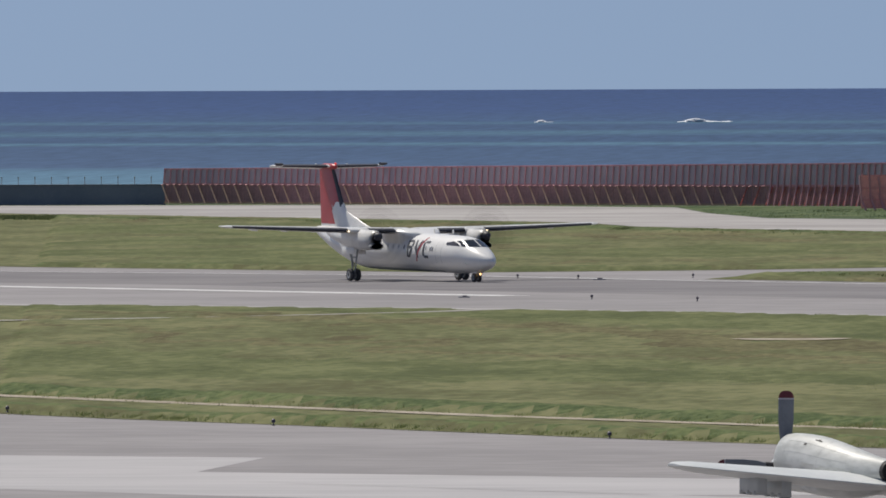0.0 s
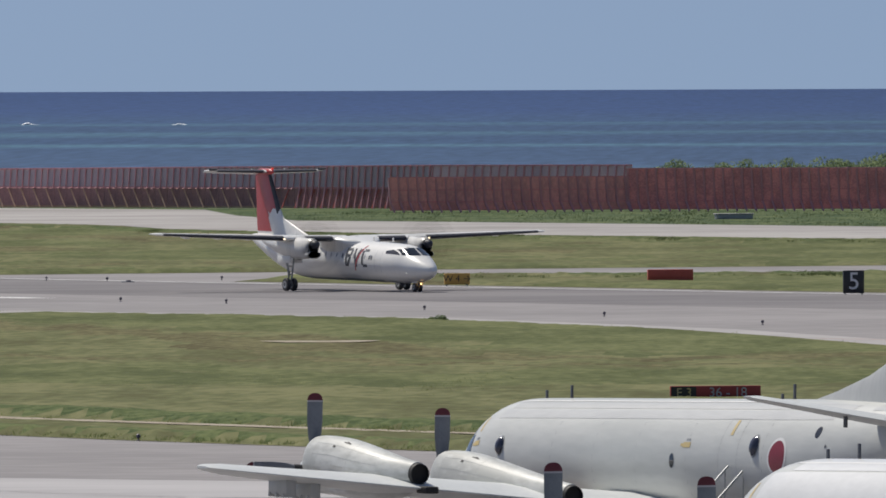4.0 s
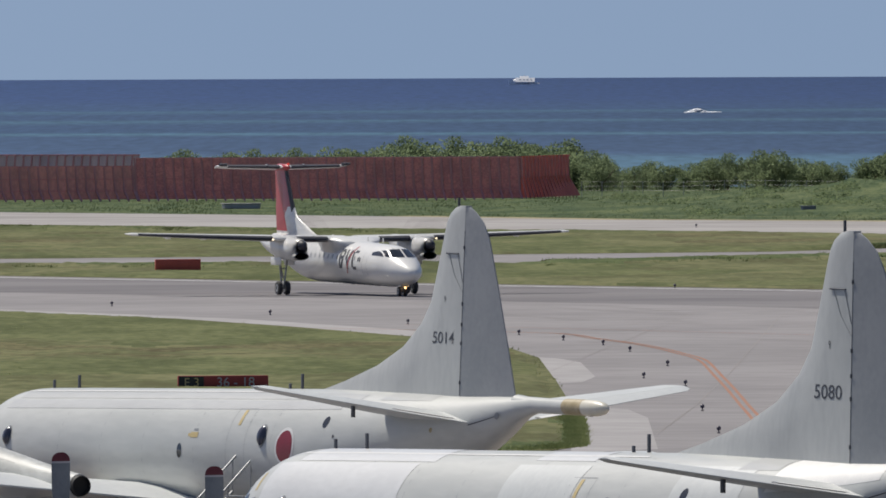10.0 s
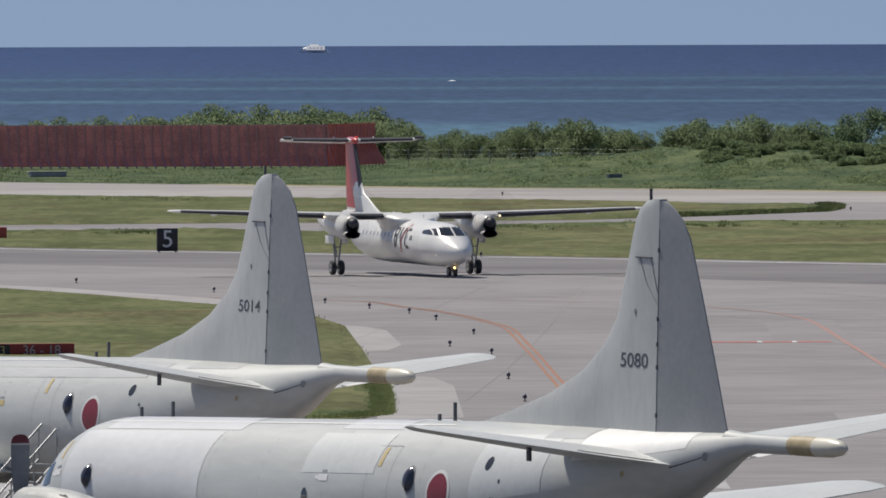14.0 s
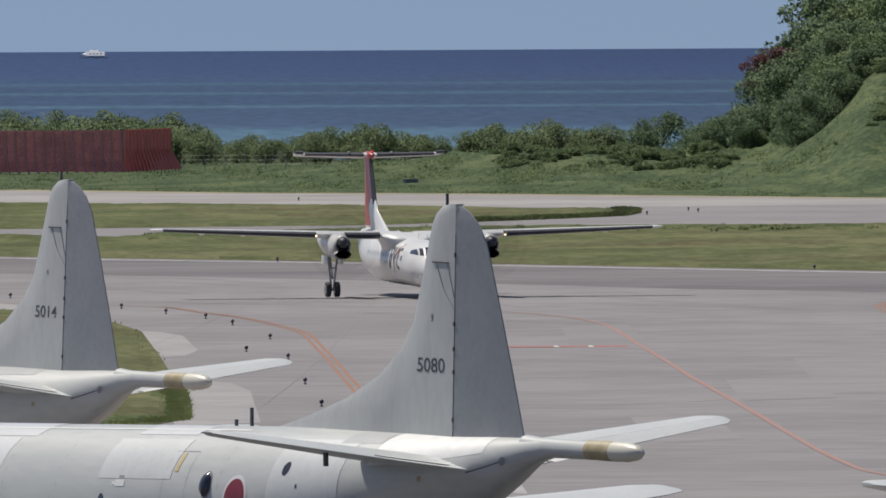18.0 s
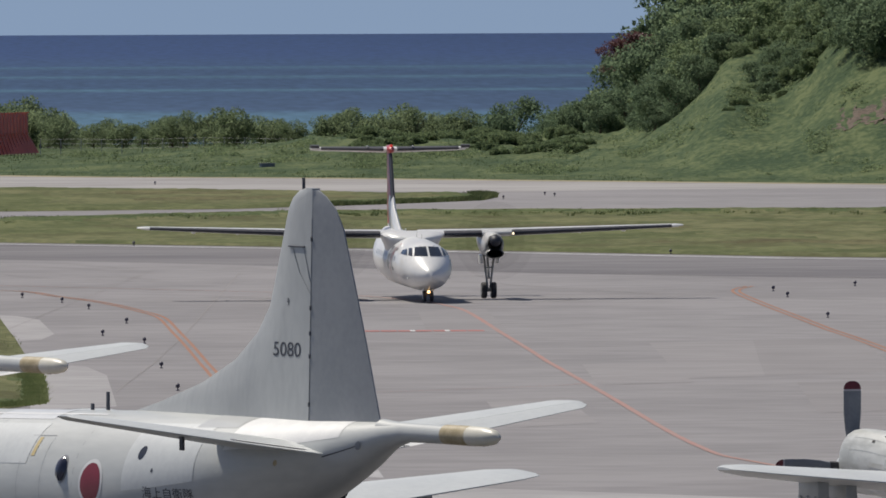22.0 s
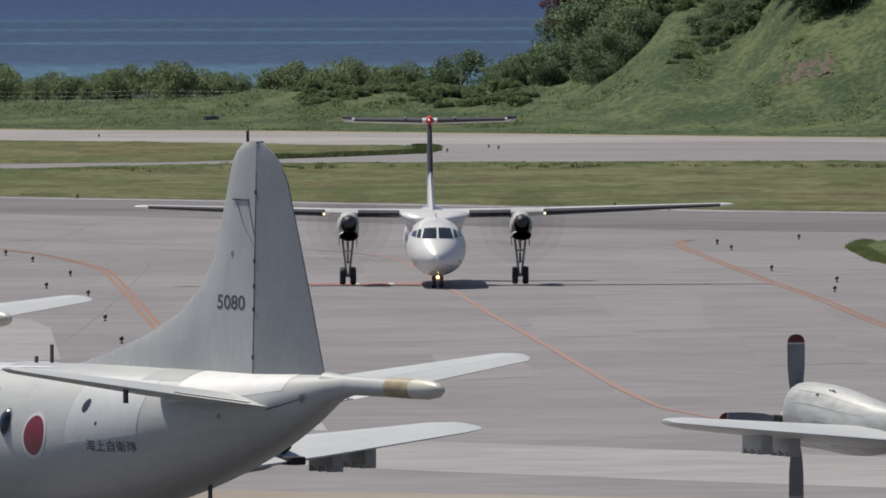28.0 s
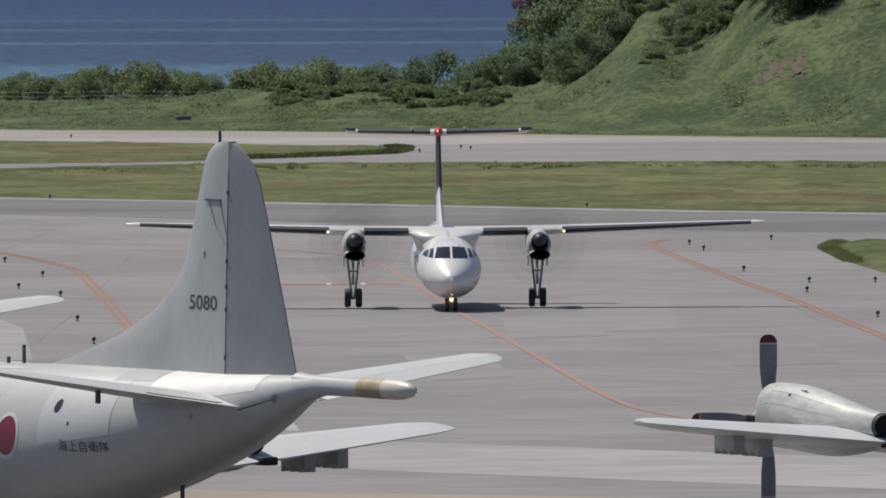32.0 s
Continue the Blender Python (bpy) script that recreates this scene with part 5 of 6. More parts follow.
        for rim in (0.95, 1.45, 1.95):
            part("blade_sweep", turned([(0.02 + 0.01 * rim, 0.34), (0.03 + 0.01 * rim, rim), (-0.01 * rim, rim + 0.02), (-0.01 * rim, 0.34)], n=40), M_BLUR, prop, "blades blurred to a faint dark disc")
        PROPS.append(prop)
        # main gear
        leg = part("main_gear", rod((0.1, s * 3.95 - 0.27, 2.3), (0.02, s * 3.95 - 0.06, 0.45), 0.055), M_STEEL, a, "tall forked main gear leg")
        part("gear_strut", rod((-0.9, s * 3.95, 2.4), (0.02, s * 3.95, 1.0), 0.06), M_STEEL, leg)
        part("gear_strut", rod((0.1, s * 3.95 + 0.27, 2.3), (0.02, s * 3.95 + 0.06, 0.45), 0.055), M_STEEL, leg)
        part("gear_strut", rod((0.1, s * 3.95 - 0.2, 1.55), (0.1, s * 3.95 + 0.2, 1.55), 0.035), M_STEEL, leg)
        for d in (-0.24, 0.24):
            part("gear_door", block(0.9, -0.9, s * 3.95 + d * 1.7 - 0.02, s * 3.95 + d * 1.7 + 0.02, 1.75, 2.2, 0.01), M_WHITE, leg)
        part("axle", rod((0, s * 3.95 - 0.35, 0.41), (0, s * 3.95 + 0.35, 0.41), 0.07), M_STEEL, leg)
        for d in (-0.24, 0.24):
            WHEELS.append((wheel(leg, 0, s * 3.95 + d, 0.41, 0.41, 0.27), 0.41))
        # tailplane
        tr = [(-11.0, s * 0.1, 7.2, 1.75, 0.13), (-11.35, s * 3.55, 7.25, 1.2, 0.13), (-11.4, s * 3.95, 7.26, 1.05, 0.09), (-11.6, s * 4.03, 7.26, 0.6, 0.06)]
        tp = part("tailplane", surface(tr), M_WHITE, a, "white tailplane on top of the fin")
        part("deicing_boot", surface([(-11.03, s * 0.35, 7.205, 1.7, 0.13), (-11.34, s * 3.5, 7.25, 1.2, 0.13)], 0.0, 0.3, 0.01), M_BOOT, tp, "black rubber de-icing boot")
        droop = Matrix.Translation((-12.1, 0, 7.23)) @ Matrix.Rotation(radians(-15), 4, "Y") @ Matrix.Translation((12.1, 0, -7.23))
        raised = Matrix.Translation((-12.1, 0, 7.23)) @ Matrix.Rotation(radians(-6), 4, "Y") @ Matrix.Translation((12.1, 0, -7.23))
        part("horn", moved(surface([(-11.05, s * 3.6, 7.27, 1.45, 0.13), (-11.08, s * 4.05, 7.28, 1.35, 0.12)], 0.0, 0.26, 0.004), raised), M_BOOT, tp, "small dark elevator horn, tilted up")
        part("elevator", moved(surface([(r[0] - 0.56 * r[3], r[1], r[2] - 0.005, r[3] * 0.52, 0.14) for r in tr[:3]]), droop), M_WHITE, tp, "drooping white elevator")
    # roof fairing that carries the wing
    rings = []
    for x, k, top in ((2.9, 0.35, 3.13), (2.2, 0.8, 3.26), (1.4, 1.0, 3.42), (-0.4, 1.0, 3.4), (-1.6, 0.85, 3.28), (-2.9, 0.4, 3.14)):
        rings.append([(x, y * k, z) for y, z in ((0, top), (0.9, top), (1.4, top - 0.05), (1.56, top - 0.16), (1.42, top - 0.4), (1.3, 2.75), (1.2, 2.4), (-1.2, 2.4), (-1.3, 2.75), (-1.42, top - 0.4), (-1.56, top - 0.16), (-1.4, top - 0.05), (-0.9, top))])
    part("wing_fairing", loft(rings), M_WHITE, a, "white wing root fairing on the roof", smooth=60)
    # fin in painted fields
    def fin_row(z):
        le = np.interp(z, [2.9, 3.3, 4.35, 7.3], [-3.2, -5.4, -9.1, -10.95])
        te = np.interp(z, [2.9, 4.3, 7.3], [-12.6, -12.75, -13.0])
        return (le, 0, z, le - te, 0.34 / (le - te) * np.interp(z, [3, 7.3], [1.0, 0.62]))
    fin = part("fin", surface([fin_row(z) for z in (2.95, 3.2, 3.5, 4.3, 4.9)], upright=True), M_WHITE, a, "white lower fin with dorsal fillet")
    part("fin_top", surface([fin_row(z) for z in (4.9, 6.0, 7.15)], upright=True), M_RED, fin, "red painted upper fin")
    part("fin_top", loft([foil_ring(*fin_row(z), a=k, b=1.0, grow=0.006, upright=True) for z, k in ((3.45, 0.66), (3.9, 0.6), (4.3, 0.5), (4.9, 0.24))]), M_RED, fin, "red painted rudder")
    part("deicing_boot", surface([fin_row(z) for z in (4.4, 5.8, 7.1)], 0.0, 0.13, 0.008, upright=True), M_BOOT, fin, "black fin leading edge")
    part("bullet", moved(turned([(0.5, 0.03), (0.35, 0.14), (0.0, 0.2), (-1.2, 0.2), (-2.2, 0.05)], n=16), Matrix.Translation((-10.95, 0, 7.2))), M_RED, fin, "red bullet fairing")
    part("beacon", moved(turned([(0.06, 0.01), (0.03, 0.07), (-0.06, 0.07)], n=10), Matrix.Translation((-10.6, 0, 7.4))), M_BEACON, fin, "red anti-collision light")
    for y in (-1.15, 1.15):
        part("beacon", moved(turned([(0.06, 0.01), (0.02, 0.05), (-0.06, 0.05)], n=10), Matrix.Translation((-11.2, y, 7.36))), M_PURE, fin, "small white lamp")
    for x in (6.6, 3.9, -2.4):
        part("roof_antenna", block(x, x - 0.2, -0.015, 0.015, 3.2, 3.45, 0.01), M_WHITE, body)
    for s in (1, -1):
        part("wiper", rod(skin(st, 9.75, s * 0.1, 0.02), skin(st, 9.2, s * 0.3, 0.02), 0.012, 5), M_INK, body)
        part("pitot", rod(skin(st, 10.2, s * 1.9, 0.0), skin(st, 10.5, s * 1.9, 0.14), 0.02, 5), M_STEEL, body)
    ng = part("nose_gear", rod((9.95, 0, 1.1), (9.88, 0, 0.32), 0.06), M_STEEL, a, "nose landing gear leg")
    part("gear_door", block(10.4, 9.6, 0.25, 0.28, 0.55, 0.95, 0.01), M_WHITE, ng)
    part("gear_door", block(10.4, 9.6, -0.28, -0.25, 0.55, 0.95, 0.01), M_WHITE, ng)
    for y in (-5.05, 5.05):
        lens = moved(turned([(0.03, 0.01), (0.02, 0.05), (-0.03, 0.062), (-0.1, 0.04)], n=14), Matrix.Translation((1.45, y, 3.28)))
        part("landing_light", lens, M_LANDING, a, "lit warm landing light in the wing's leading edge")
    prof = ((10.26, 0.08), (10.48, 0.08), (10.48, 0.092), (10.26, 0.092), (10.26, 0.08))
    hood = loft([[(x, r * math.cos(math.pi * k / 8), 0.5 + r * math.sin(math.pi * k / 8)) for k in range(16)] for x, r in prof], cap=False)
    part("lamp_hood", hood, M_STEEL, ng, "short hood round the taxi light")
    lamp = moved(turned([(0.04, 0.01), (0.03, 0.065), (-0.02, 0.075), (-0.1, 0.04)], n=14), Matrix.Translation((10.3, 0, 0.5)))
    part("taxi_light", lamp, M_TAXI, ng, "lit warm taxi light")
    for d in (-0.17, 0.17):
        WHEELS.append((wheel(ng, 9.88, d, 0.28, 0.28, 0.18), 0.28))
    for o in a.children:                     # it sits slightly nose-down on its gear
        if "gear" not in o.name:
            o.matrix_basis = STANCE @ o.matrix_basis
    return a


PROPS, WHEELS = [], []
STANCE = pose(0, 0, 0, 0, 1.0, 0)
AIRLINER = airliner()

# ---- barrier, wall, signs, lights ----
BARRIER = [(-137.4, 1872.9), (-62.05, 1804.5), (-42.8, 1797)]
SCREEN = [(-65, 1776), (-42.8, 1781), (-6.7, 1778.7), (-2.2, 1806)]


def along(pts, step):
    """Points every `step` metres along a line, with the direction there."""
    out, carry = [], 0.0
    for (x0, y0), (x1, y1) in zip(pts, pts[1:]):
        d = Vector((x1 - x0, y1 - y0, 0))
        n = d.length
        s = carry
        while s < n:
            out.append((Vector((x0, y0, 0)) + d * (s / n), d / n, s))
            s += step
        carry = s - n
    return out


def make_barrier():
    """A long blast fence: grey panels over brown ones between leaning posts, with raking struts; farther on a closer-set
    maroon screen stands before it, whose bright end bay turns the corner."""
    b = thing("barrier", "long red-framed screen fence with grey panels and raking struts", "fence")
    top, mid, base = 4.0, 1.85, -0.1

    def frame_of(p0, p1):
        d = Vector((p1[0] - p0[0], p1[1] - p0[1], 0))
        ln = d.length
        d.normalize()
        n = Vector((d.y, -d.x, 0))                # towards the apron
        return d, n, ln, Matrix(((d.x, -n.x, 0, p0[0]), (d.y, -n.y, 0, p0[1]), (0, 0, 1, 0), (0, 0, 0, 1)))

    def crest(x):                                 # the far western bays are lower
        return top - 0.7 * max(0.0, min(1.0, (-62 - x) / 75))

    def post(p, d, n, foot, knee, head, z0, z1, z2, r, m):
        """A post with a kick at its foot: foot, knee and head give its lean along the fence, in metres."""
        a, k, h = p + d * foot + n * 0.5, p + d * knee + n * 0.12, p + d * head + n * 0.1
        ring = [(-r, -r), (r, -r), (r, r), (-r, r)]
        part("post", loft([[(q.x + d.x * u + n.x * v, q.y + d.y * u + n.y * v, z) for u, v in ring] for q, z in ((a, z0), (k, z1), (h, z2))]), m, b, smooth=0)
    # western fence
    step = 0.86
    k = 0
    for p0, p1 in zip(BARRIER, BARRIER[1:]):
        d, n, ln, m = frame_of(p0, p1)
        cuts = np.arange(0, ln + step, step)
        for u0, u1 in zip(cuts, cuts[1:]):
            u1 = min(u1, ln)
            if u1 - u0 < 0.1:
                continue
            x = p0[0] + d.x * u0
            p = Vector((p0[0], p0[1], 0)) + d * u0
            west = x < -75
            post(p, d, n, 0.0 if west else -0.1, 0.0, 0.16, mid - 0.1 if west else base, mid, crest(x), 0.055 if west else 0.07, M_FPOST)
            part("panel", moved(block(u0 + 0.03, u1 - 0.03, 0.0, 0.05, mid + 0.06, crest(x) - 0.06), m), M_FPANEL, b, smooth=0)
            part("lower_panel", moved(block(u0 + 0.02, u1 - 0.02, 0.02, 0.07, base, mid - 0.06), m), M_FLOWDARK if west else M_FLOW, b, smooth=0)
            if k % 2 == 0:
                back = x > -78                   # here the struts rake the other way and are red
                st, en = p + n * 0.15 + d * (0.3 if back else -0.2), p + n * 0.5 + d * (-0.35 if back else 1.15)
                part("strut", rod((st.x, st.y, mid - 0.1), (en.x, en.y, base), 0.07, 4), M_FBRIGHT if back else M_STRUT, b)
            k += 1
        for z, r, mt in ((top, 0.08, M_FTOP), (mid, 0.09, M_FPOST), (base + 0.1, 0.1, M_STRUT)):
            z0, z1 = (crest(p0[0]), crest(p1[0])) if z == top else (z, z)
            part("rail", moved(loft([[(0, -0.09, z0 - r), (0, 0.06, z0 - r), (0, 0.06, z0 + r), (0, -0.09, z0 + r)], [(ln, -0.09, z1 - r), (ln, 0.06, z1 - r), (ln, 0.06, z1 + r), (ln, -0.09, z1 + r)]]), m), mt, b, smooth=0)
    # close-set screen before it
    base = -0.28
    for j, (p0, p1) in enumerate(zip(SCREEN, SCREEN[1:])):
        d, n, ln, m = frame_of(p0, p1)
        head = 3.05 if j == 0 else 3.8
        flare = 1.15 if j == 2 else 0.0            # the end bay's lower half spreads outwards
        face, low = (M_FMESH, M_FMESH) if j == 0 else (M_FLOW, M_FLOW) if j == 1 else (M_FBAY, M_FBRIGHT)
        cuts = np.arange(0, ln + 0.9, 0.9 if j < 2 else 1.9)
        for u0, u1 in zip(cuts, cuts[1:]):
            u1 = min(u1, ln)
            if u1 - u0 < 0.1:
                continue
            part("panel", moved(block(u0 + 0.004, u1 - 0.004, 0.0, 0.05, mid + 0.03, head - 0.05), m), face, b, smooth=0)
            sheet = bmesh.new()
            f0, f1 = (flare * math.sqrt(min(1.0, u / ln)) for u in (u0, u1))
            q = [(u0, 0.0, mid - 0.03), (u1, 0.0, mid - 0.03), (u1 + f1 * 2, -f1 * 0.6, base + 0.22), (u0 + f0 * 2, -f0 * 0.6, base + 0.22)]
            vs = [sheet.verts.new(v) for v in q] + [sheet.verts.new((v[0], v[1] + 0.05, v[2])) for v in q]
            for f in ((0, 1, 2, 3), (7, 6, 5, 4), (0, 4, 5, 1), (1, 5, 6, 2), (2, 6, 7, 3), (3, 7, 4, 0)):
                sheet.faces.new([vs[i] for i in f])
            bmesh.ops.recalc_face_normals(sheet, faces=sheet.faces[:])
            part("lower_panel", moved(sheet, m), low, b, smooth=0)
            p = Vector((p0[0], p0[1], 0)) + d * u0
            post(p, d, n, 0.42 + f0 * 2, 0.06, -0.12, base - 0.05, mid if flare else 0.7, head, 0.085 if j < 2 else 0.05, M_FPOST if j < 2 else M_FTOP)
        for z, mt in ((head, M_FTOP if j == 1 else M_FPOST), (mid, M_FPOST), (0.75, M_FPOST)):
            if flare and z < 1:
                continue
            part("rail", moved(block(0, ln, -0.1, -0.03, z - 0.05, z + 0.05), m), mt if j < 2 else M_FBRIGHT, b, smooth=0)


def make_sea_wall():
    w = thing("sea_wall", "low dark sea wall with small lamp posts on top", "wall")
    part("wall_body", block(-330, -137.6, 1876, 1877.2, -2.4, 1.72, 0.05), M_WALLDARK, w)
    part("coping", block(-330, -137.6, 1875.9, 1877.3, 1.72, 1.8, 0.02), M_WALLDARK, w)
    for k in range(30):
        x = -139.0 - 1.65 * k
        p = part("post", rod((x, 1876.6, 1.78), (x, 1876.6, 2.45), 0.035, 6), M_STEEL, w, "thin grey post")
        part("post_head", block(x - 0.06, x + 0.06, 1876.53, 1876.67, 2.38, 2.56, 0.02), M_STEEL, p)


def make_wire_fence():
    f = thing("wire_fence", "thin grey wire fence along the shore bushes", "fence")
    for k in range(15):
        x = -1 + 1.9 * k
        y = 1777 - 1.05 * k
        z = ground_z(x, y)
        part("post", rod((x, y, z - 0.3), (x, y, z + 1.55), 0.035, 5), M_GREYDARK, f)
        for h in (1.5, 1.1, 0.7):
            x1, y1 = x + 1.9, y - 1.05
            part("wire", rod((x, y, z + h), (x1, y1, ground_z(x1, y1) + h), 0.007, 4), M_GREYDARK, f)


def loose_pieces(bm):
    """The separate characters of a line of lettering, each as a mesh of its own."""
    left, out = set(bm.verts), []
    while left:
        todo, island = [left.pop()], []
        while todo:
            v = todo.pop()
            island.append(v)
            for e in v.link_edges:
                w = e.other_vert(v)
                if w in left:
                    left.discard(w)
                    todo.append(w)
        piece = bmesh.new()
        copy = {v: piece.verts.new(v.co) for v in sorted(island, key=lambda v: v.index)}
        for f in bm.faces:
            if f.verts[0] in copy:
                piece.faces.new([copy[v] for v in f.verts])
        out.append(piece)
    bm.free()
    return sorted(out, key=lambda b: min(v.co.x for v in b.verts))


def sign_board(name, label, x, y, w, h, face, legs=0.25, turn=0.0, text=(), halves=None):
    s = thing(name, label, "sign", pose(x, y, level(y), 0, 0, turn))
    board = part("board", block(-w / 2, w / 2, -0.12, 0.12, legs, legs + h, 0.03), face, s)
    for k in np.linspace(-0.4, 0.4, 3 if w > 2 else 2):
        part("leg", block(k * w - 0.05, k * w + 0.05, -0.05, 0.05, 0.0, legs + 0.02, 0.01), M_STEEL, s)
    if halves:
        u, m = halves
        part("field", block(-w / 2 + 0.03, -w / 2 + u, -0.128, -0.1, legs + 0.04, legs + h - 0.04), m, s, "black field of the sign", smooth=0)
    for t, u, size, m in text:
        for bm in loose_pieces(letters(t, size)):
            part("character", moved(bm, Matrix.Translation((u, -0.134, legs + h / 2)) @ Matrix.Rotation(radians(90), 4, "X")), m, s, "painted character", smooth=0)
    return s


def make_signs():
    sign_board("distance_sign", "black runway distance sign with white numeral", -14.15, 1159.9, 1.3, 1.4, M_SIGNBLACK, 0.12, 14, text=(("5", 0, 1.5, M_PURE),))
    sign_board("direction_sign", "yellow taxiway direction sign with dark arrow", -40.02, 1209.8, 1.65, 0.72, M_SIGNYELLOW, 0.15, 14, text=(("W 4 →", 0, 0.6, M_SIGNBLACK),))
    sign_board("mandatory_sign", "long red board seen from its back", -26.81, 1227.4, 3.0, 0.75, M_SIGNBRIGHT, 0.12, 14)
    sign_board("holding_sign", "red and black holding point sign in the grass", -16.4, 841.4, 4.05, 0.62, M_SIGNRED, 0.02, 10, text=(("E 3", -1.42, 0.55, M_YELLOW), ("36 - 18", 0.55, 0.6, M_DULL)), halves=(1.15, M_SIGNBLACK))
    box = thing("equipment_box", "low white-painted concrete box in the grass", "box", pose(-31.31, 1693.6, level(1693.6), 0, 0, 14))
    part("body", block(-1.65, 1.65, -0.5, 0.5, 0, 0.42, 0.05), M_DULL, box)
    part("lid", block(-1.75, 1.75, -0.6, 0.6, 0.42, 0.5, 0.03), M_DULL, box)
    for x, y in ((18.4, 1619.5),):
        c = thing("cabinet", "small dark cabinet in the far grass", "box", pose(x, y, ground_z(x, y) - 0.05, 0, 0, 20))
        part("body", block(-0.6, 0.6, -0.3, 0.3, 0, 0.32, 0.05), M_WALLDARK, c)
        part("lid", block(-0.66, 0.66, -0.36, 0.36, 0.32, 0.37, 0.02), M_WALLDARK, c)

    for x, y, w in ((-66.12, 1148.67, 0.66), (-62.39, 1237.22, 0.8)):
        mk = thing("ground_marker", "low flat dark marker lamp set at the pavement edge", "light", pose(x, y, level(y) + 0.04, 0, 0, 14), group="flat pavement markers")
        part("body", block(-w / 2, w / 2, -0.16, 0.16, 0, 0.07, 0.02), M_GREYDARK, mk)
        part("cap", block(-w / 8, w / 4, -0.1, 0.1, 0.07, 0.14, 0.02), M_LAMP, mk)


def edge_light():
    e = thing("edge_light", "small dark taxiway edge light on a stem", "light", group="taxiway edge lights")
    part("base", turned_up([(0.0, 0.07), (0.03, 0.07), (0.05, 0.04)]), M_LAMP, e)
    part("stem", turned_up([(0.04, 0.025), (0.16, 0.025)], 8), M_LAMP, e)
    part("lamp_head", turned_up([(0.12, 0.06), (0.15, 0.085), (0.24, 0.08), (0.28, 0.04), (0.29, 0.01)]), M_LAMP, e, "dark blue glass lamp head")
    return e


def turned_up(prof, n=12):
    return moved(turned(prof, "x", n), Matrix.Rotation(radians(-90), 4, "Y"))


def make_lights():
    spots = ((-68.32, 1248.3), (-64.1, 1243.99), (-56.77, 1248.44), (-57.88, 1139.01), (-51.06, 1128.48), (-38.13, 1095.73), (-27.01, 1066.5), (-17.6, 1035.81), (-9.8, 1005.64), (-3.8, 973.59), (-1.5, 958.44), (0.5, 945.21), (1.8, 928.42), (3.5, 893.36), (2.3, 864.79), (4.1, 844.23),
             (4.5, 783.76), (4.8, 727.49), (-52.64, 778.01), (-37.05, 742.35), (36.73, 966.91), (36.83, 950.79), (41.44, 979.7), (36.73, 899.05), (38.64, 872.32), (37.44, 847.44), (41.65, 871.74), (37.65, 785.95), (4.9, 1135.3), (35.42, 1086.83), (8.2, 1503.47), (33.01, 1387.76), (36.71, 1413.46), (37.21, 1404.9),
             (-66.25, 810.55), (-24.32, 713.31), (-10, 697.44))
    first = edge_light()
    for k, (x, y) in enumerate(spots):
        m = pose(x, y, level(y) + (0.04 if inside(CORNER, x, y) or not inside(FIELD, x, y) else 0.09))
        if k == 0:
            first.matrix_world = m
        else:
            copy_thing(first, m)


make_barrier()
make_sea_wall()
make_wire_fence()
make_signs()
make_lights()

# ---- grass, bushes, trees ----
def tufts(name, places, h, material, label, seed, lean=0.3, per=3, wide=1.0):
    """Blades of grass as narrow triangles in clumps; places are x, y, z and a size factor."""
    rng = random.Random(seed)
    vs, fs = [], []
    for x, y, z, k in places:
        for _ in range(per):
            a = rng.uniform(-0.7, 0.7)
            w = h * k * rng.uniform(0.22, 0.5) * wide
            t = h * k * rng.uniform(0.6, 1.2)
            dx, dy = math.cos(a) * w / 2, math.sin(a) * w / 2
            ox, oy = rng.uniform(-0.3, 0.3), rng.uniform(-0.3, 0.3)
            lx, ly = rng.gauss(0, lean) * t + 0.15 * t, rng.uniform(0.6, 1.5) * t      # laid over by the wind
            n = len(vs)
            vs += [(x + ox - dx, y + oy - dy, z - 0.05), (x + ox + dx, y + oy + dy, z - 0.05), (x + ox + lx + dx * 0.3, y + oy + ly, z + t)]
            fs.append((n, n + 1, n + 2))
    me = bpy.data.meshes.new(name)
    me.from_pydata(vs, [], fs)
    me.materials.append(material)
    me.polygons.foreach_set("use_smooth", [True] * len(fs))
    return tagged(new(name, me), label, kind="stuff")


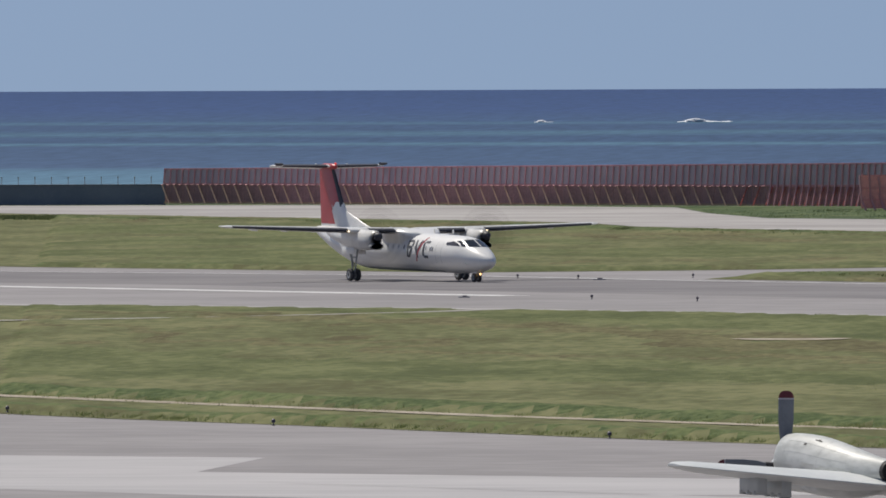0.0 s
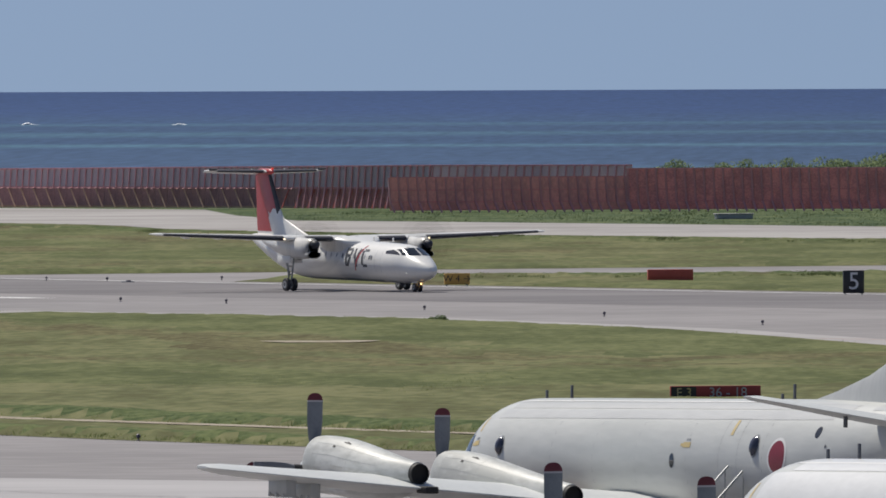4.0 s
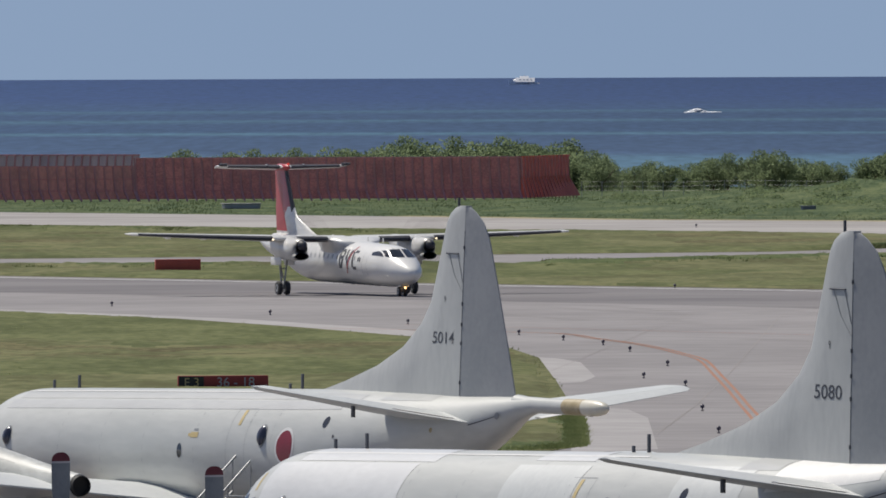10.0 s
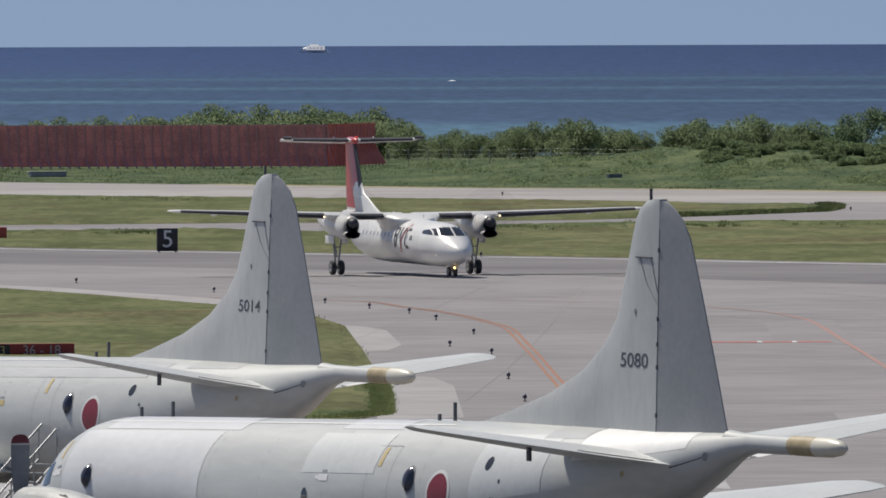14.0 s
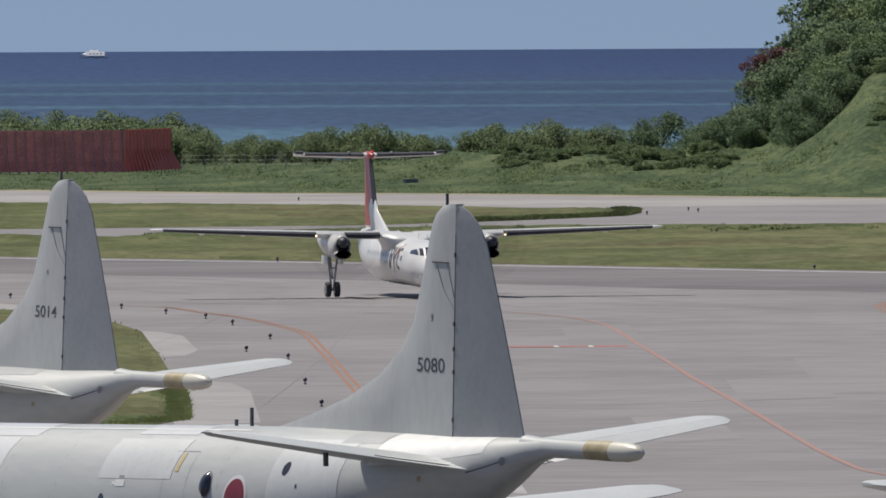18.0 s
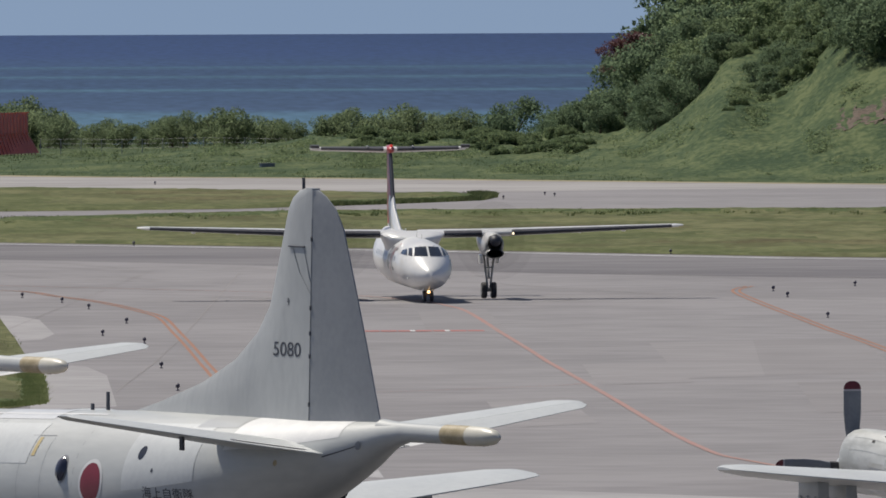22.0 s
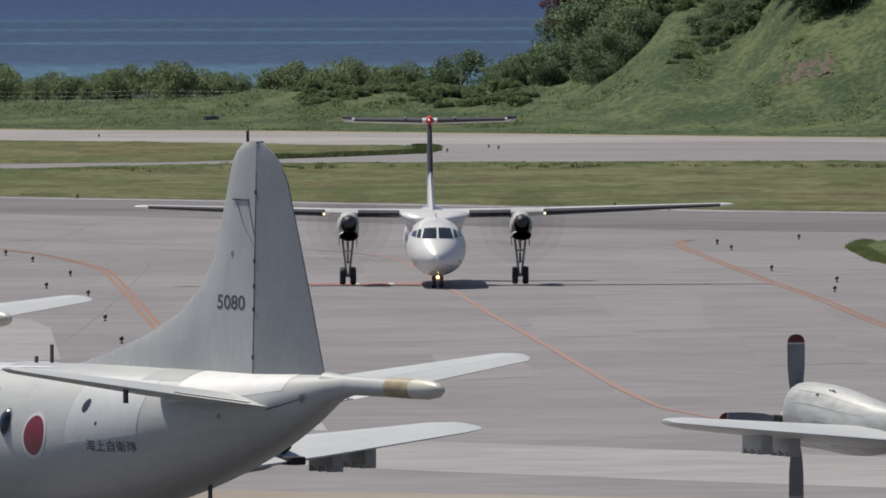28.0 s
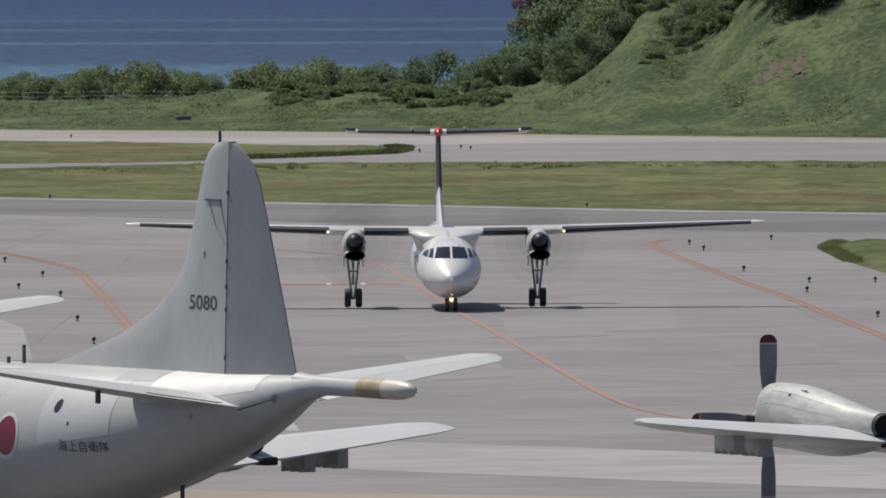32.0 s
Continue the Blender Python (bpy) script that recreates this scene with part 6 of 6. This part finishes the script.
def make_grass():
    rng = random.Random(5)
    pl = []
    while len(pl) < 7000:
        x, y = rng.uniform(-105, 2), rng.uniform(682, 1150)
        if not inside(FIELD, x, y) or abs(x) > 0.074 * y + 6:
            continue
        d = noise.noise(Vector((x * 0.09, y * 0.0143, 0)))
        if rng.random() > 0.55 + 0.6 * d:
            continue
        pl.append((x, y, level(y) + 0.09, 0.6 + 0.5 * max(0, d)))
    # ranker growth beside the soil track and along the pavement edges
    track = TRACK[1:]
    for (x0, y0), (x1, y1) in zip(track, track[1:]):
        n = int(math.hypot(x1 - x0, y1 - y0) * 6)
        for _ in range(n):
            f = rng.random()
            pl.append((x0 + (x1 - x0) * f + rng.gauss(0.5, 0.5), y0 + (y1 - y0) * f + 4.5 + abs(rng.gauss(0, 4.5)), level(y0 + (y1 - y0) * f) + 0.15, rng.uniform(0.8, 1.5)))
    tufts("field_grass", pl, 0.15, M_BLADE, "long wind-blown grass of the airfield", 1)
    pl = []
    for poly, n in ((ISLAND, 400), (FAR_GRASS, 400), (CORNER, 300)):
        xs, ys = [p[0] for p in poly], [p[1] for p in poly]
        k = 0
        while k < n:
            x, y = rng.uniform(max(-150, min(xs)), min(80, max(xs))), rng.uniform(min(ys), max(ys))
            if inside(poly, x, y) and abs(x) < 0.074 * y + 5:
                pl.append((x, y, level(y) + 0.09, rng.uniform(0.4, 0.8)))
                k += 1
    tufts("verge_grass", pl, 0.2, M_BLADE, "grass on the islands beside the runway", 2)
    pl = []
    while len(pl) < 16000:
        x, y = rng.uniform(-80, 100), rng.uniform(1450, 2016)
        edge = float(np.interp(x, [p[0] for p in FAR_EDGE], [p[1] for p in FAR_EDGE]))
        if y < edge + 2 or abs(x - 20) > 0.048 * y + 20 or (x < -4 and y > 1785):
            continue
        d = noise.noise(Vector((x * 0.12, y * 0.024, 2)))
        if rng.random() > 0.6 + 0.5 * d:
            continue
        pl.append((x, y, ground_z(x, y), rng.uniform(0.6, 1.3) + max(0, d)))
    tufts("hillside_grass", pl, 0.13, M_HILLBLADE, "tall green grass on the slope and far verge", 3)


def make_tall_grass():
    """Rank uncut growth along the edges of the islands and the far strip."""
    rng = random.Random(8)
    pl, near = [], []
    for pts, w, h in RANK:
        if h < 0.25:
            continue
        for (x0, y0), (x1, y1) in zip(pts, pts[1:]):
            for _ in range(int(math.hypot(x1 - x0, y1 - y0) * 55 * h / 0.4)):
                f = rng.random()
                x, y = x0 + (x1 - x0) * f + rng.gauss(0, 0.3), y0 + (y1 - y0) * f + rng.gauss(0, 0.8 * w)
                d = noise.noise(Vector((x * 0.2, y * 0.048, 4)))
                if (inside(FIELD, x, y) or inside(ISLAND, x, y) or inside(FAR_GRASS, x, y) or inside(CORNER, x, y)) and rng.random() < 0.7 + 0.6 * d:
                    (near if y < 987 else pl).append((x, y, level(y) + 0.1, (0.45 + h) * (rng.uniform(0.7, 1.3) + 0.5 * max(0, d))))
    tufts("tall_grass", pl, 0.3, M_TALL, "rank green grass along the verges", 6, per=7, wide=1.5, lean=0.5)
    tufts("tall_grass", near, 0.17, M_NEARBLADE, "long fine grass at the field's edge", 9, per=9, wide=0.55, lean=0.6)


def crown_mesh(seed, rx, rz, clumps, leaf, material, flat=0.0):
    """Leaf cards in uneven clumps round a few limbs."""
    rng = random.Random(seed)
    vs, fs = [], []
    lobes = []
    for _ in range(clumps):
        a, r = rng.uniform(0, 2 * math.pi), rx * math.sqrt(rng.random()) * 0.8
        zz = rz * rng.uniform(0.25, 0.95) * (1 - 0.45 * (r / rx) ** 2)
        lobes.append((r * math.cos(a), r * math.sin(a), zz, rng.uniform(0.24, 0.42) * rx))
    for x, y, z, r in lobes:
        for _ in range(170):
            d = Vector((rng.gauss(0, 1), rng.gauss(0, 1), rng.gauss(0.25, 0.8))).normalized() * r * rng.uniform(0.6, 1.08)
            c = Vector((x, y, z)) + Vector((d.x, d.y, d.z * 0.75))
            u = Vector((rng.gauss(0, 1), rng.gauss(0, 1), rng.gauss(0, 1))).normalized()
            w = u.cross(d if d.length else Vector((0, 0, 1)))
            w = w.normalized() if w.length > 1e-4 else Vector((1, 0, 0))
            s = leaf * rng.uniform(0.6, 1.3)
            n = len(vs)
            vs += [tuple(c + w * s), tuple(c + u * s * 0.6), tuple(c - w * s), tuple(c - u * s * 0.6 + d * 0.15)]
            fs.append((n, n + 1, n + 2, n + 3))
    me = bpy.data.meshes.new("crown")
    me.from_pydata(vs, [], fs)
    me.materials.append(material)
    me.polygons.foreach_set("use_smooth", [True] * len(fs))
    return me


def tree_kind(name, label, category, seed, rx, rz, clumps, leaf, material, trunk):
    t = thing(name, label, category)
    rng = random.Random(seed)
    bm = rod((0, 0, -0.6), (0.1, 0.05, trunk), 0.05 * rx + 0.04, 7, 0.03 * rx)
    for k in range(5):
        a = 2 * math.pi * k / 5 + rng.uniform(-0.4, 0.4)
        rod((0.05, 0, trunk * rng.uniform(0.4, 0.9)), (rx * 0.55 * math.cos(a), rx * 0.55 * math.sin(a), rz * rng.uniform(0.5, 0.8)), 0.025 * rx + 0.02, 5, 0.015, bm)
    part("trunk", bm, M_BARK, t, "forked brown trunk")
    c = new("crown", crown_mesh(seed, rx, rz, clumps, leaf, material))
    c.parent = t
    tagged(c, "uneven leafy crown")
    return t


def make_trees():
    rng = random.Random(21)
    bush = [tree_kind("shore_tree", "low wind-shaped green shore tree", "tree", 30 + k, 2.1 + 0.3 * k, 3.4 + 0.2 * k, 30, 0.085, M_SHORELEAF, 1.4) for k in range(3)]
    dark = [tree_kind("hill_tree", "dense dark-green tree on the hill", "tree", 50 + k, 2.6 + 0.4 * k, 4.6 + 0.4 * k, 30, 0.11, M_LEAFDARK, 2.0) for k in range(3)]
    shrub = [tree_kind("shrub", "small round green shrub on the slope", "shrub", 70 + k, 1.2, 1.0, 16, 0.075, M_SCRUB, 0.5) for k in range(3)]
    mixed = dark[:2] + [tree_kind("hill_tree", "lighter green bushy tree on the hill", "tree", 80 + k, 2.4 + 0.4 * k, 4.2, 26, 0.11, M_LEAF, 1.8) for k in range(2)]
    red = tree_kind("hill_tree", "tree with dark red leaves on the hill", "tree", 90, 3.0, 1.7, 9, 0.12, M_LEAFRED, 0.9)
    used = set()

    def put(proto, x, y, s, sink=0.0, group="shore trees"):
        m = pose(x, y, ground_z(x, y) - sink, 0, 0, rng.uniform(0, 360))
        ob = proto if proto.name not in used else copy_thing(proto, m)
        used.add(proto.name)
        ob.matrix_world = m @ Matrix.Diagonal((s, s, s * rng.uniform(0.9, 1.1), 1))
        tagged(ob, group=group)
    # row of shore trees behind the barrier; heights follow its uneven skyline
    line = ((-44, 0.8), (-40, 1.05), (-36, 1.1), (-32, 1.05), (-28.5, 1.0), (-25.5, 1.15), (-23, 1.3), (-20, 1.28), (-17, 1.25), (-14, 1.3), (-11, 1.33), (-8.5, 1.33), (-6, 1.25), (-3.5, 1.2), (-1, 1.1), (1.0, 0.85),
            (4, 0.7), (6.5, 0.85), (9, 0.75), (11.5, 0.85), (14, 0.9), (16.5, 1.05), (19, 1.1), (21.5, 1.0), (24.0, 0.7), (27.5, 1.0), (30.5, 1.0), (33.5, 0.95), (36, 1.1), (38.5, 0.85), (41, 0.95))
    for x, s in line:
        for k in range(3 if x < 3 else 2):
            put(bush[rng.randrange(3)], x + (1.5 if k == 2 else 0) + rng.uniform(-0.7, 0.7), 1890 + rng.uniform(-10, 10) + 17 * k, s * rng.uniform(0.93, 1.07), 0.2)
    put(dark[0], 43.5, 1850, 0.9)
    put(dark[1], 45.5, 1858, 0.95)
    put(dark[2], 48.5, 1842, 0.6)
    # the hill's wooded crest and flank
    for x, y, s in ((47.4, 1754, 0.8), (48.6, 1762, 0.95), (49.6, 1745, 0.8), (50.8, 1758, 0.95), (52.2, 1750, 1.0), (53.4, 1763, 1.15), (54.8, 1754, 1.3), (56.2, 1763, 1.75), (58, 1755, 1.7), (59.8, 1767, 1.7), (61.5, 1759, 1.6),
                    (54.2, 1666, 0.8), (55.2, 1677, 1.0), (56.4, 1690, 1.05), (53, 1658, 0.7), (58.2, 1700, 1.0), (50, 1683, 0.5), (52.4, 1666, 0.75), (53.6, 1675, 0.6), (51.4, 1695, 0.9), (53.4, 1708, 1.2), (55.4, 1715, 1.3), (57.6, 1721, 1.4), (60, 1730, 1.4)):
        put(mixed[rng.randrange(3)], x, y, s, 0.4, "hill trees")
    for k in range(58):
        x = rng.uniform(60, 112)
        y = 1546 - 1.3 * (x - 45) + rng.uniform(172, 357)
        put(mixed[rng.randrange(4)], x, y, rng.uniform(0.9, 1.5), 0.4, "hill trees")
    for x, y, s in ((69.3, 1597, 0.5), (70.7, 1597, 0.6), (71.9, 1595, 0.6), (73.5, 1591, 0.6), (75.1, 1589, 0.65), (76.7, 1594, 0.7), (73.6, 1606, 0.8), (75.3, 1602, 0.9), (66.3, 1659, 0.7), (66.9, 1649, 0.6), (67.5, 1664, 0.8), (68.1, 1624, 0.7), (69.4, 1618, 0.8), (70.3, 1608, 0.7), (71.6, 1614, 0.9), (72.5, 1623, 1.0), (69.9, 1630, 0.9), (68.3, 1611, 0.45), (46.5, 1707, 0.6), (47.5, 1695, 0.7), (48.6, 1682, 0.6), (47, 1720, 0.7), (48.2, 1714, 0.8), (49.2, 1699, 0.8), (46, 1695, 0.45), (45.4, 1714, 0.5)):
        put(dark[rng.randrange(3)], x, y, s, 0.3, "hill trees")
    for x, y, s in ((76.2, 1628, 0.8), (77.6, 1618, 0.8), (79, 1610, 0.85), (80.6, 1606, 0.9), (78.4, 1632, 1.0), (82, 1600, 0.9), (75, 1640, 0.8)):
        put(dark[rng.randrange(3)], x, y, s, 0.4, "hill trees")
    for x, y, s, up in ((52.2, 1744, 0.75, 6.2), (53.6, 1742, 0.8, 5.5), (51.2, 1741, 0.4, 5.4)):
        put(red, x, y, s, -up, "hill trees")
    for x, y, s in ((52.2, 1643, 0.7), (54, 1647, 0.75), (53, 1653, 0.8), (55.4, 1660, 0.85), (57, 1656, 0.8), (58.5, 1654, 0.8), (56.3, 1650, 0.7), (57.8, 1667, 0.9), (59.5, 1669, 0.9), (61, 1677, 0.9), (62.6, 1684, 0.9)):
        put(mixed[rng.randrange(4)], x, y, s, 0.5, "hill trees")
    for x, y, s in ((60.5, 1629, 0.5), (61.6, 1634, 0.55), (62.8, 1635, 0.6), (63.8, 1624, 0.5), (61.2, 1620, 0.45), (64.8, 1626, 0.5), (63.5, 1640, 0.6), (65.7, 1636, 0.6), (62.1, 1625, 0.5)):
        put(dark[rng.randrange(3)], x, y, s, 0.9, "hill trees")
    # dark wood on the eastern shoulder, lighter growth over the ridge, low scrub in the hollow
    for x, y, s in ((67.6, 1602.1, 0.75), (68.45, 1597.5, 0.9), (69.34, 1594, 0.95), (70.16, 1590.9, 1.0), (68.45, 1608.5, 1.0), (69.45, 1604, 1.1), (70.34, 1601.5, 1.1), (70.73, 1589.9, 1.0), (68.02, 1621.1, 0.8), (71.42, 1589.4, 1.1), (71.4, 1599.4, 1.1), (65.65, 1658.7, 0.6), (66.2, 1635.7, 0.55), (67.43, 1684.6, 0.6), (51.37, 1661.2, 0.4), (51.93, 1647.6, 0.4), (52.7, 1641.1, 0.4)):
        put(dark[rng.randrange(3)], x, y, s, 0.3, "hill trees")
    for x, y, s in ((57.98, 1673, 0.55), (58.49, 1652, 0.4), (59.82, 1647.9, 0.42), (61.38, 1650.4, 0.5), (63.05, 1652.8, 0.55), (64.19, 1646.7, 0.55), (65.18, 1634.7, 0.6), (66.01, 1619.1, 0.5), (66.86, 1610.6, 0.5), (60.55, 1695.9, 0.7), (61.57, 1675.4, 0.7), (63.99, 1693.3, 0.7), (65.7, 1691.7, 0.7), (66, 1655.2, 0.75), (66.64, 1628.6, 0.75), (63.87, 1730.8, 0.8), (66.25, 1739.2, 0.8), (68.42, 1741.7, 0.8), (68.67, 1696.6, 0.8), (67.76, 1632.1, 0.8)):
        put(mixed[2 + rng.randrange(2)], x, y, s, 0.5, "hill trees")
    for x, y, s in ((58.55, 1610.9, 0.8), (59.28, 1607.4, 0.7), (58.71, 1617.9, 0.8), (60.59, 1622.9, 1.0), (61.67, 1625.8, 1.1), (62.46, 1621.3, 1.0), (63.43, 1621.2, 1.2), (64.23, 1617.2, 1.2), (64.85, 1614.7, 1.1), (63.3, 1630.3, 1.3), (62.22, 1633.8, 1.3), (64.17, 1627.7, 1.3), (65.26, 1618.7, 1.2), (57.35, 1607, 0.6), (60.54, 1615.3, 0.8), (62.23, 1615.3, 0.7)):
        put(shrub[rng.randrange(3)], x, y, s, 0.35, "thicket on the bank")
    for k in range(95):                     # low thicket on the bank before the trees
        x = rng.uniform(26, 47)
        y = 1546 - 1.3 * (x - 45) + rng.uniform(80, 134)
        put(shrub[rng.randrange(3)], x, y, rng.uniform(0.6, 1.15), 0.4, "thicket on the bank")
    for x, y, k in ((-40.6, 1060, 0.35), (-36.6, 1054, 0.4), (-35.8, 1053, 0.5), (-31.3, 1042, 0.3)):                    # tall weeds at the edge of the field
        put(shrub[rng.randrange(3)], x, y, k, 0.25, "weeds at the field's edge")


def make_scrub():
    """Low leafy growth that covers the slope: loose mounds of small leaves, thicker in the hollows."""
    rng = random.Random(77)
    vs, fs = [], []
    made = 0
    while made < 1600:
        x, y = rng.uniform(2, 92), rng.uniform(1490, 1740)
        edge = 1546 - 1.3 * (x - 45)
        if y < edge + 12 or y > edge + 170 or (x < 40 and y > edge + 135):
            continue
        thick = noise.noise(Vector((x * 0.16, y * 0.04, 21))) + 0.5 * noise.noise(Vector((x * 0.5, y * 0.12, 22)))
        if rng.random() > -0.2 + 1.2 * thick or math.hypot((x - SCAR[0]) / 3.0, (y - SCAR[1]) / 6.5) < 1:
            continue
        made += 1
        r, h = rng.uniform(0.35, 0.8) * (1 + 0.5 * max(0, thick)), rng.uniform(0.18, 0.42) * (1 + 0.9 * max(0, thick))
        z = ground_z(x, y)
        for _ in range(26):
            a, f = rng.uniform(0, 2 * math.pi), math.sqrt(rng.random())
            c = Vector((x + r * f * math.cos(a), y + r * 1.4 * f * math.sin(a), z + h * (1 - f * f) * rng.uniform(0.5, 1.1)))
            u = Vector((rng.gauss(0, 1), rng.gauss(0, 1), rng.gauss(0, 0.25))).normalized()
            w = u.cross(Vector((rng.gauss(-0.3, 0.35), rng.gauss(-0.2, 0.35), 1))).normalized()
            q = rng.uniform(0.07, 0.15)
            n = len(vs)
            vs += [tuple(c + w * q), tuple(c + u * q * 0.7), tuple(c - w * q), tuple(c - u * q * 0.7)]
            fs.append((n, n + 1, n + 2, n + 3))
    me = bpy.data.meshes.new("hillside_scrub")
    me.from_pydata(vs, [], fs)
    me.materials.append(M_SCRUB)
    tagged(new("hillside_scrub", me), "low leafy scrub over the grassy slope", kind="stuff")


make_grass()
make_tall_grass()
make_scrub()
make_trees()

# ---- boat and breaking waves at sea ----
def boat(name, label, length, height):
    b = thing(name, label, "boat", group="boats offshore")
    bm = loft([[(x, w * length * 0.14, z), (x, w * length * 0.1, 0), (x, -w * length * 0.1, 0), (x, -w * length * 0.14, z)] for x, w, z in ((-length / 2, 0.9, height * 0.35), (0, 1.0, height * 0.36), (length * 0.3, 0.75, height * 0.42), (length / 2, 0.05, height * 0.5))])
    part("hull", bm, M_FOAM, b, "white hull")
    def raked(x0, x1, w0, w1, z0, z1):        # deckhouse with strongly sloped sides
        return loft([[(x, w0 * length, z0 * height), (x, w1 * length, z1 * height), (x, -w1 * length, z1 * height), (x, -w0 * length, z0 * height)] for x in (x0 * length, x1 * length)])
    part("cabin", raked(-0.42, 0.26, 0.24, 0.09, 0.3, 0.78), M_FOAM, b)
    part("bridge", raked(-0.2, 0.12, 0.09, 0.02, 0.78, 0.98), M_FOAM, b)
    for k in range(4):
        part("window", block((-0.32 + 0.13 * k) * length, (-0.26 + 0.13 * k) * length, -length * 0.17, length * 0.17, height * 0.52, height * 0.6), M_GREYDARK, b)
    part("mast", rod((-length * 0.05, 0, height * 0.95), (-length * 0.05, 0, height * 1.15), 0.05, 6), M_STEEL, b)
    return b


def wake(parent, length, width, seed):
    """Spray and foam as many small rounded lumps behind and beside the hull."""
    rng = random.Random(seed)
    bm = bmesh.new()
    for k in range(190):
        f = rng.random()
        x = -length * f + length * 0.3
        r = rng.uniform(0.3, 1.0) * (1 - 0.6 * f)
        up = rng.random() ** 2 * 0.6 * (1 - f)
        bmesh.ops.create_icosphere(bm, subdivisions=1, radius=r, matrix=Matrix.LocRotScale((x, rng.gauss(0, width * (0.3 + 0.5 * f)), r * 0.35 + up), None, (1.6, 1.4, 0.8)))
    tagged(part("wake", bm, M_FOAM, parent, "white foaming wake"), kind="stuff")


SHIP = boat("ferry", "white motor boat far out near the horizon", 6.8, 2.05)
wake(SHIP, 5, 0.6, 1)


def breaker(label, length, height, seed):
    """A short wave breaking on the reef: a crest and a trail of foam, both of many rounded lumps."""
    b = thing("breaking_wave", label, "wave", group="waves breaking on the reef")
    rng = random.Random(seed)
    for name, n, low in (("crest", 190, 1.0), ("foam_trail", 110, 0.3)):
        bm = bmesh.new()
        for k in range(n):
            f = rng.gauss(0, 0.2 if low == 1.0 else 0.36)
            f = max(-0.5, min(0.5, f))
            h = height * low * max(0.1, 1 - 3.0 * abs(f - 0.2)) * rng.random()
            r = rng.uniform(0.25, 0.5) * (0.4 + 0.25 * height)
            bmesh.ops.create_icosphere(bm, subdivisions=1, radius=r, matrix=Matrix.LocRotScale((f * length, rng.gauss(0, 0.5), h), None, (3.2, 1.6, 0.55)))
        tagged(part(name, bm, M_FOAM, b, "white foam"), kind="stuff")
    return b


FAST_A = breaker("long white wave breaking on the reef", 8.9, 0.67, 2)
FAST_B = breaker("small white wave breaking far off", 3.0, 0.45, 3)
FAST_C = breaker("white wave breaking and throwing up spray", 5.6, 0.68, 4)

# ---- what moves ----
# seconds, place of the main gear on the ground, heading
TAXI = [(0, -74.8, 1236.01, -59.8), (1, -67.33, 1225.68, -60.1), (2, -60.07, 1213.24, -59.7), (3, -52.99, 1201.02, -60.3), (4, -46.22, 1188.43, -61.4), (4.5, -43.02, 1184.94, -62.4), (6.5, -31.18, 1160.84, -66), (7, -28.48, 1152.92, -66.7), (8, -23.48, 1139.15, -67.6), (9, -18.76, 1125.78, -68.9), (10, -14.41, 1112.18, -70.2), (11, -10.4, 1099.66, -71.7), (12, -6.61, 1085.31, -73.1), (13, -3.05, 1071.12, -73.9), (13.5, -1.33, 1064.11, -74.3), (15.5, 5.08, 1038.6, -77.8), (16, 6.48, 1031.63, -78.8), (17, 8.96, 1018.89, -80.4), (18, 11.12, 1002.04, -80.8), (19, 13.09, 988.43, -81.3), (20, 14.94, 974.94, -81.9), (21, 16.58, 961.93, -83.4), (22, 17.92, 950.11, -86), (23, 18.81, 937.85, -88.3), (24, 19.24, 924.07, -89.3), (25, 19.48, 908.6, -89.2), (25.5, 19.57, 901.18, -89.1), (27.5, 20.03, 876.88, -90.5), (28, 20.08, 870.4, -90.4), (29, 20.14, 857.04, -90.1), (30, 20.23, 842.95, -90.3), (31, 20.38, 830.14, -90.2), (32, 20.46, 814.48, -90)]


def motions():
    walk(AIRLINER, [(t, pose(x, y, level(y) + 0.06, 0, 0, h)) for t, x, y, h in TAXI])
    # wheels roll with the distance gone
    dist, ts = [0.0], [TAXI[0][0]]
    for a, b in zip(TAXI, TAXI[1:]):
        dist.append(dist[-1] + math.hypot(b[1] - a[1], b[2] - a[2]))
        ts.append(b[0])
    steps = [i / 15 for i in range(0, 481)]
    for w, r in WHEELS:
        p = w.location.copy()
        walk(w, [(t, pose(*p, 0, math.degrees(float(np.interp(t, ts, dist)) / r), 0)) for t in steps])
    for w in PROPS:
        p = w.location.copy()
        walk(w, [(i / 10, pose(*p, 0, 1.0, 0) @ pose(0, 0, 0, 80 * i, 0, 0)) for i in range(0, 321)])
    for b, rows in zip((SHIP, FAST_A, FAST_B, FAST_C), SEA_ROWS):
        walk(b, [(t, pose(x, y, sea_z(math.hypot(x, y)) + z, 0, 0, 180)) for t, x, y, z in rows])


# seconds, place on the sea and height of the boat; the waves rise, run and collapse
SEA_ROWS = [[(0, -7.03, 4641.7, 0), (32, -38.41, 4626.5, 0)],
            [(0, -159.53, 3560, 0), (2.5, -164.82, 3561.4, 0), (4, -167.96, 3561.7, -0.52), (6, -172.16, 3562.8, -1.93), (32, -226.59, 3573.6, -1.92)],
            [(0, -190.37, 3574, -0.11), (3.5, -197.39, 3574.5, -0.07), (4.5, -199.41, 3574.8, -0.3), (6.5, -203.39, 3575, -1.18), (32, -254.37, 3578.6, -1.18)],
            [(0, 43.92, 3503.6, -1.95), (5, 32.21, 3503.7, -1.8), (6.8, 27.93, 3503.7, -0.15), (8, 25.15, 3503.7, 0), (11, 18.1, 3503.8, -0.08), (12.5, 14.57, 3503.8, -0.19), (13.5, 12.24, 3503.8, -0.26), (15.3, 8.03, 3503.8, -1.95), (32, -30.78, 3503.7, -1.95)]]
motions()
